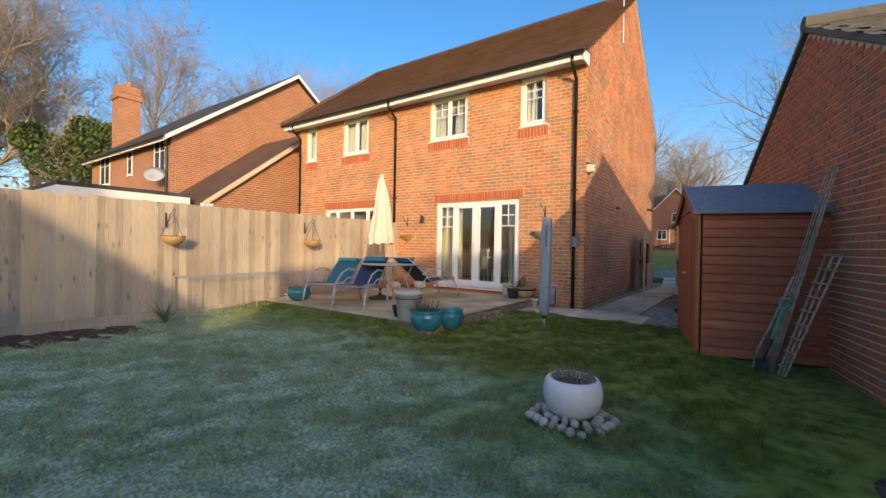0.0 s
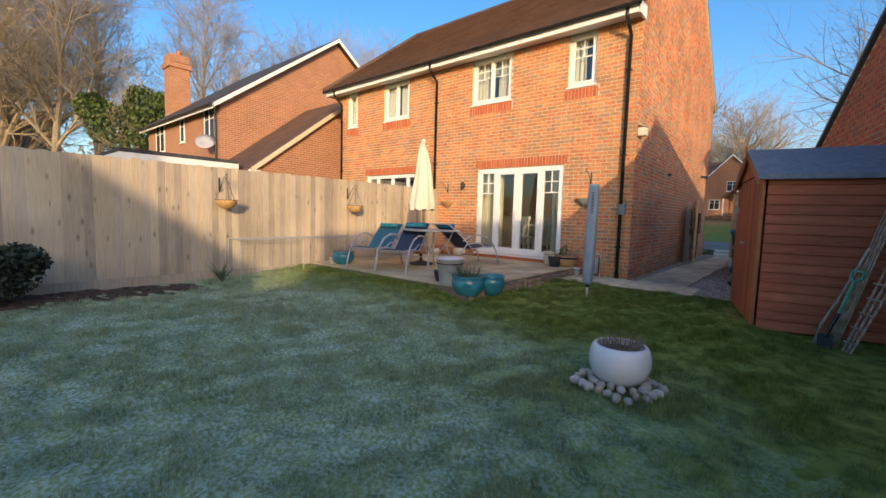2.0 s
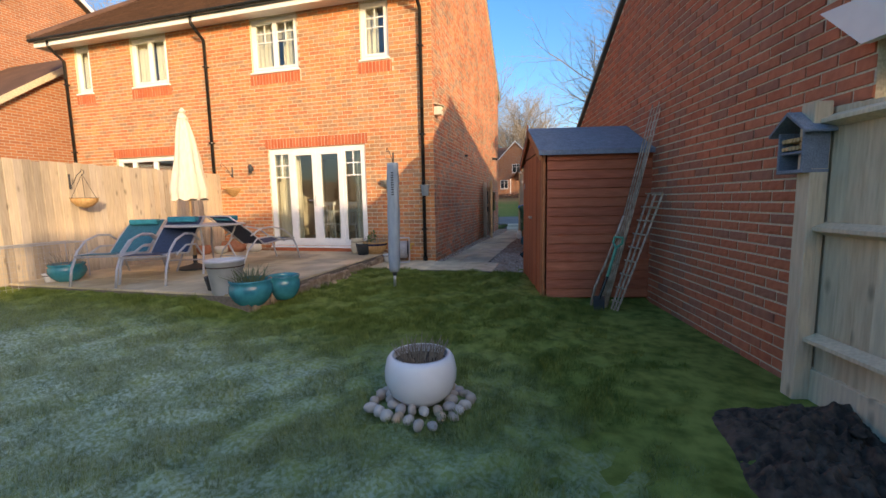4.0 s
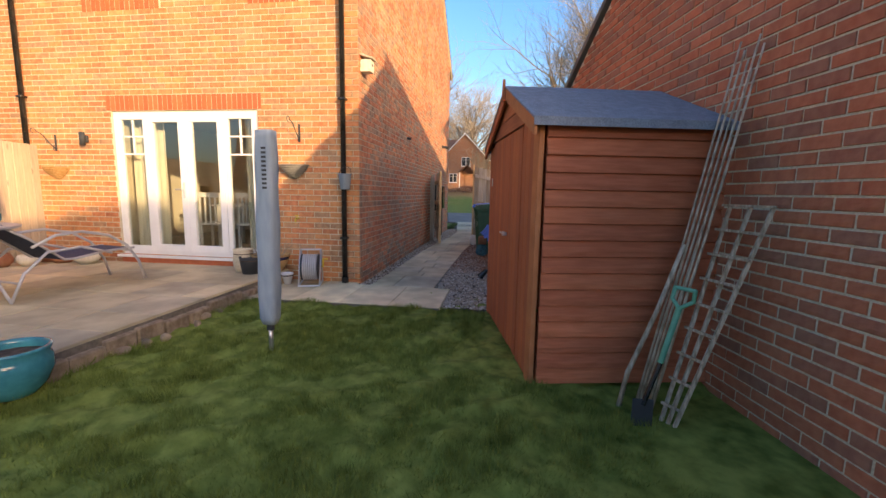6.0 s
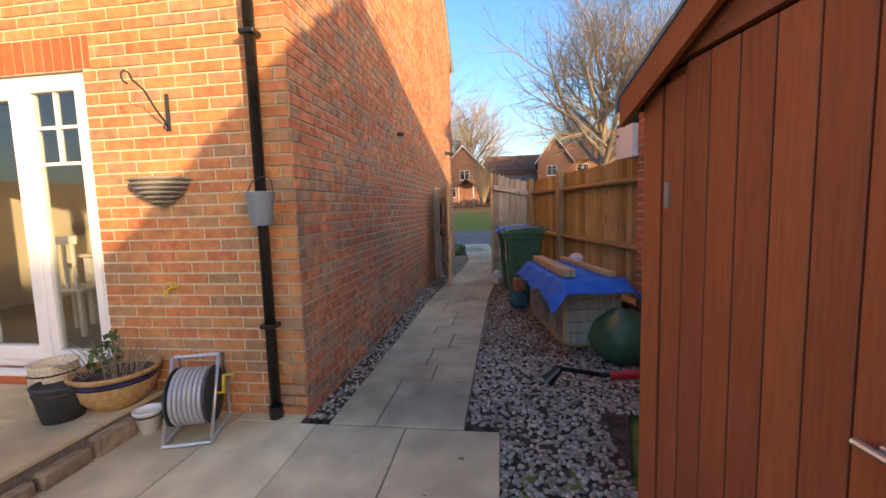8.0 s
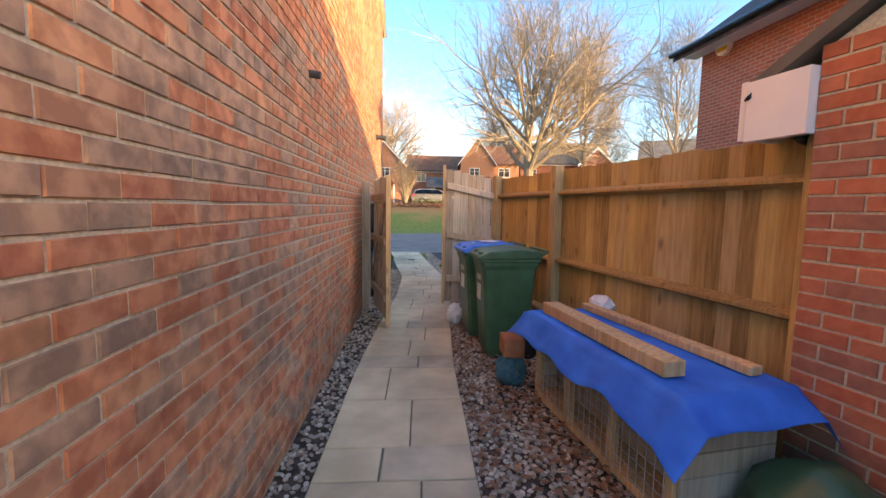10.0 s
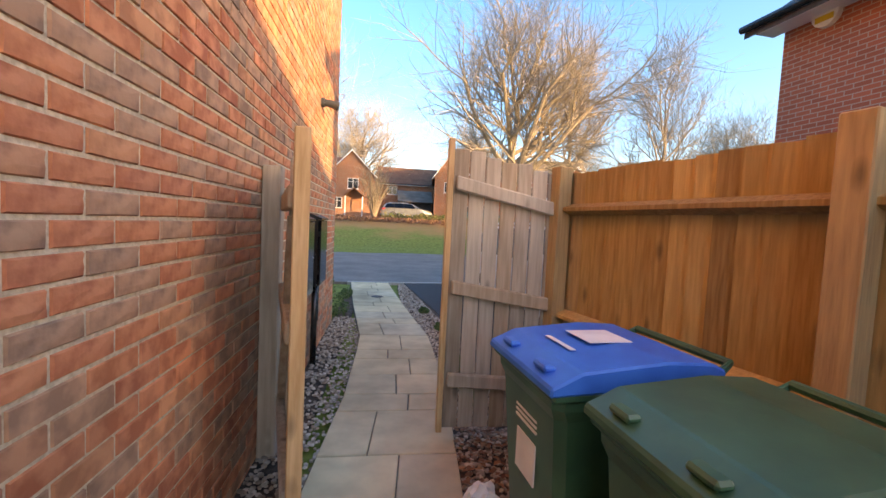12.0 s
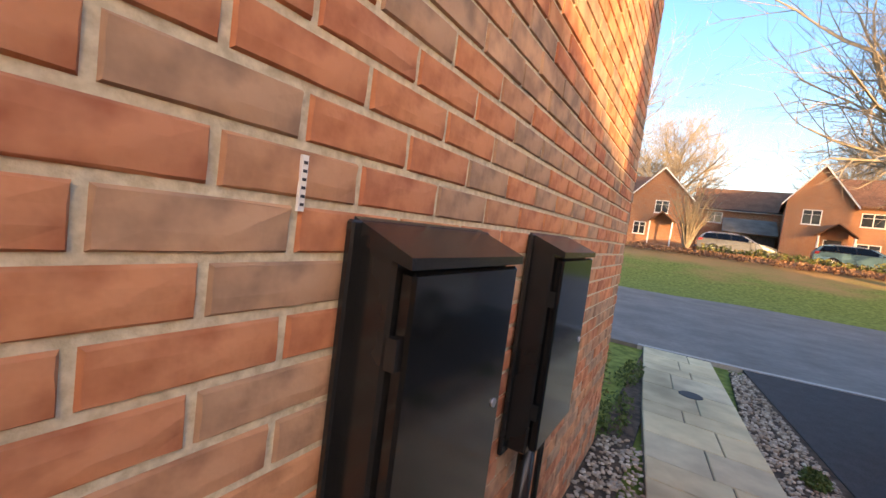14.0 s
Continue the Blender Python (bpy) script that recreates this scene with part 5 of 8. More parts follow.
for k in range(9):
    f_ = 0.12 + 0.11 * k
    p, q = A0.lerp(A1, f_), B0.lerp(B1, f_)
    part("rung", tubes(([p + (p - q) * 0.12 + Vector((-0.018, 0, 0)), q + (q - p) * 0.12 + Vector((-0.018, 0, 0))], 0.010, 4)), "pole", tr_)
sp = thing("garden_spade", "garden spade with a mint green handle leaning among the poles", "spade", (2.73, -3.0, -0.12))
sp.scale = (0.82, 0.82, 0.82)
part("blade", boxes((-0.07, 0.07, -0.006, 0.006, 0.0, 0.26)), "dark", sp, bevel=0.003)
part("shaft", tubes(([(0, 0, 0.22), (0.10, 0.03, 0.52)], 0.018, 8)), "black", sp)
part("handle", tubes(([(0.10, 0.03, 0.52), (0.20, 0.06, 0.90)], 0.02, 10), ([(0.20, 0.06, 0.90), (0.17, 0.11, 0.96), (0.19, 0.12, 1.04)], 0.015, 8), ([(0.20, 0.06, 0.90), (0.27, 0.02, 0.96), (0.27, 0.01, 1.04)], 0.015, 8), ([(0.185, 0.125, 1.035), (0.275, 0.005, 1.035)], 0.014, 8)), "green", sp, "mint green plastic grip")

bug = thing("insect_house", "small dark grey insect house with pitched roof on fence", "bird house", (3.74, -4.75, 1.27), GA)
part("body", boxes((-0.10, 0.10, -0.16, -0.145 + 0.13, 0.0, 0.02), (-0.10, -0.085, -0.16, -0.02, 0.02, 0.24), (0.085, 0.10, -0.16, -0.02, 0.02, 0.24), (-0.084, 0.084, -0.035, -0.02, 0.02, 0.24), (-0.084, 0.084, -0.155, -0.04, 0.11, 0.125)), "felt", bug, bevel=0.002)
for s_ in (-1, 1):
    part("roof", prism(bmesh.new(), [(0, 0.33), (s_ * 0.14, 0.22), (s_ * 0.14, 0.235), (0, 0.35)], -0.19, -0.015, "y"), "felt", bug)
for r0 in range(2):
    for k in range(6):
        part("cane_tube", tubes(([(-0.07 + k * 0.028, -0.15, 0.145 + r0 * 0.045), (-0.07 + k * 0.028, -0.05, 0.145 + r0 * 0.045)], 0.013, 8)), "newwood", bug)
part("bracket", boxes((-0.03, 0.03, -0.0195, 0.07, 0.02, 0.2)), "greywood", bug)

bed_r = thing("flower_bed", "bare dark soil bed beside the garden fence", "flower bed", (3.5, -6.4, -0.04), kind="stuff")
bm = bmesh.new()
bmesh.ops.create_grid(bm, x_segments=90, y_segments=200, size=1)
for v in bm.verts:
    x, y = v.co.x * 0.60, v.co.y * 1.7
    e = max(0, 1 - (abs(v.co.x) ** 4 + abs(v.co.y) ** 6))
    v.co = Vector((x + 0.10 * noise.noise(Vector((y * 1.7, 0, 0))), y + 0.08 * noise.noise(Vector((x * 3, 5, 0))), 0.0 + min(1, e * 2.2) * (0.05 + 0.06 * noise.noise(Vector((x * 5, y * 5, 0))) + 0.055 * abs(noise.noise(Vector((x * 13, y * 13, 0)))) + 0.03 * noise.noise(Vector((x * 31, y * 31, 4))))))
part("soil", bm, "soil", bed_r)
bed_r.matrix_basis = pose(3.86, -6.66, -0.075, 0, 0, 9)
rc_ = random.Random(3)
for k in range(60):
    x_, y_, s_ = rc_.uniform(3.35, 4.2), rc_.uniform(-7.6, -5.2), rc_.uniform(0.012, 0.035)
    cl_ = thing("soil_clod", "rough dark clod of earth lying in the flower bed", "clod", (x_, y_, -0.01), rc_.uniform(0, 360), group="clods in the bed")
    bm = bmesh.new()
    bmesh.ops.create_icosphere(bm, subdivisions=2, radius=1)
    for v in bm.verts:
        q = 1 + 0.5 * noise.noise(v.co * 1.6 + Vector((k, 0, 0)))
        v.co = Vector((v.co.x * s_ * 1.3 * q, v.co.y * s_ * q, v.co.z * s_ * 0.8 * q))
    part("clod", bm, "jointstone" if k % 7 == 0 else "soil", cl_)
bed_l = thing("flower_bed", "bare dark soil bed along the pale fence", "flower bed", (-4.5, -8.6, -0.04), kind="stuff")
bm = bmesh.new()
bmesh.ops.create_grid(bm, x_segments=30, y_segments=90, size=1)
for v in bm.verts:
    x, y = v.co.x * 0.48, v.co.y * 2.6
    e = max(0, 1 - (abs(v.co.x) ** 4 + abs(v.co.y) ** 6))
    v.co = Vector((x, y, e * (0.05 + 0.05 * noise.noise(Vector((x * 5, y * 5, 0))) + 0.03 * noise.noise(Vector((x * 17, y * 17, 0))))))
part("soil", bm, "soil", bed_l)


# ---- plants ----
def leaf_cloud(name, parent, centres, n, size, material, seed, flat=0.0):
    """Many small bent leaves in and on ellipsoids (centre, radii)."""
    r = np.random.default_rng(seed)
    vs, fs = [], []
    for c, rad in centres:
        for _ in range(n):
            d = r.normal(size=3)
            d /= np.linalg.norm(d)
            q = np.array(c) + d * np.array(rad) * r.uniform(0.55, 1.08)
            a, b = r.normal(size=3), r.normal(size=3)
            a /= np.linalg.norm(a)
            b -= a * a.dot(b)
            b /= np.linalg.norm(b)
            s_ = size * r.uniform(0.6, 1.4)
            k = len(vs)
            vs += [q - a * s_, q + b * s_ * 0.45, q + a * s_, q - b * s_ * 0.45]
            fs.append((k, k + 1, k + 2, k + 3))
    return raw(name, vs, fs, material, parent, "", "stuff")


shrub = thing("evergreen_shrub", "dark evergreen shrub in the bed along the pale fence", "bush", (-4.35, -8.35, 0))
part("stem", tubes(*[([(0, 0, 0), (0.12 * math.cos(a), 0.12 * math.sin(a), 0.25), (0.3 * math.cos(a), 0.3 * math.sin(a), 0.5)], 0.015, 5, 0.006) for a in (0, 1.3, 2.6, 3.9, 5.2)]), "bark", shrub)
leaf_cloud("foliage", shrub, [((0, 0, 0.35), (0.45, 0.5, 0.32)), ((0.1, 0.25, 0.5), (0.3, 0.3, 0.2)), ((-0.1, -0.3, 0.45), (0.3, 0.35, 0.25))], 1500, 0.035, "shrub", 4)


def strap_plant(name, label, at, n, length, material, seed, droop=0.7):
    p = thing(name, label, "plant", at)
    r = np.random.default_rng(seed)
    vs, fs = [], []
    for _ in range(n):
        a, l, d = r.uniform(0, 6.28), length * r.uniform(0.6, 1.1), droop * r.uniform(0.5, 1.2)
        w = 0.010
        side = np.array([-math.sin(a), math.cos(a), 0]) * w
        for j in range(5):
            t = j / 4
            q = np.array([math.cos(a) * l * t * 0.6, math.sin(a) * l * t * 0.6, l * t * (1 - d * t * 0.7)])
            vs += [q - side * (1 - t * 0.9), q + side * (1 - t * 0.9)]
        k = len(vs) - 10
        fs += [(k + 2 * j, k + 2 * j + 1, k + 2 * j + 3, k + 2 * j + 2) for j in range(4)]
    raw("leaves", vs, fs, material, p, "", "stuff")
    return p


strap_plant("strap_leaved_plant", "grey-green strap-leaved plant by the pale fence", (-4.55, -5.75, -0.03), 60, 0.5, "greyleaf", 3)

# ---- patio furniture ----
PZ = 0.15


def lounger(label, x, y, rz, back, cloth="navy"):
    """A reclining sling chair: bent tube sides, seat and raised back. The head end is +y."""
    c = thing("patio_recliner", label, "chair", (x, y, PZ), rz, group="patio recliners")
    part("sling_seat", prism(bmesh.new(), [(-0.55, 0.385), (-0.25, 0.375), (0.0, 0.34), (0.12, 0.335), (0.12, 0.342), (0.0, 0.347), (-0.25, 0.382), (-0.55, 0.392)], -0.235, 0.235, "x"), cloth, c, "blue sling fabric")
    part("sling_back", prism(bmesh.new(), [(0.13, 0.345), (0.40, 0.345 + back * 0.48), (0.74, 0.345 + back), (0.735, 0.353 + back), (0.395, 0.352 + back * 0.48), (0.125, 0.352)], -0.235, 0.235, "x"), cloth, c, "blue sling fabric")
    part("headrest", boxes((-0.20, 0.20, 0.56, 0.70, 0.345 + back * 0.86, 0.40 + back * 0.92)), "teal", c, "teal head pad", bevel=0.015)
    for s in (-1, 1):
        xs = s * 0.25
        part("seat_tube", tubes(([(xs, -0.58, 0.385), (xs, -0.25, 0.38), (xs, 0.05, 0.34), (xs, 0.14, 0.345), (xs, 0.42, 0.345 + back * 0.5), (xs, 0.78, 0.35 + back)], 0.013, 8)), "greymetal", c, smooth=True)
        xs = s * 0.285
        part("front_leg", tubes(([(xs, -0.66, 0.0), (xs, -0.60, 0.22), (xs, -0.47, 0.43), (xs, -0.28, 0.56), (xs, -0.02, 0.62), (xs, 0.22, 0.60), (xs, 0.42, 0.50)], 0.015, 8)), "greymetal", c, "curved grey tube leg and arm", smooth=True)
        part("rear_leg", tubes(([(xs, 0.62, 0.0), (xs, 0.50, 0.26), (xs, 0.30, 0.44), (xs, 0.0, 0.46), (xs, -0.30, 0.36)], 0.014, 8)), "greymetal", c, smooth=True)
    for h_, y_, z_ in ((0.285, -0.52, 0.36), (0.285, 0.55, 0.18), (0.25, 0.775, 0.35 + back)):
        part("cross_bar", tubes(([(-h_, y_, z_), (h_, y_, z_)], 0.011, 8)), "greymetal", c)
    return c


lounger("grey tube patio recliner with teal and navy sling by the fence", -3.70, -3.24, 24, 0.44, "tealcloth")
lounger("grey tube patio recliner with navy sling in front of the table", -3.00, -3.19, 24, 0.48)
lounger("grey tube patio recliner with navy sling facing the house wall", -2.74, -1.60, 172, 0.48)

table = thing("patio_table", "round grey metal patio table under the parasol", "table", (-3.0, -2.45, PZ))
part("tabletop", lathe(bmesh.new(), [(0.02, 0.69), (0.54, 0.69), (0.56, 0.70), (0.56, 0.715), (0.54, 0.72), (0.02, 0.72)], 40), "greymetal", table)
for k in range(4):
    a = 0.6 + k * math.pi / 2
    part("leg", tubes(([(0.45 * math.cos(a), 0.45 * math.sin(a), 0), (0.30 * math.cos(a), 0.30 * math.sin(a), 0.4), (0.42 * math.cos(a), 0.42 * math.sin(a), 0.69)], 0.014, 8)), "greymetal", table)

par = thing("parasol", "cream closed parasol on a dark pole and round base", "parasol", (-3.3, -2.42, PZ))
part("base", lathe(bmesh.new(), [(0.02, 0.0), (0.24, 0.0), (0.25, 0.03), (0.08, 0.07), (0.03, 0.09), (0.03, 0.22), (0.02, 0.22)], 28), "dark", par)
part("pole", tubes(([(0, 0, 0.05), (0, 0, 2.42)], 0.019, 12)), "newwood", par)
bm = bmesh.new()
rings = []
for j in range(26):
    t = j / 25
    z = 1.10 + t * 1.32
    r0 = 0.21 * (1 - t) ** 0.75 + 0.035
    if t < 0.06:
        r0 *= 0.93
    ring = []
    for k in range(48):
        a = 2 * math.pi * k / 48
        rr = r0 * (1 + 0.26 * abs(math.sin(a * 4 + 0.5 * math.sin(t * 5))) - 0.12 + 0.06 * math.sin(a * 3 + t * 9))
        ring.append(bm.verts.new((rr * math.cos(a) + 0.02 * math.sin(t * 4), rr * math.sin(a), z + 0.02 * math.sin(a * 8) * (t < 0.05))))
    rings.append(ring)
for a_, b_ in zip(rings, rings[1:]):
    for k in range(48):
        bm.faces.new((a_[k], a_[(k + 1) % 48], b_[(k + 1) % 48], b_[k]))
bm.faces.new(rings[-1])
part("canopy", bm, "canvas", par, "cream folded canvas canopy", smooth=True)
part("tie", lathe(bmesh.new(), [(0.06, 2.33), (0.075, 2.33), (0.075, 2.36), (0.06, 2.36)], 20), "canvas", par)
part("finial", lathe(bmesh.new(), [(0.01, 2.41), (0.04, 2.42), (0.05, 2.46), (0.02, 2.49), (0.005, 2.50)], 16), "canvas", par, smooth=True)


def pot(name, label, at, profile, material, group="", fill=None, seg=28):
    """A turned pot with a wall of 15 mm and soil inside."""
    p = thing(name, label, "plant pot", at, group=group)
    outer = profile
    inner = [(max(0.01, r - 0.016), z) for r, z in profile[::-1] if z > profile[-1][1] * 0.55]
    part("pot", lathe(bmesh.new(), outer + inner, seg), material, p, smooth=True)
    top = profile[-1]
    part("soil", lathe(bmesh.new(), [(0.005, top[1] * 0.82 - 0.01), (profile[-1][0] * 0.96, top[1] * 0.82 - 0.01), (profile[-1][0] * 0.95, top[1] * 0.82), (0.005, top[1] * 0.84)], seg), "soil", p)
    return p


def stems(parent, z, radius, n, height, material, seed, r0=0.003, curl=0.3):
    r = np.random.default_rng(seed)
    bm = bmesh.new()
    for _ in range(n):
        a, q = r.uniform(0, 6.28), radius * math.sqrt(r.uniform(0, 1))
        p0 = Vector((q * math.cos(a), q * math.sin(a), z))
        lean = Vector((math.cos(a), math.sin(a), 0)) * r.uniform(0, curl) * height
        h = height * r.uniform(0.5, 1.1)
        tube(bm, [p0, p0 + lean * 0.4 + Vector((0, 0, h * 0.6)), p0 + lean + Vector((r.uniform(-.02, .02), r.uniform(-.02, .02), h))], r0, 4, r0 * 0.4)
    return part("dry_growth", bm, material, parent, kind="stuff")


TEALP = [(0.10, 0.0), (0.12, 0.01), (0.17, 0.06), (0.205, 0.13), (0.20, 0.19), (0.185, 0.21), (0.20, 0.23), (0.20, 0.245)]
p1 = pot("glazed_pot", "turquoise glazed round pot with dry plant at the patio corner", (-1.10, -3.78, 0.0), [(r * 1.15, z * 1.25) for r, z in TEALP], "teal", "turquoise pots")
stems(p1, 0.24, 0.17, 90, 0.20, "greyleaf", 5, 0.004, 0.9)
p2 = pot("glazed_pot", "smaller turquoise glazed pot at the patio edge", (-0.93, -3.42, 0.0), [(r * 0.95, z * 1.2) for r, z in TEALP], "teal", "turquoise pots")
p3 = pot("glazed_pot", "turquoise glazed pot with dry plant by the fence", (-4.25, -3.62, PZ), [(r * 1.05, z * 1.0) for r, z in TEALP], "teal", "turquoise pots")
stems(p3, 0.19, 0.15, 60, 0.2, "twig", 6, 0.003, 0.8)
p4 = pot("grey_pot", "pale grey glazed tapered pot on the patio corner", (-1.42, -3.80, PZ - 0.02), [(0.14, 0.0), (0.15, 0.01), (0.20, 0.37), (0.215, 0.375), (0.215, 0.40)], "paleglaze")
pot("dark_pot", "small dark pot behind the grey pot", (-1.66, -3.72, PZ), [(0.08, 0), (0.11, 0.14), (0.115, 0.16)], "dark")
pot("white_pot", "small white pot by the pale fence", (-4.42, -3.72, PZ - 0.02), [(0.06, 0), (0.085, 0.12), (0.09, 0.14)], "potwhite")
# by the doors
pb = pot("striped_bowl_pot", "wide tan bowl pot with dark blue rim band by the doors", (-1.16, -0.24, PZ), [(0.12, 0.0), (0.14, 0.01), (0.20, 0.08), (0.225, 0.16), (0.235, 0.21), (0.245, 0.215), (0.245, 0.235)], "straw")
part("rim_band", lathe(bmesh.new(), [(0.2265, 0.165), (0.2385, 0.20), (0.2385, 0.205), (0.225, 0.17)], 28), "darkblue", pb, "dark blue glazed band")
stems(pb, 0.19, 0.16, 40, 0.22, "twig", 7, 0.004, 1.0)
leaf_cloud("leaves", pb, [((-0.05, 0.05, 0.36), (0.07, 0.06, 0.10)), ((-0.12, 0.0, 0.28), (0.06, 0.05, 0.08))], 26, 0.035, "blade", 8)
part("stem", tubes(([(-0.04, 0.04, 0.19), (-0.06, 0.05, 0.46)], 0.008, 6)), "bark", pb)
pot("dark_pot", "black plastic pot beside the bowl pot", (-1.33, -0.44, PZ), [(0.10, 0), (0.135, 0.20), (0.14, 0.22)], "dark")
pot("stone_pot", "rough pale grey stone pot by the patio doors", (-1.50, -0.33, PZ), [(0.11, 0), (0.13, 0.12), (0.12, 0.28), (0.13, 0.30)], "mortar")
pot("white_pot", "small white pot on the slabs", (-0.90, -0.30, 0.0), [(0.045, 0), (0.075, 0.13), (0.082, 0.135), (0.082, 0.15)], "potwhite")
for k, (x, y, s, m_) in enumerate(((-4.35, -0.30, 1.0, "terracotta"), (-4.62, -0.25, 1.2, "terracotta"), (-4.50, -0.62, 0.85, "canvas"), (-3.95, -0.30, 1.0, "canvas"), (-4.75, -0.8, 1.0, "terracotta"))):
    pot("terracotta_pot" if m_ == "terracotta" else "cream_pot", ("rounded terracotta pot" if m_ == "terracotta" else "low cream pot") + " at the foot of the house wall", (x, y, PZ), [(0.09 * s, 0), (0.15 * s, 0.06), (0.15 * s, 0.12), (0.12 * s, 0.18 * s)], m_, "pots by the wall")
crate = thing("planter_box", "low yellow-brown straw planter by the pale fence", "planter", (-4.55, -3.45, PZ))
part("box", box(bmesh.new(), -0.18, 0.18, -0.15, 0.15, 0, 0.22), "straw", crate, bevel=0.03)

pen = thing("wire_pen", "low galvanised wire mesh pen standing along the pale fence", "pet pen", (-4.68, -4.35, 0.0), group="")
for x_ in (-0.22, 0.22):
    for y_ in (-1.15, 0.0, 1.15):
        part("post", tubes(([(x_, y_, -0.05), (x_, y_, 0.66)], 0.007, 6)), "greymetal", pen)
part("top_frame", tubes(([(-0.22, -1.15, 0.66), (0.22, -1.15, 0.66), (0.22, 1.15, 0.66), (-0.22, 1.15, 0.66), (-0.22, -1.15, 0.66)], 0.007, 6)), "greymetal", pen)
bm = bmesh.new()
for k in range(36):
    y_ = -1.13 + k * 0.0645
    tube(bm, [(0.22, y_, 0.0), (0.22, y_, 0.66), (-0.22, y_, 0.66)], 0.0016, 3)
for k in range(9):
    tube(bm, [(0.222, -1.15, 0.06 + k * 0.07), (0.222, 1.15, 0.06 + k * 0.07)], 0.0016, 3)
for k in range(6):
    tube(bm, [(-0.18 + k * 0.07, -1.15, 0.661), (-0.18 + k * 0.07, 1.15, 0.661)], 0.0016, 3)
part("wire_mesh", bm, "greymetal", pen, "galvanised wire mesh")

# big white bowl on its ring of stones
WX, WY = 1.53, -5.52
bowl = pot("white_bowl_planter", "round white glazed bowl planter on a ring of pebbles", (WX, WY, 0.015), [(r * 0.79, z * 0.9) for r, z in ((0.13, 0.0), (0.16, 0.005), (0.225, 0.06), (0.26, 0.14), (0.262, 0.20), (0.245, 0.27), (0.225, 0.295), (0.215, 0.30))], "potwhite", seg=48)
stems(bowl, 0.22, 0.13, 110, 0.12, "twig", 12, 0.003, 0.5)
rs = np.random.default_rng(21)
for k in range(46):
    a = k * 2.39996
    if k < 24:
        a = 2 * math.pi * k / 24
        rad, z = (0.235 + rs.uniform(-0.02, 0.025)) / max(abs(math.cos(a + 0.3)), abs(math.sin(a + 0.3))) ** 0.6, 0.0
    elif k < 40:
        a = 2 * math.pi * k / 16
        rad, z = 0.185 + rs.uniform(-0.02, 0.02), 0.025
    else:
        rad, z = 0.08, 0.02
    st = thing("pebble", "rounded grey-buff pebble under the white bowl", "stone", (WX + rad * math.cos(a), WY + rad * math.sin(a), -0.03 + z), math.degrees(a) + rs.uniform(-30, 30), group="pebbles under the bowl")
    bm = bmesh.new()
    bmesh.ops.create_icosphere(bm, subdivisions=2, radius=1)
    sx, sy, sz = rs.uniform(0.030, 0.046), rs.uniform(0.024, 0.036), rs.uniform(0.022, 0.036)
    off = Vector(rs.uniform(0, 50, 3))
    for v in bm.verts:
        q = 1 + 0.2 * noise.noise(v.co + off)
        v.co = Vector((v.co.x * sx * q, v.co.y * sy * q, sz + v.co.z * sz * q))
    part("stone", bm, "stone", st, smooth=True)

# covered rotary airer
air = thing("rotary_airer", "folded clothes airer in blue-grey cover standing in the lawn", "clothes airer", (0.12, -2.42, -0.03))
part("post", tubes(([(0, 0, 0), (0, 0, 0.2)], 0.018, 12)), "metal", air, smooth=True)
part("ground_socket", tubes(([(0, 0, 0.17), (0.0, 0, 0.25)], 0.03, 12)), "dark", air)
bm = bmesh.new()
rings = []
for j in range(31):
    t = j / 30
    z = 0.22 + t * 1.48
    ring = []
    for k in range(28):
        a = 2 * math.pi * k / 28
        rr = 0.070 + 0.005 * math.sin(t * 3.2) + 0.003 * math.sin(z * 13 + a * 2)
        sq = 1 / max(abs(math.cos(a)), abs(math.sin(a))) ** 0.7
        if t < 0.03:
            rr *= 0.75
        ring.append(bm.verts.new((rr * sq * math.cos(a) + 0.02 * t, rr * 0.85 * sq * math.sin(a), z)))
    rings.append(ring)
for a_, b_ in zip(rings, rings[1:]):
    for k in range(28):
        bm.faces.new((a_[k], a_[(k + 1) % 28], b_[(k + 1) % 28], b_[k]))
bm.faces.new(rings[0][::-1])
bm.faces.new(rings[-1])
part("cover", bm, "greycover", air, "blue-grey fabric cover", smooth=True)
# a maker's mark: plain bars where the small letters run down the cover
for k in range(10):
    part("printed_mark", boxes((0.015, 0.050, -0.0665, -0.062, 1.56 - k * 0.032, 1.576 - k * 0.032)), "dark", air)

# hose reel
hose = thing("hose_reel", "grey hose on a chrome-framed reel by the house wall", "hose reel", (-0.58, -0.28, 0.0), 18)
part("drum", tubes(([(-0.09, 0, 0.24), (0.09, 0, 0.24)], 0.10, 24)), "dark", hose)
bm = bmesh.new()
for r_ in range(3):
    for k in range(7):
        rad = 0.115 + r_ * 0.022
        tube(bm, [(-0.078 + k * 0.026, rad * math.cos(a), 0.24 + rad * math.sin(a)) for a in [2 * math.pi * q / 20 for q in range(21)]], 0.012, 6)
part("hose", bm, "greymetal", hose, "grey coiled hose", smooth=True)
for s in (-1, 1):
    part("side_plate", tubes(([(s * 0.10, 0, 0.24), (s * 0.11, 0, 0.24)], 0.17, 28)), "dark", hose)
    part("frame", tubes(([(s * 0.13, -0.17, 0.02), (s * 0.13, 0.05, 0.46), (s * 0.13, 0.12, 0.46), (s * 0.13, 0.17, 0.02), (s * 0.13, -0.17, 0.02)], 0.011, 8)), "metal", hose, smooth=True)
part("handle", tubes(([(-0.13, 0.08, 0.46), (0.13, 0.08, 0.46)], 0.012, 8), ([(-0.13, -0.17, 0.02), (0.13, -0.17, 0.02)], 0.011, 8)), "metal", hose)
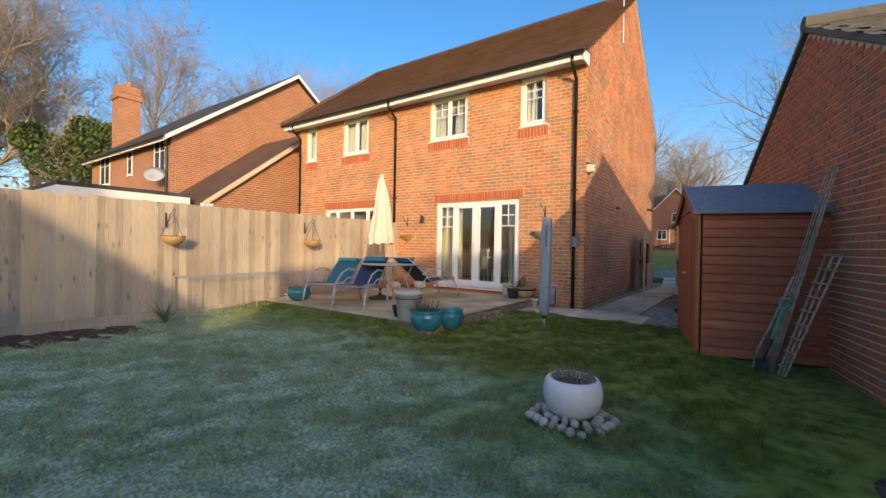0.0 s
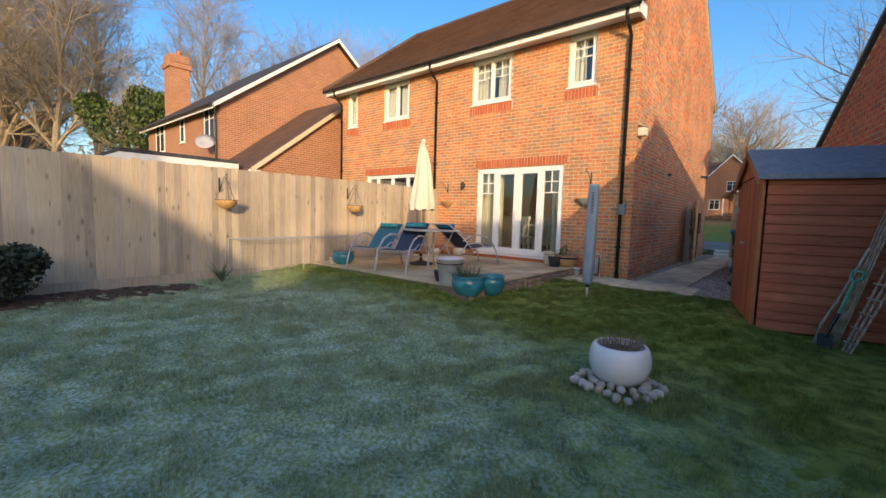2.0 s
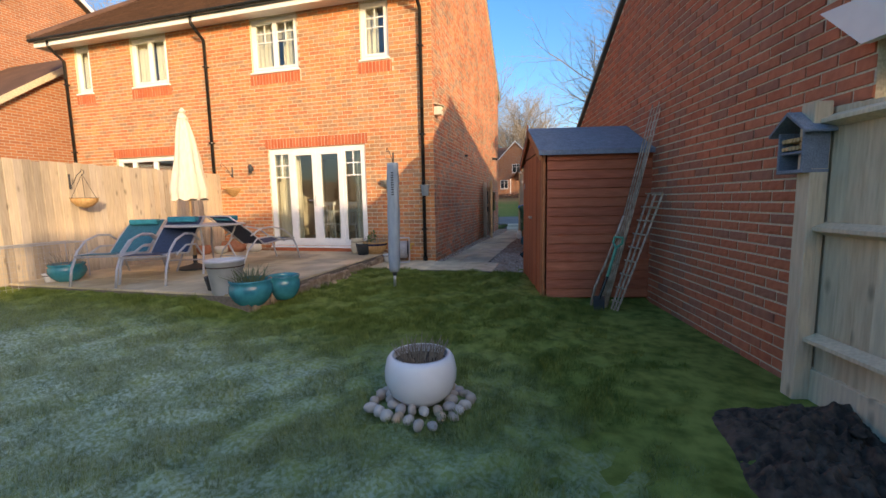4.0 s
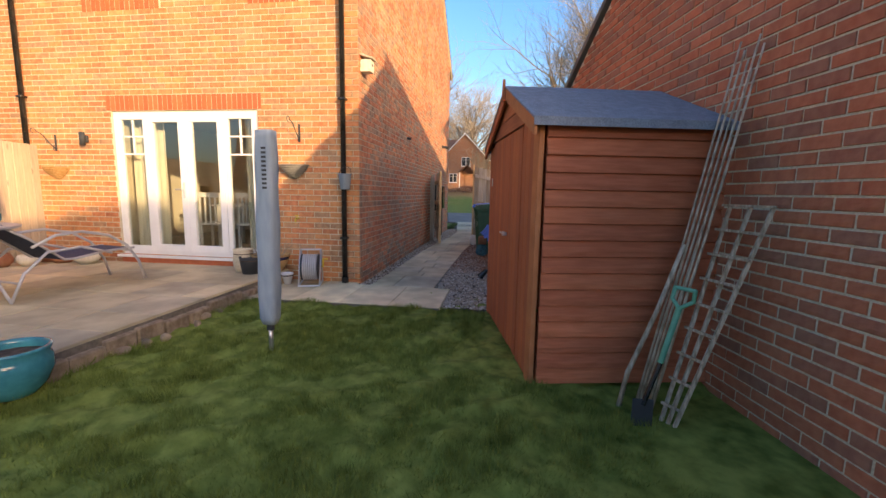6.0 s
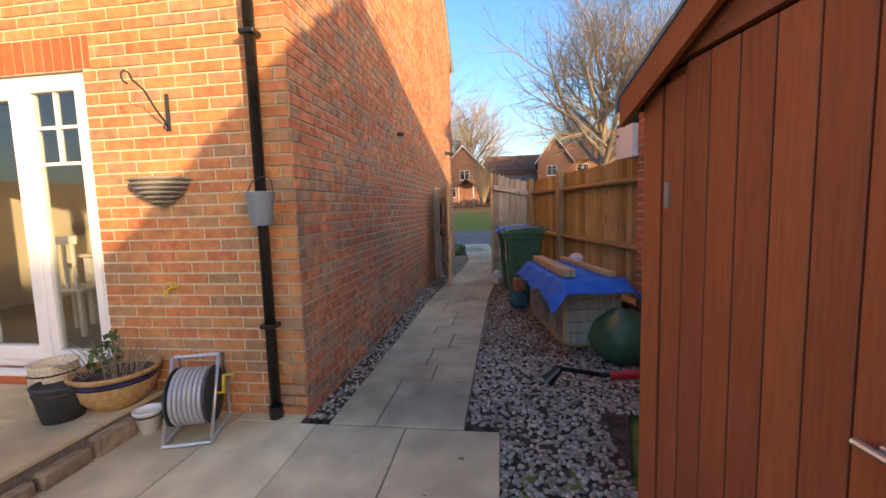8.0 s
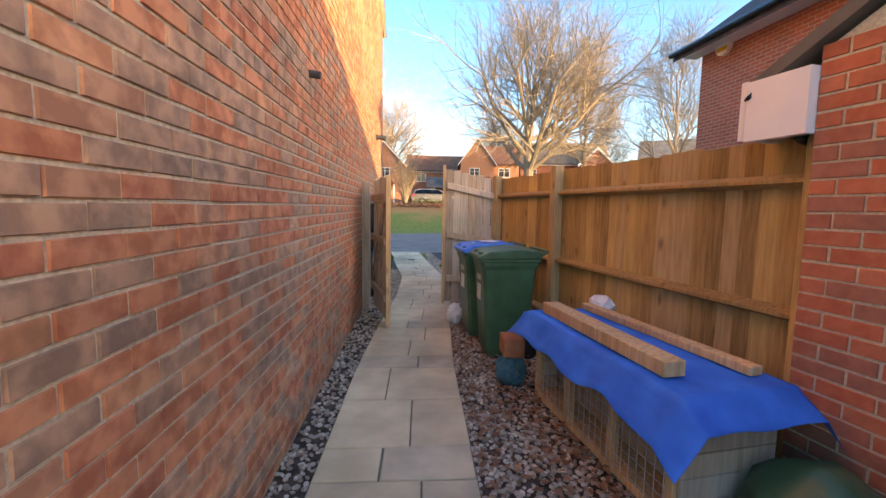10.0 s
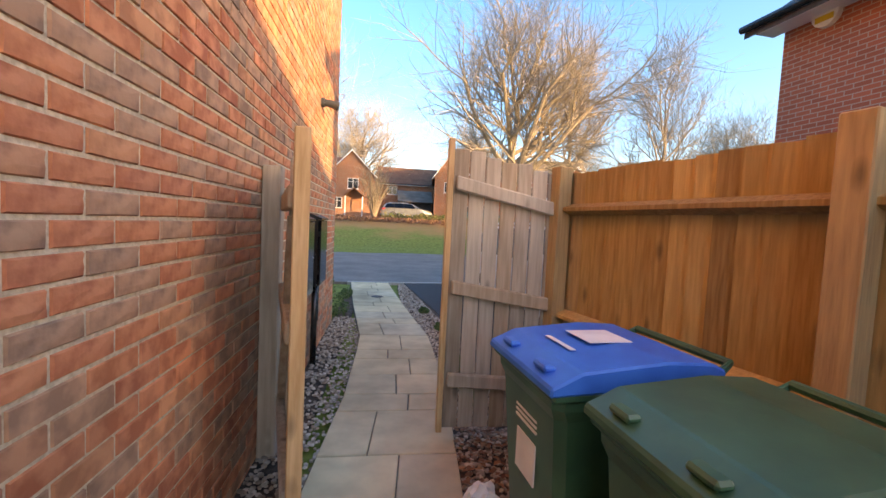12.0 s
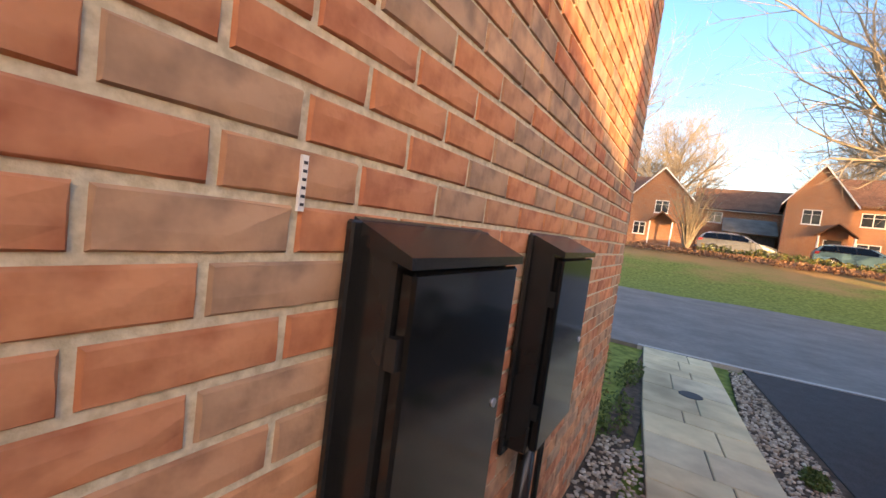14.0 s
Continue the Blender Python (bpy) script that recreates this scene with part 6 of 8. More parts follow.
part("crank", tubes(([(0.12, 0, 0.24), (0.16, 0, 0.24), (0.16, 0.02, 0.34), (0.22, 0.02, 0.34)], 0.012, 8)), "yellow", hose, "yellow crank")


def basket_bracket(x, z, y=-0.012, rz=0, name="hanging_bracket"):
    b = thing(name, "black scrolled iron wall bracket", "bracket", (x, y, z), rz, group="basket brackets")
    curl = [(0, -0.25 - 0.035 + 0.035 * math.cos(a), 0.07 + 0.035 * math.sin(a)) for a in [k * 0.6 for k in range(9)]]
    part("arm", tubes(([(0, 0, -0.16), (0, -0.10, -0.06), (0, -0.17, 0.03), (0, -0.25, 0.07)], 0.006, 6), (curl, 0.005, 6), ([(0, 0, -0.16), (0, -0.03, -0.12), (0, -0.04, -0.17), (0, -0.01, -0.18)], 0.005, 6)), "dark", b, smooth=True)
    part("back_plate", boxes((-0.012, 0.012, -0.006, 0.004, -0.18, 0.05)), "dark", b)
    return b


def half_basket(x, z, label, mat_="wicker"):
    b = thing("wall_basket", label, "basket", (x, -0.012, z), group="wall baskets")
    bm = bmesh.new()
    rings = []
    for j in range(8):
        t = j / 7
        r_ = 0.02 + 0.18 * math.sin(t * 1.45)
        rings.append([bm.verts.new((r_ * math.cos(a), -r_ * 0.85 * math.sin(a), -0.19 + 0.19 * t)) for a in [math.pi * k / 16 for k in range(17)]])
    for p, q in zip(rings, rings[1:]):
        for k in range(16):
            bm.faces.new((p[k], p[k + 1], q[k + 1], q[k]))
    bmesh.ops.solidify(bm, geom=bm.faces[:], thickness=0.008)
    part("shell", bm, mat_, b, smooth=True)
    for j in range(6):
        t = 0.2 + j * 0.15
        r_ = 0.025 + 0.18 * math.sin(t * 1.45)
        part("woven_band", tubes(([(r_ * math.cos(a), -r_ * 0.85 * math.sin(a), -0.19 + 0.19 * t) for a in [math.pi * k / 14 for k in range(15)]], 0.008, 5)), mat_, b)
    part("soil", prism(bmesh.new(), [(0.17 * math.cos(a), -0.14 * math.sin(a)) for a in [math.pi * k / 12 for k in range(13)]], -0.03, -0.015, "z"), "soil", b)
    return b


half_basket(-0.90, 1.58, "grey woven half-round wall basket beside the doors")
half_basket(-4.62, 1.52, "grey woven half-round wall basket by the downpipe", "straw")
basket_bracket(-0.82, 2.06)
basket_bracket(-4.62, 1.93)


def hanging_basket(x, y, z, label):
    b = thing("hanging_basket", label, "basket", (x, y, z), group="hanging baskets")
    prof = [(0.02, -0.15), (0.10, -0.12), (0.155, -0.06), (0.17, 0.0), (0.16, 0.005), (0.14, -0.05), (0.09, -0.10), (0.02, -0.13)]
    part("coir_liner", lathe(bmesh.new(), prof, 24), "straw", b, smooth=True)
    part("soil", lathe(bmesh.new(), [(0.005, -0.03), (0.15, -0.03), (0.15, -0.022), (0.005, -0.015)], 20), "soil", b)
    part("chain", tubes(*[([(0.165 * math.cos(a), 0.165 * math.sin(a), 0), (0, 0, 0.36)], 0.0035, 4) for a in (0.4, 2.5, 4.6)]), "dark", b)
    part("wire_rim", tubes(([(0.172 * math.cos(a), 0.172 * math.sin(a), 0.0) for a in [2 * math.pi * k / 24 for k in range(25)]], 0.004, 5)), "dark", b)
    return b


for y in (-5.62, -3.02):
    hanging_basket(-4.66, y, 1.30, "coir-lined hanging basket on the pale fence")
    k_ = basket_bracket(-4.93, 1.62, y, 90)

lamp = thing("wall_light", "black up-and-down wall light on the brick wall", "lamp", (-4.09, -0.012, 1.92))
part("lamp_body", tubes(([(0, -0.07, -0.09), (0, -0.07, 0.09)], 0.035, 16)), "dark", lamp, smooth=True)
part("back_plate", boxes((-0.03, 0.03, -0.035, 0.004, -0.05, 0.05)), "dark", lamp, bevel=0.004)
tap = thing("garden_tap", "brass garden tap on the brick wall", "tap", (-0.86, -0.012, 0.86))
part("tap_body", tubes(([(0, 0.004, 0), (0, -0.07, 0), (0, -0.10, -0.01), (0, -0.105, -0.05)], 0.010, 8), ([(0, -0.06, 0), (0, -0.06, 0.035)], 0.006, 8), ([(-0.03, -0.06, 0.037), (0.03, -0.06, 0.037)], 0.006, 8)), "yellow", tap)
pp = thing("hanging_pail", "blue-grey metal pail hung on the downpipe", "pail", (-0.13, -0.17, 1.26))
part("pail", lathe(bmesh.new(), [(0.055, 0.0), (0.06, 0.005), (0.082, 0.19), (0.088, 0.195), (0.088, 0.20), (0.080, 0.198), (0.055, 0.01)], 24), "greycover", pp, smooth=True)
part("pail_handle", tubes(([(-0.085, 0, 0.19), (-0.06, 0.03, 0.27), (0, 0.07, 0.30), (0.06, 0.03, 0.27), (0.085, 0, 0.19)], 0.004, 6)), "dark", pp)
bb = thing("bird_box", "small white wooden nest box high on the house corner", "bird house", (0.012, 0.12, 2.78), 90)
part("box", boxes((-0.07, 0.07, -0.14, 0.0, 0, 0.15)), "canvas", bb, bevel=0.004)
part("lid", prism(bmesh.new(), [(-0.175, 0.15), (0.0, 0.205), (0.0, 0.225), (-0.18, 0.165)], -0.085, 0.085, "x"), "mortar", bb, "grey sloping lid")
part("entrance", tubes(([(0, -0.143, 0.09), (0, -0.138, 0.09)], 0.018, 14)), "dark", bb)
vent = thing("flue_outlet", "small black pipe outlet on the gable wall", "vent", (0.012, 2.776, 2.29))
part("pipe", tubes(([(-0.02, 0, 0), (0.07, 0, -0.01)], 0.025, 12)), "dark", vent)
for nm, y, z in (("security_light", 7.49, 2.64),):
    v_ = thing(nm, "small black security light on the gable wall", "lamp", (0.012, y, z), 90)
    part("base", tubes(([(0, 0.0, 0), (0, -0.03, 0)], 0.05, 18)), "dark", v_)
    part("lamp_head", tubes(([(0, -0.03, 0.0), (0, -0.10, -0.01), (0, -0.17, -0.03)], 0.035, 14, 0.045)), "dark", v_)
    part("lens", tubes(([(0, -0.171, -0.03), (0, -0.176, -0.031)], 0.036, 14)), "farglass", v_)
for y, z in ((3.92, 2.64), (6.07, 1.50), (5.05, 4.2), (3.0, 4.4), (6.35, 1.36)):
    v_ = thing("weep_vent", "slim slotted plastic weep vent in a brick joint", "vent", (0.010, y, z))
    part("vent", boxes((-0.002, 0.003, -0.005, 0.005, -0.037, 0.037)), "paper" if z < 2 else "terracotta", v_)
    for k in range(6):
        part("slot", boxes((0.0035, 0.0045, -0.003, 0.003, -0.03 + k * 0.011, -0.026 + k * 0.011)), "dark", v_)


# ---- meter boxes ----
def meter_box(label, y0, y1, z0, z1, drop, pipe_y):
    m_ = thing("meter_box", label, "meter box", (0.010, y0, z0), group="meter boxes")
    w, h, d = y1 - y0, z1 - z0, 0.115
    part("body", box(bmesh.new(), 0.0, d - 0.03, 0, w, 0, h), "black", m_, bevel=0.006)
    part("back_flange", box(bmesh.new(), 0.001, 0.018, -0.025, w + 0.025, -0.02, h + 0.03), "black", m_, bevel=0.004)
    part("hood", prism(bmesh.new(), [(0, h - 0.001), (d + 0.004, h - 0.03), (d + 0.004, h - 0.012), (0, h + 0.035)], -0.006, w + 0.006, "y"), "black", m_)
    dr = part("door", box(bmesh.new(), d - 0.028, d, 0.012, w - 0.008, 0.015, h - 0.035), "gloss", m_, "glossy black door", bevel=0.006)
    part("lock", tubes(([(d, w - 0.045, h * 0.48), (d + 0.004, w - 0.045, h * 0.48)], 0.010, 12)), "metal", dr)
    for hz in (0.12, h * 0.72):
        part("hinge", boxes((d - 0.03, d - 0.01, 0.0, 0.012, hz, hz + 0.05)), "black", dr)
    for py, r_, zb in drop:
        part("service_pipe", tubes(([(0.05, py, 0.01), (0.05, py, zb)], r_, 12)), "black", m_, "black service pipe", smooth=True)
    return m_


meter_box("black plastic meter box on the brick gable wall", 6.18, 6.60, 0.77, 1.43, ((0.12, 0.028, -0.80),), 0)
meter_box("narrow black plastic meter box on the brick gable wall", 6.96, 7.38, 0.77, 1.44, ((0.14, 0.030, -0.80), (0.32, 0.012, -0.40)), 0)


# ---- television aerial ----
aer = thing("tv_aerial", "tall white television aerial mast on the gable", "aerial", (0.06, 2.95, 6.6))
part("mast", tubes(([(0, 0, 0), (0, 0, 3.2)], 0.018, 8)), "metal", aer)
part("boom", tubes(([(0.0, -0.5, 2.95), (0.0, 0.5, 3.0)], 0.012, 6)), "metal", aer)
for k in range(9):
    part("element", tubes(([(-0.14, -0.45 + k * 0.11, 2.96 + k * 0.005), (0.14, -0.45 + k * 0.11, 2.96 + k * 0.005)], 0.005, 5)), "metal", aer)
part("wall_bracket", tubes(([(-0.05, 0, 0.3), (0, 0, 0.3)], 0.015, 6), ([(-0.05, 0, 0.9), (0, 0, 0.9)], 0.015, 6)), "metal", aer)


# ---- houses around ----
def simple_window(parent, m, x0, x1, z0, z1, lights=2):
    """A white window with real frame, panes and mullions, facing own -y, proud of a solid wall."""
    w = tagged(new("window"), "white framed window")
    w.parent = parent
    w.matrix_basis = m
    f = 0.06
    part("window_frame", boxes((x0, x1, -0.03, 0.0, z0, z0 + f), (x0, x1, -0.03, 0.0, z1 - f, z1), *[(a - f / 2, a + f / 2, -0.03, 0.0, z0 + f, z1 - f) for a in [x0 + f / 2 + (x1 - x0 - f) * k / lights for k in range(lights + 1)]]), "white", w)
    part("pane", boxes((x0 + f, x1 - f, -0.015, -0.004, z0 + f, z1 - f)), "farglass", w)
    part("glazing_bars", boxes((x0 + f, x1 - f, -0.022, -0.016, (z0 + 2 * z1) / 3 - 0.012, (z0 + 2 * z1) / 3 + 0.012)), "white", w)
    part("window_sill", boxes((x0 - 0.04, x1 + 0.04, -0.06, 0.0, z0 - 0.04, z0)), "white", w)
    return w


def gable_house(name, label, at, rz, length, depth, eave, ridge, material, roofmat, windows=(), ridge_along="x", overhang=0.3, group=""):
    """Footprint x 0..length, y 0..depth, the front on own -y. windows: (face, u0, u1, z0, z1, lights), face f, l or r."""
    h = thing(name, label, "house", at, rz, group=group)
    if ridge_along == "x":
        part("wall", prism(bmesh.new(), [(0, -0.3), (depth, -0.3), (depth, eave), (depth / 2, ridge - 0.05), (0, eave)], 0, length, "x"), material, h)
        g = (ridge - eave) / (depth / 2)
        o = overhang
        part("roof", prism(bmesh.new(), [(-o, eave - o * g), (depth / 2, ridge), (depth + o, eave - o * g), (depth + o, eave - o * g + 0.12), (depth / 2, ridge + 0.12), (-o, eave - o * g + 0.12)], -0.25, length + 0.25, "x"), roofmat, h)
        for x in (-0.28, length + 0.255):
            part("bargeboard", prism(bmesh.new(), [(-o, eave - o * g - 0.06), (depth / 2, ridge - 0.06), (depth + o, eave - o * g - 0.06), (depth + o, eave - o * g + 0.10), (depth / 2, ridge + 0.10), (-o, eave - o * g + 0.10)], x, x + 0.025, "x"), "white", h, "white bargeboard")
        part("fascia", boxes((-0.2, length + 0.2, -o - 0.03, -o, eave - o * g - 0.10, eave - o * g + 0.06)), "white", h)
        part("gutter", tubes(([(-0.25, -o - 0.09, eave - o * g + 0.02), (length + 0.25, -o - 0.09, eave - o * g + 0.02)], 0.05, 8)), "black", h)
    else:
        part("wall", prism(bmesh.new(), [(0, -0.3), (length, -0.3), (length, eave), (length / 2, ridge - 0.05), (0, eave)], 0, depth, "y"), material, h)
        g = (ridge - eave) / (length / 2)
        o = overhang
        part("roof", prism(bmesh.new(), [(-o, eave - o * g), (length / 2, ridge), (length + o, eave - o * g), (length + o, eave - o * g + 0.12), (length / 2, ridge + 0.12), (-o, eave - o * g + 0.12)], -0.25, depth + 0.25, "y"), roofmat, h)
        part("bargeboard", prism(bmesh.new(), [(-o, eave - o * g - 0.06), (length / 2, ridge - 0.06), (length + o, eave - o * g - 0.06), (length + o, eave - o * g + 0.10), (length / 2, ridge + 0.10), (-o, eave - o * g + 0.10)], -0.275, -0.252, "y"), "white", h, "white bargeboard")
    faces = {"f": Matrix(), "r": Matrix.Translation((length, 0, 0)) @ pose(0, 0, 0, 0, 0, 90), "l": Matrix.Translation((0, depth, 0)) @ pose(0, 0, 0, 0, 0, -90)}
    for f, a, b, c, d, n in windows:
        simple_window(h, faces[f], a, b, c, d, n)
    return h


nh = gable_house("detached_house", "detached brick house with dark roof, white windows and a tall chimney", (-22.3, -2.0, 0), 0, 8.4, 10.0, 5.05, 8.75, "farbrick", "darktile",
    (("f", 7.0, 8.0, 3.7, 4.95, 2), ("f", 4.4, 4.9, 3.9, 4.9, 1), ("f", 1.2, 2.4, 3.7, 4.95, 2)))
part("chimney", prism(bmesh.new(), [(-0.9, -0.3), (0.0, -0.3), (0.0, 8.5), (-0.1, 8.6), (-0.8, 8.6), (-0.9, 8.5)], 1.0, 1.9, "y"), "farbrick", nh, "tall brick chimney")
part("chimney_cap", boxes((-0.98, 0.08, 0.92, 1.98, 8.3, 8.55), (-0.9, 0.0, 1.0, 1.9, 8.6, 8.95)), "farbrick", nh)
part("chimney_pot", tubes(([(-0.55, 1.6, 8.9), (-0.55, 1.6, 9.3)], 0.13, 12)), "terracotta", nh)
part("downpipe", tubes(([(8.2, -0.3, 4.9), (8.2, -0.08, 4.6), (8.2, -0.08, 0)], 0.04, 8)), "black", nh)
dish = tagged(new("satellite_dish"), "grey satellite dish")
dish.parent = nh
dish.matrix_basis = pose(8.0, -0.35, 3.55, 55, 0, 60)
part("dish", lathe(bmesh.new(), [(0.01, 0.0), (0.2, 0.03), (0.32, 0.08), (0.325, 0.085), (0.2, 0.045), (0.01, 0.015)], 24), "greymetal", dish, smooth=True)
part("arm", tubes(([(0.3, 0, 0.05), (0.1, 0, 0.4)], 0.012, 6)), "greymetal", dish)
annex = thing("garage_annex", "single-storey brick annex with a brown catslide roof between the houses", "garage", (-13.85, -2.1, 0))
part("wall", prism(bmesh.new(), [(0, -0.1), (6.5, -0.1), (6.5, 4.2), (3.6, 5.3), (0, 2.55)], 0, 3.05, "x"), "farbrick", annex)
part("roof", prism(bmesh.new(), [(-0.3, 2.36), (3.6, 5.32), (6.8, 4.2), (6.8, 4.3), (3.6, 5.44), (-0.3, 2.48)], -0.02, 3.2, "x"), "rooftile", annex)
part("bargeboard", prism(bmesh.new(), [(-0.3, 2.30), (3.6, 5.26), (3.6, 5.44), (-0.3, 2.47)], 3.202, 3.225, "x"), "mortar", annex)
part("box_end", boxes((3.06, 3.2, -0.32, 0.0, 2.15, 2.42)), "white", annex, bevel=0.004)
flat = thing("flat_roofed_garage", "low garage with flat felt roof and white fascia", "garage", (-11.1, -5.6, 0.12))
part("wall", boxes((-6.0, -0.2, 0.2, 2.9, -0.1, 2.2)), "farbrick", flat)
part("roof", boxes((-6.15, 0.02, -0.02, 3.0, 2.45, 2.56)), "darktile", flat)
part("fascia", boxes((-0.02, 0.045, -0.03, 3.0, 2.22, 2.448), (-6.15, -0.02, -0.03, 0.0, 2.22, 2.448)), "white", flat, "white fascia board")

nb = gable_house("neighbour_house", "red brick house with dark roof and white soffit", (7.85, 1.0, 0), 4, 9.0, 8.3, 5.25, 8.6, "redfar", "darktile", (), "y", overhang=0.55)
part("soffit", boxes((-0.55, 0.0, -0.2, 8.5, 4.93, 4.95)), "white", nb, "white soffit board")
part("gutter", tubes(([(-0.62, -0.2, 4.98), (-0.62, 8.55, 4.98)], 0.06, 10)), "black", nb)
al = thing("alarm_box", "white and yellow alarm box on the red brick gable", "alarm", (8.35, 9.20, 4.98), -3)
part("case", tubes(([(0, 0.02, 0.05), (0, -0.07, 0.05)], 0.19, 20)), "paper", al)
part("band", boxes((-0.13, 0.13, -0.078, -0.0705, -0.06, 0.03)), "yellow", al)
al.matrix_basis = pose(7.29, 8.60, 4.86, 0, 0, -86)

# added house, hidden from the camera, to throw shade across the road verge
east = gable_house("neighbour_house", "unseen red brick house with dark roof, added to shade the far verge", (20.0, 0.5, 0), 0, 9.5, 9.0, 5.25, 8.6, "redfar", "darktile", (), "y", overhang=0.4)
FZ = 1.68
hb = gable_house("street_house", "brown brick gabled house with porch across the street", (5.6, 46.0, FZ), -6, 3.7, 8.5, 4.75, 7.3, "farbrick", "redtile", (("f", 1.0, 2.1, 3.0, 4.1, 2), ("f", 2.4, 3.3, 0.9, 2.0, 2)), "y", group="houses across the street")
part("wall", boxes((3.7, 6.6, 1.2, 8.0, -0.3, 4.7)), "farbrick", hb)
part("roof", prism(bmesh.new(), [(0.9, 4.55), (4.5, 7.0), (8.3, 4.55), (8.3, 4.68), (4.5, 7.13), (0.9, 4.68)], 2.0, 6.8, "x"), "redtile", hb)
simple_window(hb, Matrix.Translation((0, 1.2, 0)), 4.3, 5.6, 3.2, 4.2, 2)
simple_window(hb, Matrix.Translation((0, 1.2, 0)), 4.3, 5.6, 0.9, 2.0, 2)
part("porch_roof", prism(bmesh.new(), [(1.9, 2.2), (3.0, 3.1), (4.1, 2.2), (4.1, 2.3), (3.0, 3.2), (1.9, 2.3)], -1.2, 0.0, "y"), "redtile", hb)
part("porch_post", tubes(([(2.05, -1.1, 0), (2.05, -1.1, 2.2)], 0.06, 8), ([(3.95, -1.1, 0), (3.95, -1.1, 2.2)], 0.06, 8)), "white", hb)
part("front_door", boxes((2.6, 3.4, -0.05, 0, 0, 2.0)), "darktile", hb)
ha = gable_house("street_house", "brown brick gabled house with porch behind a bare shrub", (-5.2, 46.5, FZ), -2, 4.6, 8.5, 4.4, 6.8, "farbrick", "redtile", (("f", 1.9, 3.0, 2.9, 4.0, 2), ("f", 0.4, 1.4, 0.9, 2.0, 2)), "y", group="houses across the street")
part("porch_roof", prism(bmesh.new(), [(1.7, 2.1), (2.7, 2.9), (3.7, 2.1), (3.7, 2.2), (2.7, 3.0), (1.7, 2.2)], -1.2, 0.0, "y"), "redtile", ha)
part("porch_post", tubes(([(1.85, -1.1, 0), (1.85, -1.1, 2.1)], 0.06, 8), ([(3.55, -1.1, 0), (3.55, -1.1, 2.1)], 0.06, 8)), "white", ha)
part("wall", boxes((-9, 0, 1.5, 8, -0.3, 4.4)), "farbrick", ha)
part("roof", prism(bmesh.new(), [(1.2, 4.3), (4.8, 6.6), (8.4, 4.3), (8.4, 4.42), (4.8, 6.72), (1.2, 4.42)], -9.2, 2.3, "x"), "redtile", ha)
hm = gable_house("street_house", "long low brown brick house with grey roof across the street", (-0.3, 52.0, FZ), 0, 7.5, 7.0, 4.3, 6.4, "farbrick", "redtile", (("f", 1.0, 2.2, 2.9, 3.9, 2),), group="houses across the street")
part("carport_roof", prism(bmesh.new(), [(-4.2, 1.9), (-1.8, 3.2), (0.0, 3.2), (0.0, 3.3), (-1.8, 3.32), (-4.3, 1.98)], 2.2, 6.0, "x"), "greytile", hm)
part("carport_wall", boxes((2.3, 5.9, -3.6, -0.2, 0, 1.9)), "darktile", hm)
hc = gable_house("street_house", "red brick house with white gables across the street", (12.6, 47.0, FZ), -10, 9.8, 8.0, 4.9, 7.6, "redfar", "brownfar", (("f", 0.8, 1.8, 3.1, 4.2, 2), ("f", 3.4, 4.6, 3.1, 4.2, 2), ("f", 0.8, 1.8, 0.8, 1.9, 2), ("f", 3.8, 4.6, 0.8, 1.9, 2)), group="houses across the street")
part("wall", prism(bmesh.new(), [(6.4, -0.3), (9.8, -0.3), (9.8, 4.6), (8.1, 6.2), (6.4, 4.6)], -1.2, 0.5, "y"), "redfar", hc)
part("bargeboard", prism(bmesh.new(), [(6.1, 4.35), (8.1, 6.25), (10.1, 4.35), (10.1, 4.6), (8.1, 6.5), (6.1, 4.6)], -1.45, -1.22, "y"), "white", hc)
part("roof", prism(bmesh.new(), [(6.1, 4.5), (8.1, 6.4), (10.1, 4.5), (10.1, 4.62), (8.1, 6.52), (6.1, 4.62)], -1.22, 3.0, "y"), "brownfar", hc)
simple_window(hc, Matrix.Translation((0, -1.2, 0)), 7.1, 9.2, 3.0, 4.3, 3)
simple_window(hc, Matrix.Translation((0, -1.2, 0)), 7.1, 9.2, 0.7, 2.0, 3)
part("porch_roof", prism(bmesh.new(), [(4.5, 2.2), (5.5, 3.1), (6.4, 2.2), (6.4, 2.35), (5.5, 3.25), (4.5, 2.35)], -1.6, 0.0, "y"), "white", hc)
part("porch_post", tubes(([(4.7, -1.5, 0), (4.7, -1.5, 2.2)], 0.07, 8), ([(6.2, -1.5, 0), (6.2, -1.5, 2.2)], 0.07, 8)), "white", hc)
hd = gable_house("street_house", "brick house with grey roof and white bargeboards further along the street", (25.5, 45.0, FZ), -30, 12, 8.0, 4.9, 7.8, "redfar", "greytile", (("f", 1, 2.2, 3, 4.2, 2), ("f", 5, 6.2, 3, 4.2, 2)), group="houses across the street")
gd = gable_house("garage_block", "low garage with grey roof beside the red brick house", (23.0, 49.0, FZ), -12, 5.0, 6.0, 2.4, 4.6, "farbrick", "greytile", group="houses across the street")
he = gable_house("street_house", "brick house with brown roof at the far end of the street", (36.0, 38.0, 0.9 + 0.7), -40, 12, 8.0, 4.9, 7.8, "farbrick", "brownfar", (("f", 1, 2.2, 3, 4.2, 2), ("f", 5, 6.2, 3, 4.2, 2)), group="houses across the street")
part("street_road", prism(bmesh.new(), [(-60, 39.5), (60, 39.5), (60, 44.5), (-60, 44.5)], FZ - 0.2, FZ + 0.02, "z"), "asphalt", kind="structure")


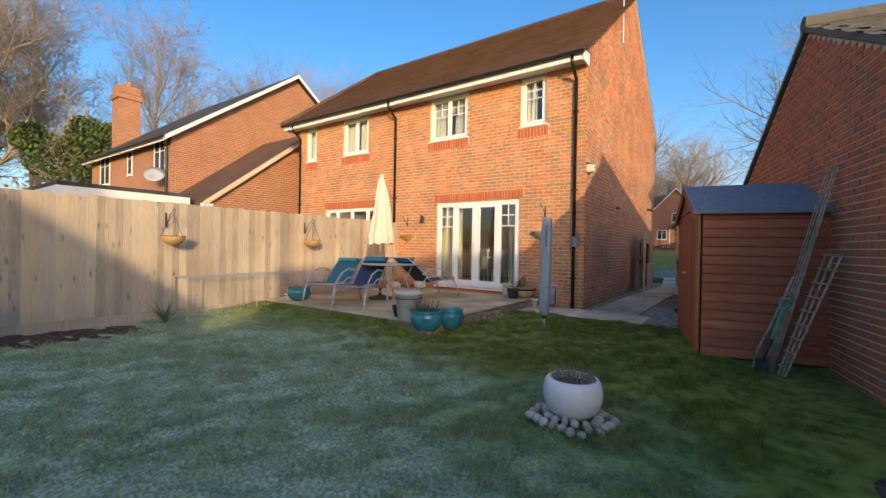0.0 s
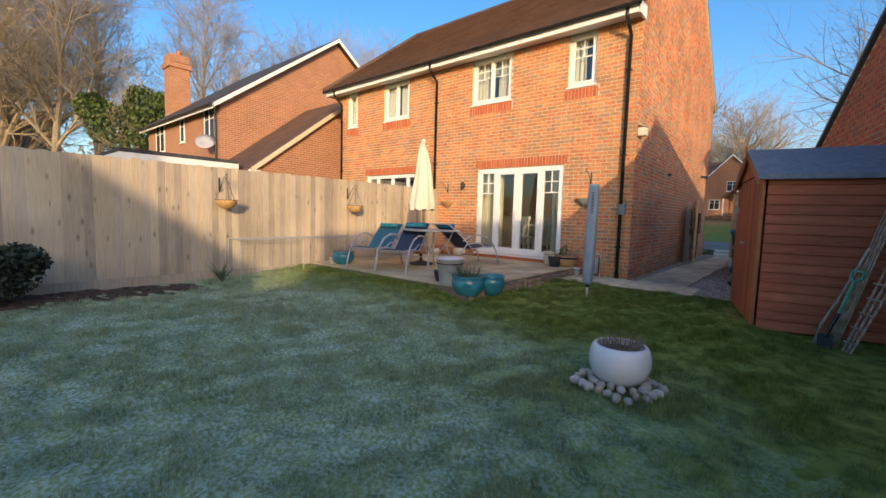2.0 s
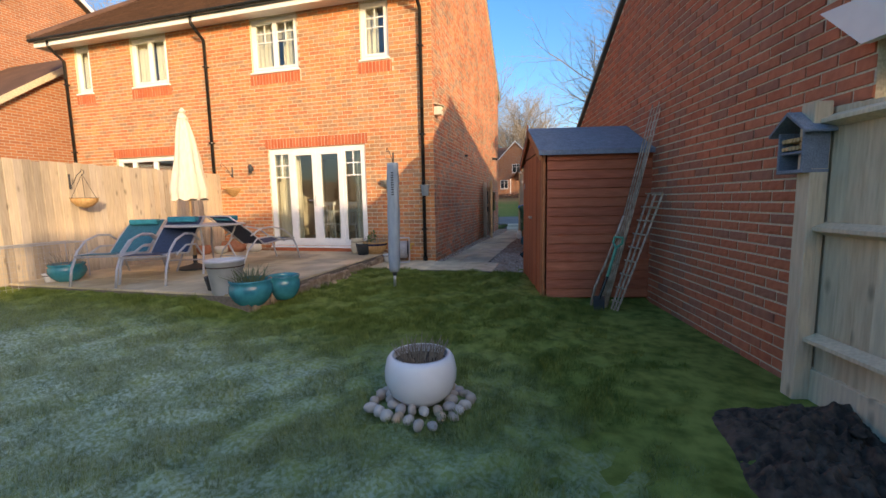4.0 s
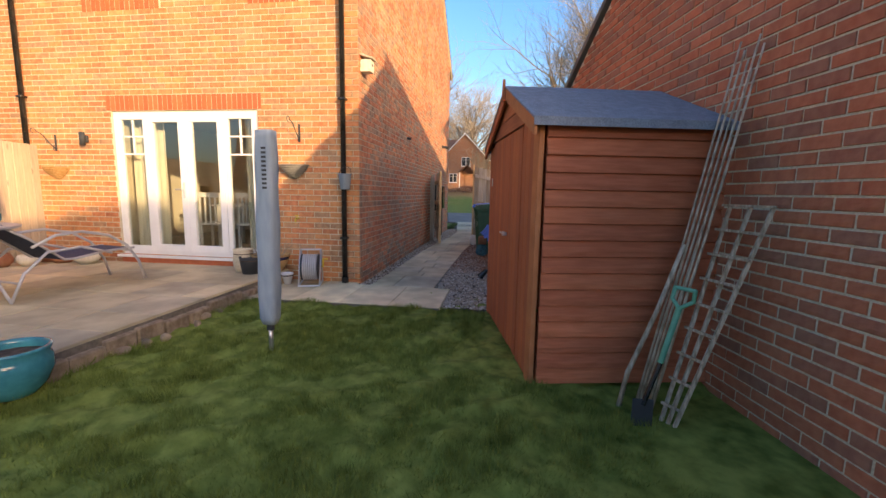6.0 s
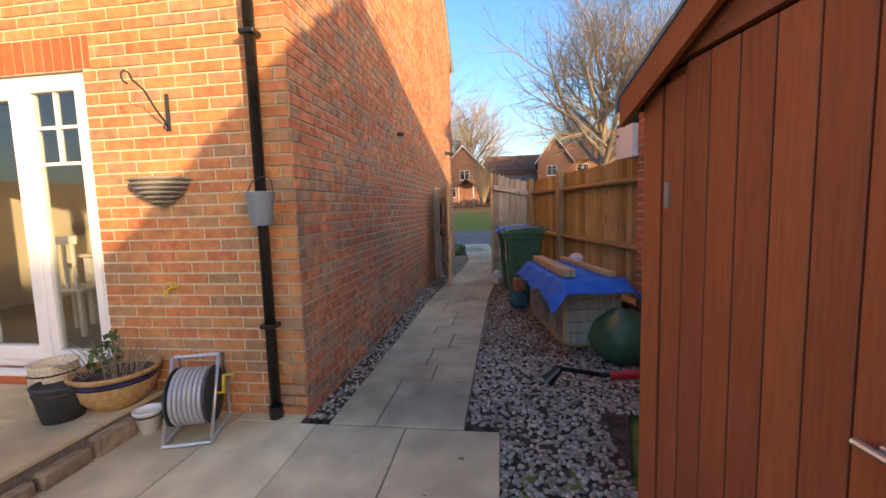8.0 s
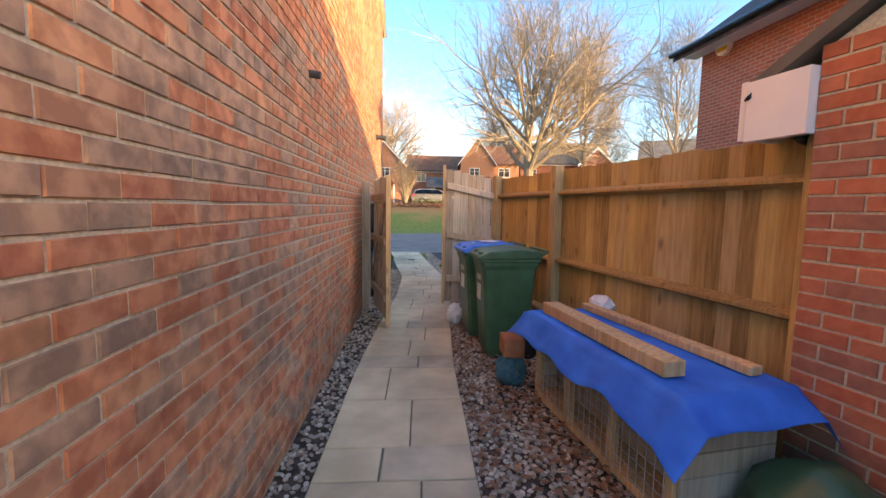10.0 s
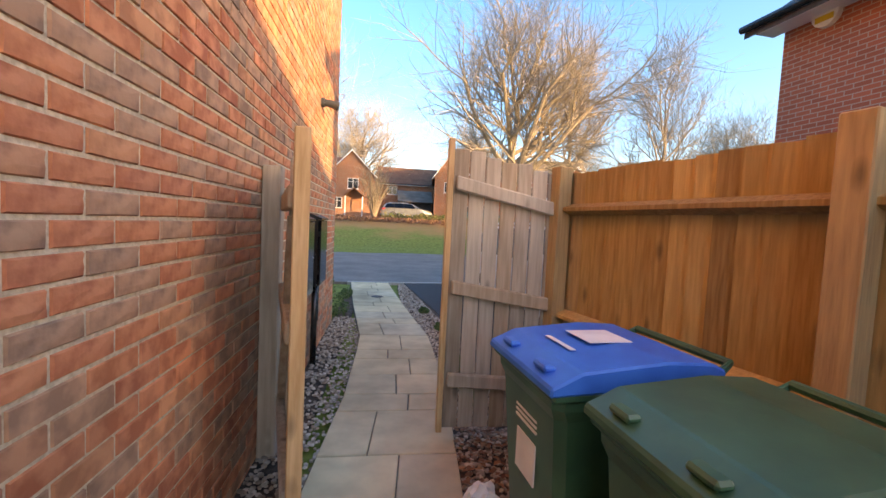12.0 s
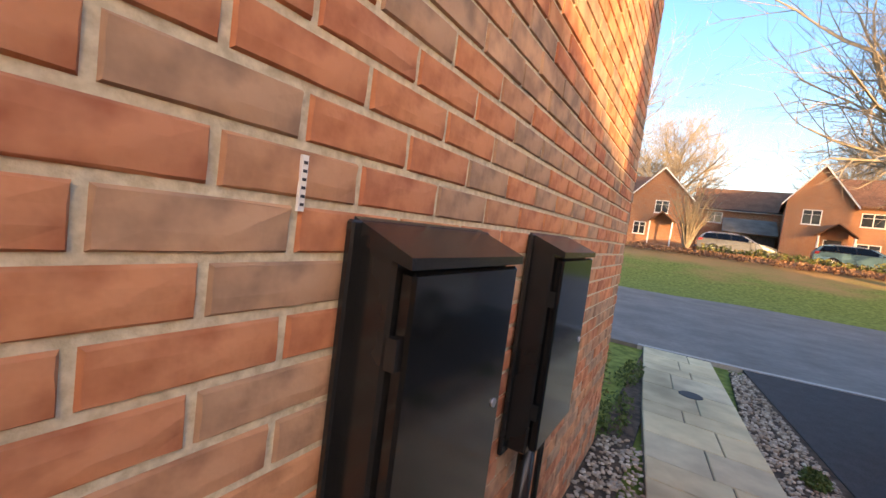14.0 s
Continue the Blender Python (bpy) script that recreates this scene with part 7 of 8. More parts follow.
# ---- cars ----
def car_body(profile, half_w, roof_half, z_belt, bm):
    """Loft the side outline (x, z) across the car, narrowing above the belt line."""
    ys = []
    for s in (-1, 1):
        row = []
        for x, z in profile:
            k = max(0.0, (z - z_belt) / (1.47 - z_belt))
            w = half_w + (roof_half - half_w) * min(1.0, k)
            if z < 0.45:
                w -= 0.04
            end = min(abs(x - profile_min), abs(profile_max - x))
            w -= 0.10 * max(0.0, 1 - end / 0.35) ** 2
            row.append(bm.verts.new((x, s * w, z)))
        ys.append(row)
    n = len(profile)
    bm.faces.new(ys[0])
    bm.faces.new(ys[1][::-1])
    for i in range(n):
        bm.faces.new((ys[0][i], ys[0][(i + 1) % n], ys[1][(i + 1) % n], ys[1][i]))
    bmesh.ops.recalc_face_normals(bm, faces=bm.faces[:])
    return bm


profile_min, profile_max = -2.38, 2.38


def estate_car(label, at, rz, paint):
    """An estate car along own x: tail at -x, bonnet at +x."""
    c = thing("estate_car", label, "car", at, rz)
    arch = lambda cx: [(cx + 0.36 * math.cos(a), 0.30 + 0.36 * math.sin(a)) for a in [math.pi * k / 8 for k in range(9)]]
    lower = [(2.30, 0.22)] + arch(1.42) + arch(-1.36) + [(-2.30, 0.28)]
    upper = [(-2.36, 0.55), (-2.38, 0.80), (-2.34, 0.98), (-2.26, 1.04), (-2.16, 1.20), (-1.95, 1.38), (-1.80, 1.435), (-1.2, 1.465), (-0.3, 1.475), (0.3, 1.44), (0.55, 1.38), (1.15, 1.02), (1.25, 0.98), (1.9, 0.88), (2.25, 0.74), (2.38, 0.55)]
    bm = car_body(lower + upper, 0.91, 0.66, 0.98, bmesh.new())
    bmesh.ops.bevel(bm, geom=[e for e in bm.edges if abs(e.verts[0].co.y - e.verts[1].co.y) < 0.2 and (e.verts[0].co.z + e.verts[1].co.z) / 2 > 0.9], offset=0.035, segments=3, affect="EDGES", clamp_overlap=True)
    part("body", bm, paint, c, smooth=False)
    for s in (-1, 1):
        def side(name, pts, material, off=0.006, lab=""):
            bm = bmesh.new()
            vs = []
            for x, z in pts:
                k = max(0.0, (z - 0.98) / (1.47 - 0.98))
                vs.append(bm.verts.new((x, s * (0.91 - 0.25 * k + off), z)))
            f = bm.faces.new(vs if s < 0 else vs[::-1])
            g = bmesh.ops.extrude_face_region(bm, geom=[f])
            bmesh.ops.translate(bm, verts=[v for v in g["geom"] if isinstance(v, bmesh.types.BMVert)], vec=(0, -s * 0.012, 0))
            bmesh.ops.recalc_face_normals(bm, faces=bm.faces[:])
            return part(name, bm, material, c, lab)
        side("chrome_trim", [(-2.12, 1.01), (-1.90, 1.36), (-1.2, 1.435), (0.25, 1.435), (0.98, 1.03), (0.9, 1.0), (-2.0, 0.985)], "black", 0.002, "black window surround")
        side("side_window", [(-2.06, 1.03), (-1.88, 1.33), (-1.30, 1.395), (-1.18, 1.04)], "carglass", 0.010, "dark rear quarter glass")
        side("side_window", [(-1.12, 1.035), (-1.24, 1.40), (-0.42, 1.415), (-0.36, 1.03)], "carglass", 0.010, "dark door glass")
        side("side_window", [(-0.28, 1.03), (-0.34, 1.415), (0.24, 1.405), (0.88, 1.03)], "carglass", 0.010, "dark door glass")
        side("door_seam", [(-0.33, 0.35), (-0.335, 0.98), (-0.325, 0.98), (-0.32, 0.35)], "dark", 0.003)
        side("door_seam", [(-1.12, 0.62), (-1.20, 0.98), (-1.19, 0.98), (-1.11, 0.62)], "dark", 0.003)
        side("door_seam", [(0.86, 0.35), (0.80, 0.98), (0.81, 0.98), (0.87, 0.35)], "dark", 0.003)
        side("sill_trim", [(-0.92, 0.24), (1.0, 0.22), (1.0, 0.30), (-0.92, 0.32)], "dark", 0.004)
        side("sill_chrome", [(-0.92, 0.325), (1.0, 0.305), (1.0, 0.325), (-0.92, 0.345)], "metal", 0.006)
        for hx in (-0.95, 0.02):
            part("door_handle", tubes(([(hx - 0.09, s * 0.925, 0.86), (hx - 0.05, s * 0.945, 0.87), (hx + 0.07, s * 0.945, 0.87), (hx + 0.10, s * 0.925, 0.86)], 0.013, 8)), paint, c)
        part("roof_rail", tubes(([(-1.75, s * 0.60, 1.44), (-1.6, s * 0.60, 1.50), (-0.3, s * 0.60, 1.515), (0.1, s * 0.60, 1.47)], 0.014, 8)), "metal", c)
        part("mirror", box(bmesh.new(), 0.62, 0.80, s * 0.90 - 0.02, s * 1.06, 0.98, 1.12), paint, c, "wing mirror", bevel=0.03)
        side("tail_light", [(-2.33, 0.80), (-2.28, 0.97), (-2.02, 0.96), (-2.12, 0.82)], "red", 0.004, "red tail light")
        for wx in (-1.36, 1.42):
            w = part("wheel", tubes(([(wx, s * 0.70, 0.325), (wx, s * 0.90, 0.325)], 0.325, 36)), "tyre", c, "black tyre")
            part("wheel_arch", tubes(([(wx, s * 0.60, 0.33), (wx, s * 0.80, 0.33)], 0.37, 28)), "dark", c)
            part("rim", lathe(bmesh.new(), [(0.02, 0), (0.23, 0.0), (0.245, 0.02), (0.24, 0.03), (0.22, 0.012), (0.02, 0.008)], 30), "dark", w).matrix_basis = Matrix.Translation((wx, s * 0.895, 0.325)) @ pose(0, 0, 0, -90 * s)
            bm = bmesh.new()
            for k in range(10):
                a = 2 * math.pi * k / 10
                tube(bm, [(wx + 0.05 * math.cos(a), s * 0.915, 0.325 + 0.05 * math.sin(a)), (wx + 0.225 * math.cos(a + 0.12), s * 0.918, 0.325 + 0.225 * math.sin(a + 0.12))], 0.012, 5)
            tube(bm, [(wx, s * 0.90, 0.325), (wx, s * 0.925, 0.325)], 0.055, 14)
            part("alloy_spokes", bm, "metal", w, "ten-spoke alloy wheel")
    part("rear_window", prism(bmesh.new(), [(-2.265, 1.06), (-2.16, 1.215), (-1.97, 1.375), (-1.985, 1.39), (-2.18, 1.225), (-2.285, 1.065)], -0.56, 0.56, "y"), "carglass", c)
    part("windscreen", prism(bmesh.new(), [(0.58, 1.37), (1.12, 1.045), (1.135, 1.06), (0.595, 1.39)], -0.58, 0.58, "y"), "carglass", c)
    part("bumper", box(bmesh.new(), -2.42, -2.25, -0.78, 0.78, 0.28, 0.46), "dark", c, bevel=0.03)
    return c


estate_car("silver estate car parked on the dark tarmac driveway", (3.55, 8.75, -0.018), -82, "silver")
for lb, x, y, rz, pt in (("grey hatchback parked in front of the houses across the street", 2.6, 42.0, 4, "greycar"), ("blue estate car parked in front of the gabled house", 9.3, 42.2, -6, "bluecar"), ("dark car parked by the far garage", 26.5, 42.5, -20, "greycar")):
    estate_car(lb, (x, y, FZ + 0.02), rz, pt)


# ---- trees ----
def tree_data(seed, height, spread, levels=5, bare_to=0.28, twig_r=0.006, up=0.35, first=9, lean=0.0, trunk_r=None, wander=0.15, bole=0.75, rise=(0.35, 0.9), fork=(0.45, 0.9)):
    """Tapered tubes for trunk and limbs; fine twigs at the ends."""
    r = random.Random(seed)
    out = {"trunk": ([], []), "crown": ([], [])}

    def seg(key, p, q, r0, r1, n):
        vs, fs = out[key]
        d = (q - p)
        if d.length < 1e-5:
            return
        d.normalize()
        u = d.orthogonal().normalized()
        w = d.cross(u)
        k = len(vs)
        for c, rr in ((p, r0), (q, r1)):
            for i in range(n):
                a = 2 * math.pi * i / n
                vs.append(tuple(c + (u * math.cos(a) + w * math.sin(a)) * rr))
        fs.extend((k + i, k + (i + 1) % n, k + n + (i + 1) % n, k + n + i) for i in range(n))

    def grow(p, d, length, rad, level):
        steps = 4 if level < 3 else 3
        for i in range(steps):
            bend = Vector((r.gauss(0, 1), r.gauss(0, 1), r.gauss(0, 0.6))) * (0.10 if level < 2 else wander)
            d = (d + bend + Vector((0, 0, up * 0.28))).normalized()
            q = p + d * length / steps
            r1 = rad * (1 - 0.7 * (i + 1) / steps) if level >= levels - 1 else rad * (1 - 0.42 * (i + 1) / steps)
            seg("crown", p, q, rad * (1 - 0.42 * i / steps) if level < levels - 1 else rad * (1 - 0.7 * i / steps), r1, 6 if level < 2 else 4 if level < 3 else 3)
            if level < levels - 1:
                for _ in range(2 if i > 0 or level > 0 else 1):
                    a = r.uniform(0, 6.28)
                    o = d.orthogonal().normalized()
                    o.rotate(Matrix.Rotation(a, 3, d))
                    nd = (d * r.uniform(*fork) + o * r.uniform(0.5, 0.95)).normalized()
                    grow(q, nd, length * r.uniform(0.48, 0.7), max(twig_r, r1 * r.uniform(0.45, 0.62)), level + 1)
            p = q

    tr = trunk_r or height * 0.022
    p, d = Vector((0, 0, 0)), Vector((lean, 0, 1)).normalized()
    top = height * bole
    n = 9
    limb = 0
    seg("trunk", Vector((0, 0, -0.2)), Vector((0, 0, 0.25)), tr * 1.55, tr * 1.1, 12)
    for i in range(n):
        t0, t1 = i / n, (i + 1) / n
        q = p + (d + Vector((r.gauss(0, 0.07), r.gauss(0, 0.07), 0))).normalized() * top / n
        seg("trunk", p if i else Vector((0, 0, 0.2)), q, tr * (1 - 0.8 * t0), tr * (1 - 0.8 * t1), 10 if i < 4 else 6)
        if t1 > bare_to:
            for _ in range(max(1, first // (n - int(n * bare_to)) + 1)):
                a = 2.4 * limb + r.uniform(-0.4, 0.4)
                limb += 1
                nd = Vector((math.cos(a), math.sin(a), r.uniform(*rise) + 0.9 * t0)).normalized()
                grow(q, nd, spread * r.uniform(0.6, 0.9) * (1 - 0.45 * t0), tr * (1 - 0.8 * t0) * 0.5, 1)
        p = q
    grow(p, d, height * 0.25, tr * 0.2, 2)
    return out


TREES = {}


def tree(label, at, rz, key, scale=1.0, name="bare_tree", group="", **kw):
    """A leafless tree; those with the same key share their meshes."""
    if key not in TREES:
        d = tree_data(**kw)
        t = thing(name, label, "tree", (0, 0, 0), group=group)
        raw("trunk", *d["trunk"], "bark", t)
        raw("crown", *d["crown"], "twig", t, "bare tan limbs and twigs")
        TREES[key] = t
        t.matrix_basis = pose(*at, 0, 0, rz)
        t.scale = (scale,) * 3
        return t
    src = TREES[key]
    t = copy_thing(src, pose(*at, 0, 0, rz))
    t.scale = (scale,) * 3
    return tagged(t, label, group=group)


tree("large leafless oak with a broad fine crown on the street verge", (9.0, 30.5, 0.92), 0, "oak", seed=5, height=15.5, spread=9.0, levels=5, bare_to=0.30, first=15, twig_r=0.008, trunk_r=0.46, up=0.24, wander=0.10, bole=0.62, rise=(0.15, 0.7), fork=(0.55, 1.0))
tree("tall leafless tree beside the oak on the verge", (14.6, 33.5, 1.38), 40, "ash", seed=9, height=15.5, spread=6.2, levels=5, bare_to=0.28, first=10, twig_r=0.008, up=0.32, wander=0.10, trunk_r=0.24, bole=0.7, rise=(0.5, 1.1), fork=(0.6, 1.1))
ALDER = dict(seed=14, height=15.0, spread=6.5, levels=5, bare_to=0.3, first=7, twig_r=0.009, up=0.22, trunk_r=0.24, bole=0.8, rise=(0.6, 1.2), fork=(0.6, 1.1))
tree("leafless tree at the street corner", (20.5, 30.5, 0.92), 120, "ash", 0.95)
tree("leafless tree with a fine crown behind the street houses", (-3.0, 60.0, 1.6), 200, "oak", 1.05)
tree("leafless tree in front of the gabled houses", (-6.0, 34.0, 1.42), 70, "ash", 1.0)
for k, (x, y, sc, ky) in enumerate(((14, 66, 0.95, "oak"), (30, 62, 1.0, "ash"), (42, 50, 1.0, "oak"), (50, 38, 1.0, "ash"), (36, 28, 0.8, "oak"), (-16, 62, 1.0, "oak"), (29, 26, 0.85, "ash"))):
    tree("leafless tree behind the houses of the street", (x, y, ground_z(y) - 0.02), 50 * k, ky, sc, group="trees beyond the street")
for k, (x, y, sc, ky) in enumerate(((-44, 0, 1.3, "alder"), (-41, 8, 1.35, "alder"), (-43, 16, 1.3, "oak"), (-40, 25, 1.35, "alder"), (-35, 31, 1.2, "oak"), (-30, 36, 1.1, "alder"), (-36, -9, 1.25, "alder"), (-50, -6, 1.3, "oak"), (-38, -3.5, 1.3, "alder"))):
    tree("tall leafless tree in the belt behind the detached house", (x, y, -0.1), 77 * k, ky, sc, group="tree belt behind the houses", **ALDER)
far_h = gable_house("detached_house", "brick house with an orange-brown hipped roof beyond the bare hedge", (-54.0, -14.0, 0), 90, 13.0, 9.0, 4.6, 9.6, "farbrick", "redtile", (("f", 2, 3.4, 3.0, 4.2, 2), ("f", 8, 9.4, 3.0, 4.2, 2)))
part("chimney", boxes((12.0, 13.0, 3.9, 4.9, 6.0, 10.4)), "farbrick", far_h, "brick chimney")
ivytree = thing("ivy_clad_tree", "leafless tree thick with dark green ivy", "tree", (-30.5, -0.6, -0.1))
d_ = tree_data(seed=31, height=10, spread=3, levels=4, bare_to=0.3, first=8, twig_r=0.012)
raw("trunk", *d_["trunk"], "bark", ivytree)
raw("crown", *d_["crown"], "twig", ivytree)
leaf_cloud("ivy", ivytree, [((0, 0, 4), (1.6, 1.6, 2.0)), ((-1.5, -0.8, 6.4), (1.6, 1.3, 1.4)), ((1.6, 0.6, 6.0), (1.3, 1.2, 1.7)), ((0.2, 0.4, 7.6), (1.2, 1.0, 1.3)), ((-2.6, -1.6, 7.6), (1.1, 0.9, 0.9)), ((2.6, 1.2, 4.4), (1.3, 1.1, 1.6)), ((-0.9, 0, 2.4), (1.8, 1.6, 1.6)), ((2.0, 1.0, 7.6), (0.6, 0.6, 0.8))], 1500, 0.15, "ivy", 3)
hedge_l = thing("bare_hedge", "tangled brown leafless hedge behind the pale fence", "hedge", (-36, -8, -0.1), 0, kind="stuff")
leaf_cloud("twigs", hedge_l, [((k * 1.2 - 8, 14 - 1.8 * k + 2 * math.sin(k), 1.9), (1.8, 1.5, 1.6)) for k in range(18)], 650, 0.13, "leaf", 5)
multi = thing("bare_multi_stem_shrub", "leafless multi-stemmed shrub at the street verge", "bush", (-0.2, 35.5, 1.58))
bm = bmesh.new()
rm = random.Random(4)
for k in range(46):
    a, sp_ = rm.uniform(0, 6.28), rm.uniform(0.3, 2.3)
    h_ = rm.uniform(2.2, 4.2)
    p1_ = Vector((math.cos(a) * sp_ * 0.35, math.sin(a) * sp_ * 0.35, h_ * 0.5))
    p2_ = Vector((math.cos(a) * sp_, math.sin(a) * sp_, h_))
    tube(bm, [(0, 0, -0.2), p1_, p2_], 0.045, 5, 0.012)
    for _ in range(9):
        o_ = Vector((rm.gauss(0, 0.5), rm.gauss(0, 0.5), rm.uniform(0, 0.8)))
        q_ = p1_.lerp(p2_, rm.random())
        tube(bm, [q_, q_ + o_ * 0.5 + Vector((0, 0, 0.1)), q_ + o_], 0.014, 3, 0.006)
part("crown", bm, "twig", multi, kind="stuff")
verge_bed = thing("verge_planting", "low green and rusty plants in a bed across the road", "hedge", (0, 0, 0), kind="stuff")
rr_ = random.Random(8)
leaf_cloud("foliage", verge_bed, [((x, 37.0 + 0.25 * math.sin(x) - 0.04 * x, 1.70 + rr_.uniform(-.05, .15)), (0.7, 0.8, 0.32 + rr_.uniform(0, .2))) for x in [k * 0.9 + 1 for k in range(0, 22)]], 260, 0.10, "hedgegreen", 9)
leaf_cloud("leaf_litter", verge_bed, [((x, 34.2 + 0.4 * math.sin(x), 1.52), (1.5, 2.6, 0.20)) for x in [k * 1.4 - 8 for k in range(22)]], 650, 0.09, "leaf", 10)
# the haze over these woods is only in their twig colour
woods = thing("distant_woods", "bare woods along the skyline, with haze put into their colour", "woods", (0, 0, 0), kind="stuff")
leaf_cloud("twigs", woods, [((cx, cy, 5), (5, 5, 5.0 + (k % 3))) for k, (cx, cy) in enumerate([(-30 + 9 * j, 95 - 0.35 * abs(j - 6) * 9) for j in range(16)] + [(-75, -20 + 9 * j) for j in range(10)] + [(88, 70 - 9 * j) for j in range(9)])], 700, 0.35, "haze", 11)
shr = thing("clipped_shrub", "small yellow-green shrub at the front corner of the house", "bush", (-0.25, 9.5, 0))
leaf_cloud("foliage", shr, [((0, 0, 0.32), (0.24, 0.28, 0.32))], 900, 0.025, "hedgegreen", 12)
tuft = thing("edging_plants", "green tufts along the tarmac edge of the path", "plant", (0, 0, 0), kind="stuff")
leaf_cloud("foliage", tuft, [((1.55, 7.0, 0.0), (0.10, 0.18, 0.07)), ((1.52, 8.5, 0.0), (0.08, 0.14, 0.06)), ((1.40, 9.6, 0.0), (0.08, 0.15, 0.05)), ((0.05, 9.6, 0.0), (0.14, 0.6, 0.06)), ((0.0, 11.0, 0.0), (0.14, 0.6, 0.05)), ((1.5, 6.2, 0), (0.09, 0.1, 0.06))], 420, 0.022, "blade", 13)

# ---- ground cover: gravel, leaves, grass ----
def scatter(name, label, n, area, size, material, z, seed, keep=None, flat=0.6, category="gravel"):
    """Small rounded stones, joined."""
    r = np.random.default_rng(seed)
    bm = bmesh.new()
    bmesh.ops.create_icosphere(bm, subdivisions=1, radius=1)
    bv = np.array([v.co[:] for v in bm.verts])
    bf = [[v.index for v in f.verts] for f in bm.faces]
    bm.free()
    if size[1] < 0.02:
        bv = np.array([(1, 0, 0), (-1, 0, 0), (0, 1, 0), (0, -1, 0), (0, 0, 1), (0.7, 0.7, 0.4), (-0.7, -0.6, 0.5)])
        bf = [(0, 5, 4), (5, 2, 4), (2, 1, 4), (1, 6, 4), (6, 3, 4), (3, 0, 4)]
    vs, fs = [], []
    while n > 0:
        x, y = r.uniform(area[0], area[1]), r.uniform(area[2], area[3])
        n -= 1
        if keep and not keep(x, y):
            continue
        s = r.uniform(size[0], size[1], 3) * (1, 1, flat)
        a = r.uniform(0, 6.28)
        c, q = math.cos(a), math.sin(a)
        pts = bv * s * r.uniform(0.85, 1.15, bv.shape)
        k = len(vs)
        vs += [(x + p[0] * c - p[1] * q, y + p[0] * q + p[1] * c, z + s[2] * 0.5 + p[2]) for p in pts]
        fs += [tuple(k + i for i in f) for f in bf]
    t = thing(name, label, category, (0, 0, 0), kind="stuff")
    raw("stones", vs, fs, material, t)
    return t


scatter("gravel", "mixed grey and brown gravel between the path and the fence", 16000, (1.04, 2.7, -0.95, 6.0), (0.010, 0.022), "gravel", -0.028, 1, lambda x, y: x > path_mid(y) + HALF and x < 2.9 - (y - 1.6) * 0.2 and (y > 0.2 or x < 1.9) and (y > -0.02 or x > 1.265))
scatter("gravel", "grey pebble strip at the foot of the gable wall", 3600, (0.015, 0.5, 0.0, 9.2), (0.010, 0.022), "gravel", -0.032, 2, lambda x, y: x < path_mid(y) - HALF)
scatter("gravel", "gravel between the path and the tarmac drive", 5000, (1.05, 1.8, 5.8, 12.5), (0.010, 0.022), "gravel", -0.028, 3, lambda x, y: path_mid(y) + HALF < x < 1.72 - max(0, y - 8) * 0.11)


def fallen_leaves(n, area, seed, keep):
    r = np.random.default_rng(seed)
    vs, fs = [], []
    for _ in range(n):
        x, y = r.uniform(area[0], area[1]), r.uniform(area[2], area[3])
        if not keep(x, y):
            continue
        a, s, z = r.uniform(0, 6.28), r.uniform(0.015, 0.035), -0.008 + r.uniform(0, 0.03)
        k = len(vs)
        for u, w, h in ((-1, 0, 0), (0, 0.6, 0.3), (1, 0, 0.1), (0, -0.6, 0.35)):
            vs.append((x + s * (u * math.cos(a) - w * math.sin(a)), y + s * (u * math.sin(a) + w * math.cos(a)), z + s * h * r.uniform(0, 1.4)))
        fs.append((k, k + 1, k + 2, k + 3))
    t = thing("fallen_leaves", "brown fallen leaves drifted on the gravel", "leaves", (0, 0, 0), kind="stuff")
    raw("leaves", vs, fs, "leaf", t)


fallen_leaves(2600, (1.1, 2.6, 1.2, 6.2), 3, lambda x, y: x > path_mid(y) + HALF and x < 2.9 - (y - 1.6) * 0.2)


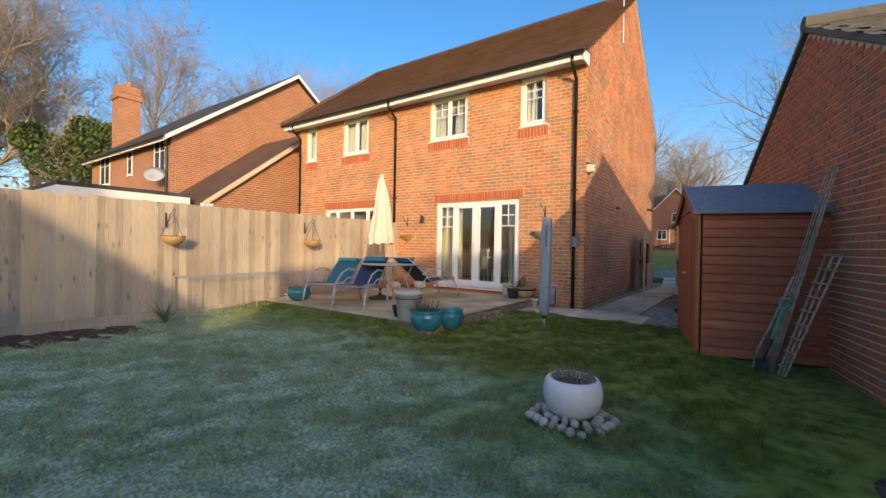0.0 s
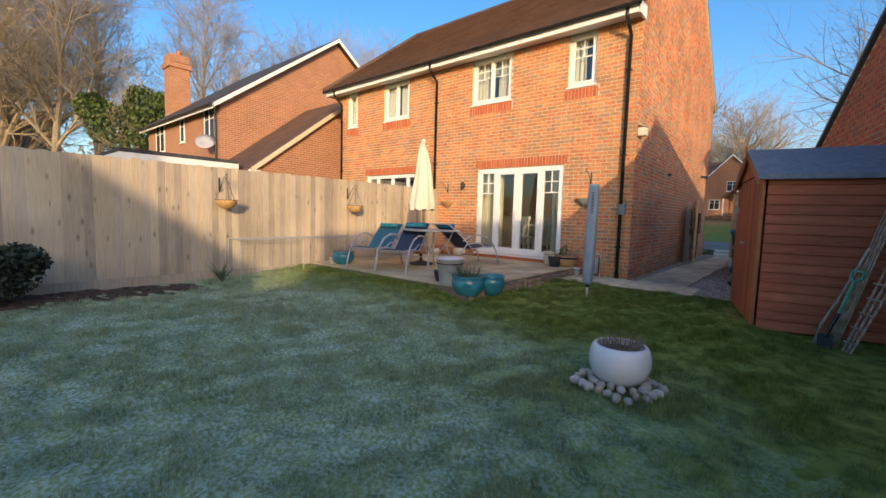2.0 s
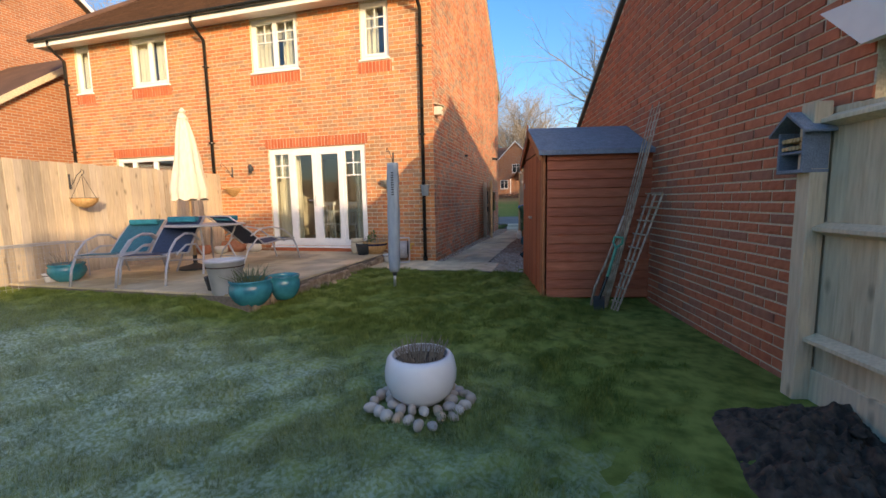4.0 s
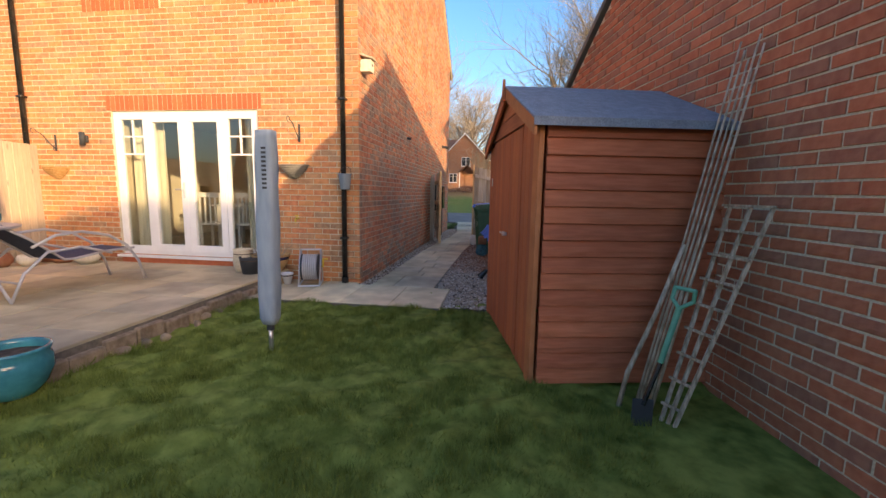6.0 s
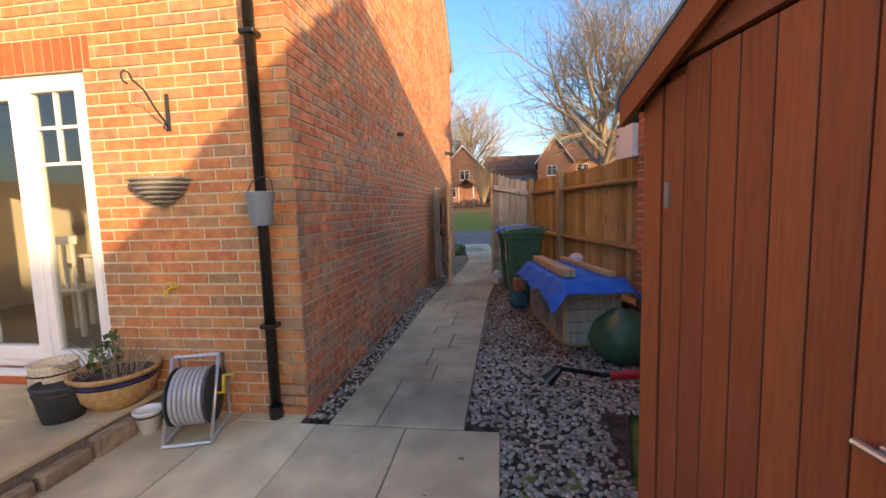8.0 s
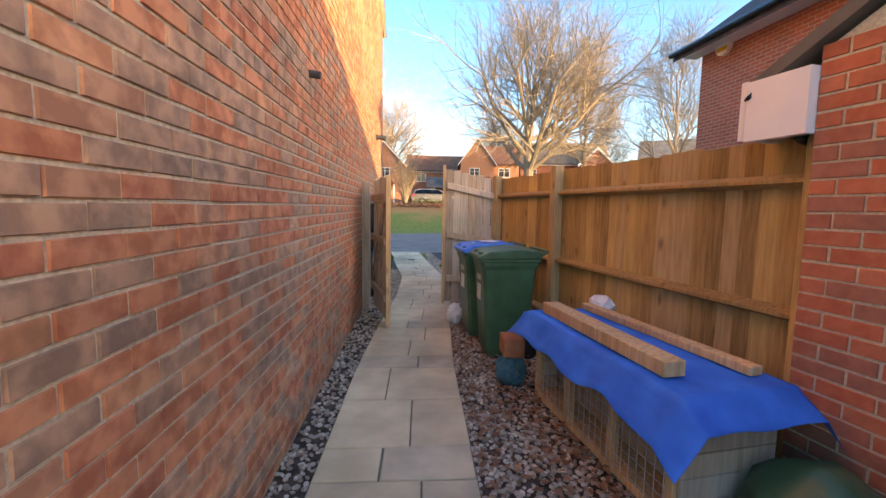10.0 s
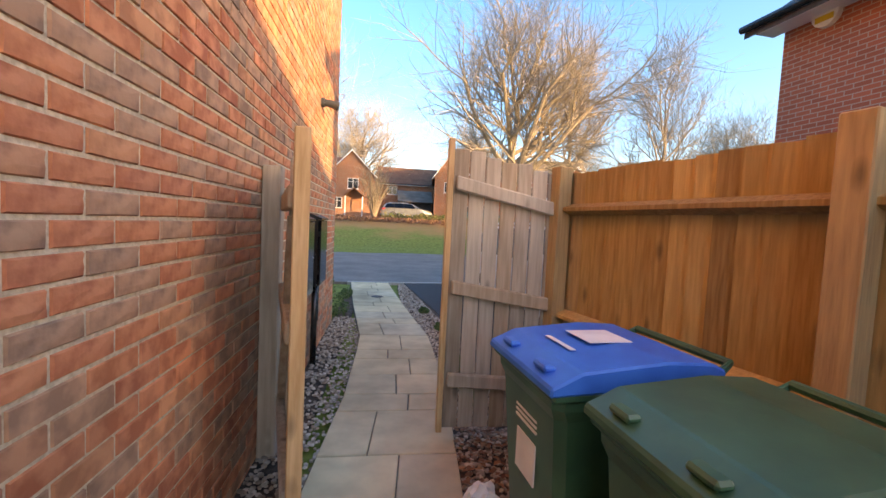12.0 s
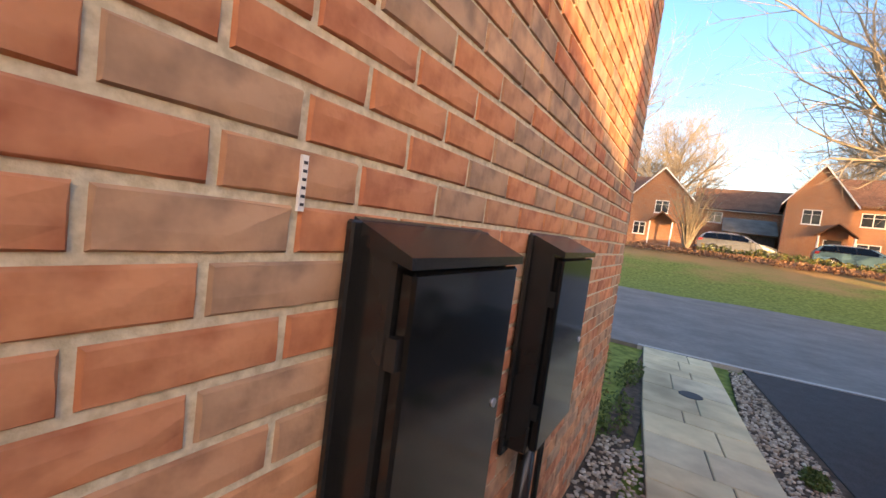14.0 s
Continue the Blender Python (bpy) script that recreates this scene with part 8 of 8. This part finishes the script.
def grass(n, seed):
    """Blades of turf over the lawn, denser where the camera passes."""
    r = np.random.default_rng(seed)
    x = r.uniform(-4.9, 4.2, n)
    y = -1.02 - 9.5 * r.uniform(0, 1, n) ** 1.15
    ok = ~((x < -0.98) & (y > -3.98)) & ~((x > 1.75) & (x < 3.4) & (y > -2.65 + (x - 2.1) * -0.2)) & ~((x > 3.45 + (-5 - y) * 0.12) & (y < -4.9)) & (x < 3.35 + np.maximum(0, -2.9 - y) * 0.18) & ((x - 1.5) ** 2 + (y + 5.5) ** 2 > 0.07) & ~((x < -4.1) & (y < -6.0))
    x, y = x[ok], y[ok]
    n = len(x)
    a = r.uniform(0, 6.28, n)
    clump = sum(np.sin(x * a_ + y * b_ + c_) for a_, b_, c_ in ((7.1, 3.3, 0.4), (-4.2, 8.7, 1.9), (11.7, -6.1, 3.0), (5.3, 14.2, 5.1), (-15.1, 4.9, 2.2), (2.1, -2.9, 0.7)))
    h = r.uniform(0.014, 0.036, n) * (1 + 0.28 * np.clip(clump, -2.4, 2.6)) + 0.006
    w = r.uniform(0.0016, 0.0034, n)
    dx, dy = np.cos(a), np.sin(a)
    lx, ly = r.normal(0, 0.018, n) + 0.010 * np.sin(y * 5 + clump), r.normal(0, 0.018, n) + 0.010 * np.cos(x * 6 - clump)
    z0 = lawn_z(x, y) - 0.01 + 0.010 * np.clip(clump, -2.4, 2.6) / 2.6
    v = np.empty((n, 3, 3))
    v[:, 0] = np.stack([x - dx * w, y - dy * w, z0], 1)
    v[:, 1] = np.stack([x + dx * w, y + dy * w, z0], 1)
    v[:, 2] = np.stack([x + lx, y + ly, z0 + 0.012 + h], 1)
    me = bpy.data.meshes.new("grass_blades")
    me.vertices.add(3 * n)
    me.vertices.foreach_set("co", v.reshape(-1))
    me.loops.add(3 * n)
    me.loops.foreach_set("vertex_index", np.arange(3 * n, dtype=np.int32))
    me.polygons.add(n)
    me.polygons.foreach_set("loop_start", np.arange(0, 3 * n, 3, dtype=np.int32))
    me.update(calc_edges=True)
    me.materials.append(M["lawn"])
    t = thing("lawn_grass", "short turf, green near the house and white with frost elsewhere", "grass", (0, 0, 0), kind="stuff")
    ob = new("blades", me)
    ob.parent = t
    tagged(ob, kind="stuff")


grass(620000, 5)

# ---- paving slabs and near bricks, each a piece of its own ----
rp = np.random.default_rng(77)


def slab(parent, pts, z):
    """One riven slab from its four plan corners, with a chamfered rim."""
    c = Vector((sum(p[0] for p in pts) / 4, sum(p[1] for p in pts) / 4, 0))
    g = 0.005
    out, inn = [], []
    for x, y in pts:
        d = (Vector((x, y, 0)) - c)
        l = d.length
        out.append(c + d * ((l - g * 1.4) / l))
        inn.append(c + d * ((l - g * 1.4 - 0.008) / l))
    vs = [(p.x, p.y, z - 0.045) for p in out] + [(p.x, p.y, z - 0.006) for p in out] + [(p.x, p.y, z + rp.uniform(-0.0015, 0.0015)) for p in inn]
    fs = [(8, 9, 10, 11)] + [(i, (i + 1) % 4, 4 + (i + 1) % 4, 4 + i) for i in range(4)] + [(4 + i, 4 + (i + 1) % 4, 8 + (i + 1) % 4, 8 + i) for i in range(4)]
    return raw("slab", vs, fs, "slab", parent)


bedob = bpy.data.objects["path_bed"]
y = 0.0
k = 0
while y < 12.55:
    h = (0.60, 0.30, 0.45, 0.45, 0.30, 0.60)[k % 6]
    y2 = min(12.58, y + h)
    split = (0.62, 0.35, 0.58, 0.40, 0.66, 0.5)[(k * 5 + 1) % 6]
    l0, r0, l1, r1 = path_mid(y) - HALF, path_mid(y) + HALF, path_mid(y2) - HALF, path_mid(y2) + HALF
    s0, s1 = l0 + (r0 - l0) * split, l1 + (r1 - l1) * split
    yo = -0.11 if y == 0 else y
    slab(bedob, [(l0, yo), (s0, yo), (s1, y2), (l1, y2)], 0.0)
    slab(bedob, [(s0, yo), (r0, yo), (r1, y2), (s1, y2)], 0.0)
    y, k = y2, k + 1
sb = bpy.data.objects["slab_bed"]
for a, b in ((-1.03, -0.46), (-0.46, 0.12), (0.12, 0.69), (0.69, 1.265)):
    slab(sb, [(a, -1.045), (b, -1.045), (b, -0.115), (a, -0.115)], 0.0)
for a, b in ((-0.98, -0.46), (-0.46, 0.0)):
    slab(sb, [(a, -0.11), (b, -0.11), (b, -0.01), (a, -0.01)], 0.0)
yy = -3.93
k = 0
while yy < -0.05:
    y2 = min(-0.015, yy + (0.6, 0.6, 0.45, 0.6)[k % 4])
    xx = -4.90 + (0.0 if k % 2 else -0.3)
    while xx < -1.03:
        w = (0.9, 0.6, 0.6)[int(rp.integers(0, 3))]
        a, b = max(-4.90, xx), min(-1.02, xx + w)
        if b - a > 0.12:
            slab(patio, [(a, yy), (b, yy), (b, y2), (a, y2)], 0.15)
        xx += w
    yy, k = y2, k + 1
for nm, x, yv in (("manhole_cover", 0.62, 10.75),):
    mh = thing(nm, "small round dark drain cover set in the path", "drain cover", (x, yv, 0.001))
    part("cover", lathe(bmesh.new(), [(0.005, 0), (0.11, 0), (0.115, 0.002), (0.11, 0.006), (0.005, 0.006)], 24), "dark", mh)

for wall, rows, material in PIECES:
    rng_ = np.random.default_rng(4)
    cache = []
    for v_ in range(12):
        vs, fs = near_brick(rng_)
        me = bpy.data.meshes.new("brick")
        me.from_pydata(vs, [], fs)
        me.materials.append(M[material])
        cache.append(me)
    for k, (a, b, z) in enumerate(rows):
        ob = new("brick", cache[int(rng_.integers(0, 12))])
        ob.parent = wall
        ob.matrix_basis = Matrix.Translation((a, 0, z))
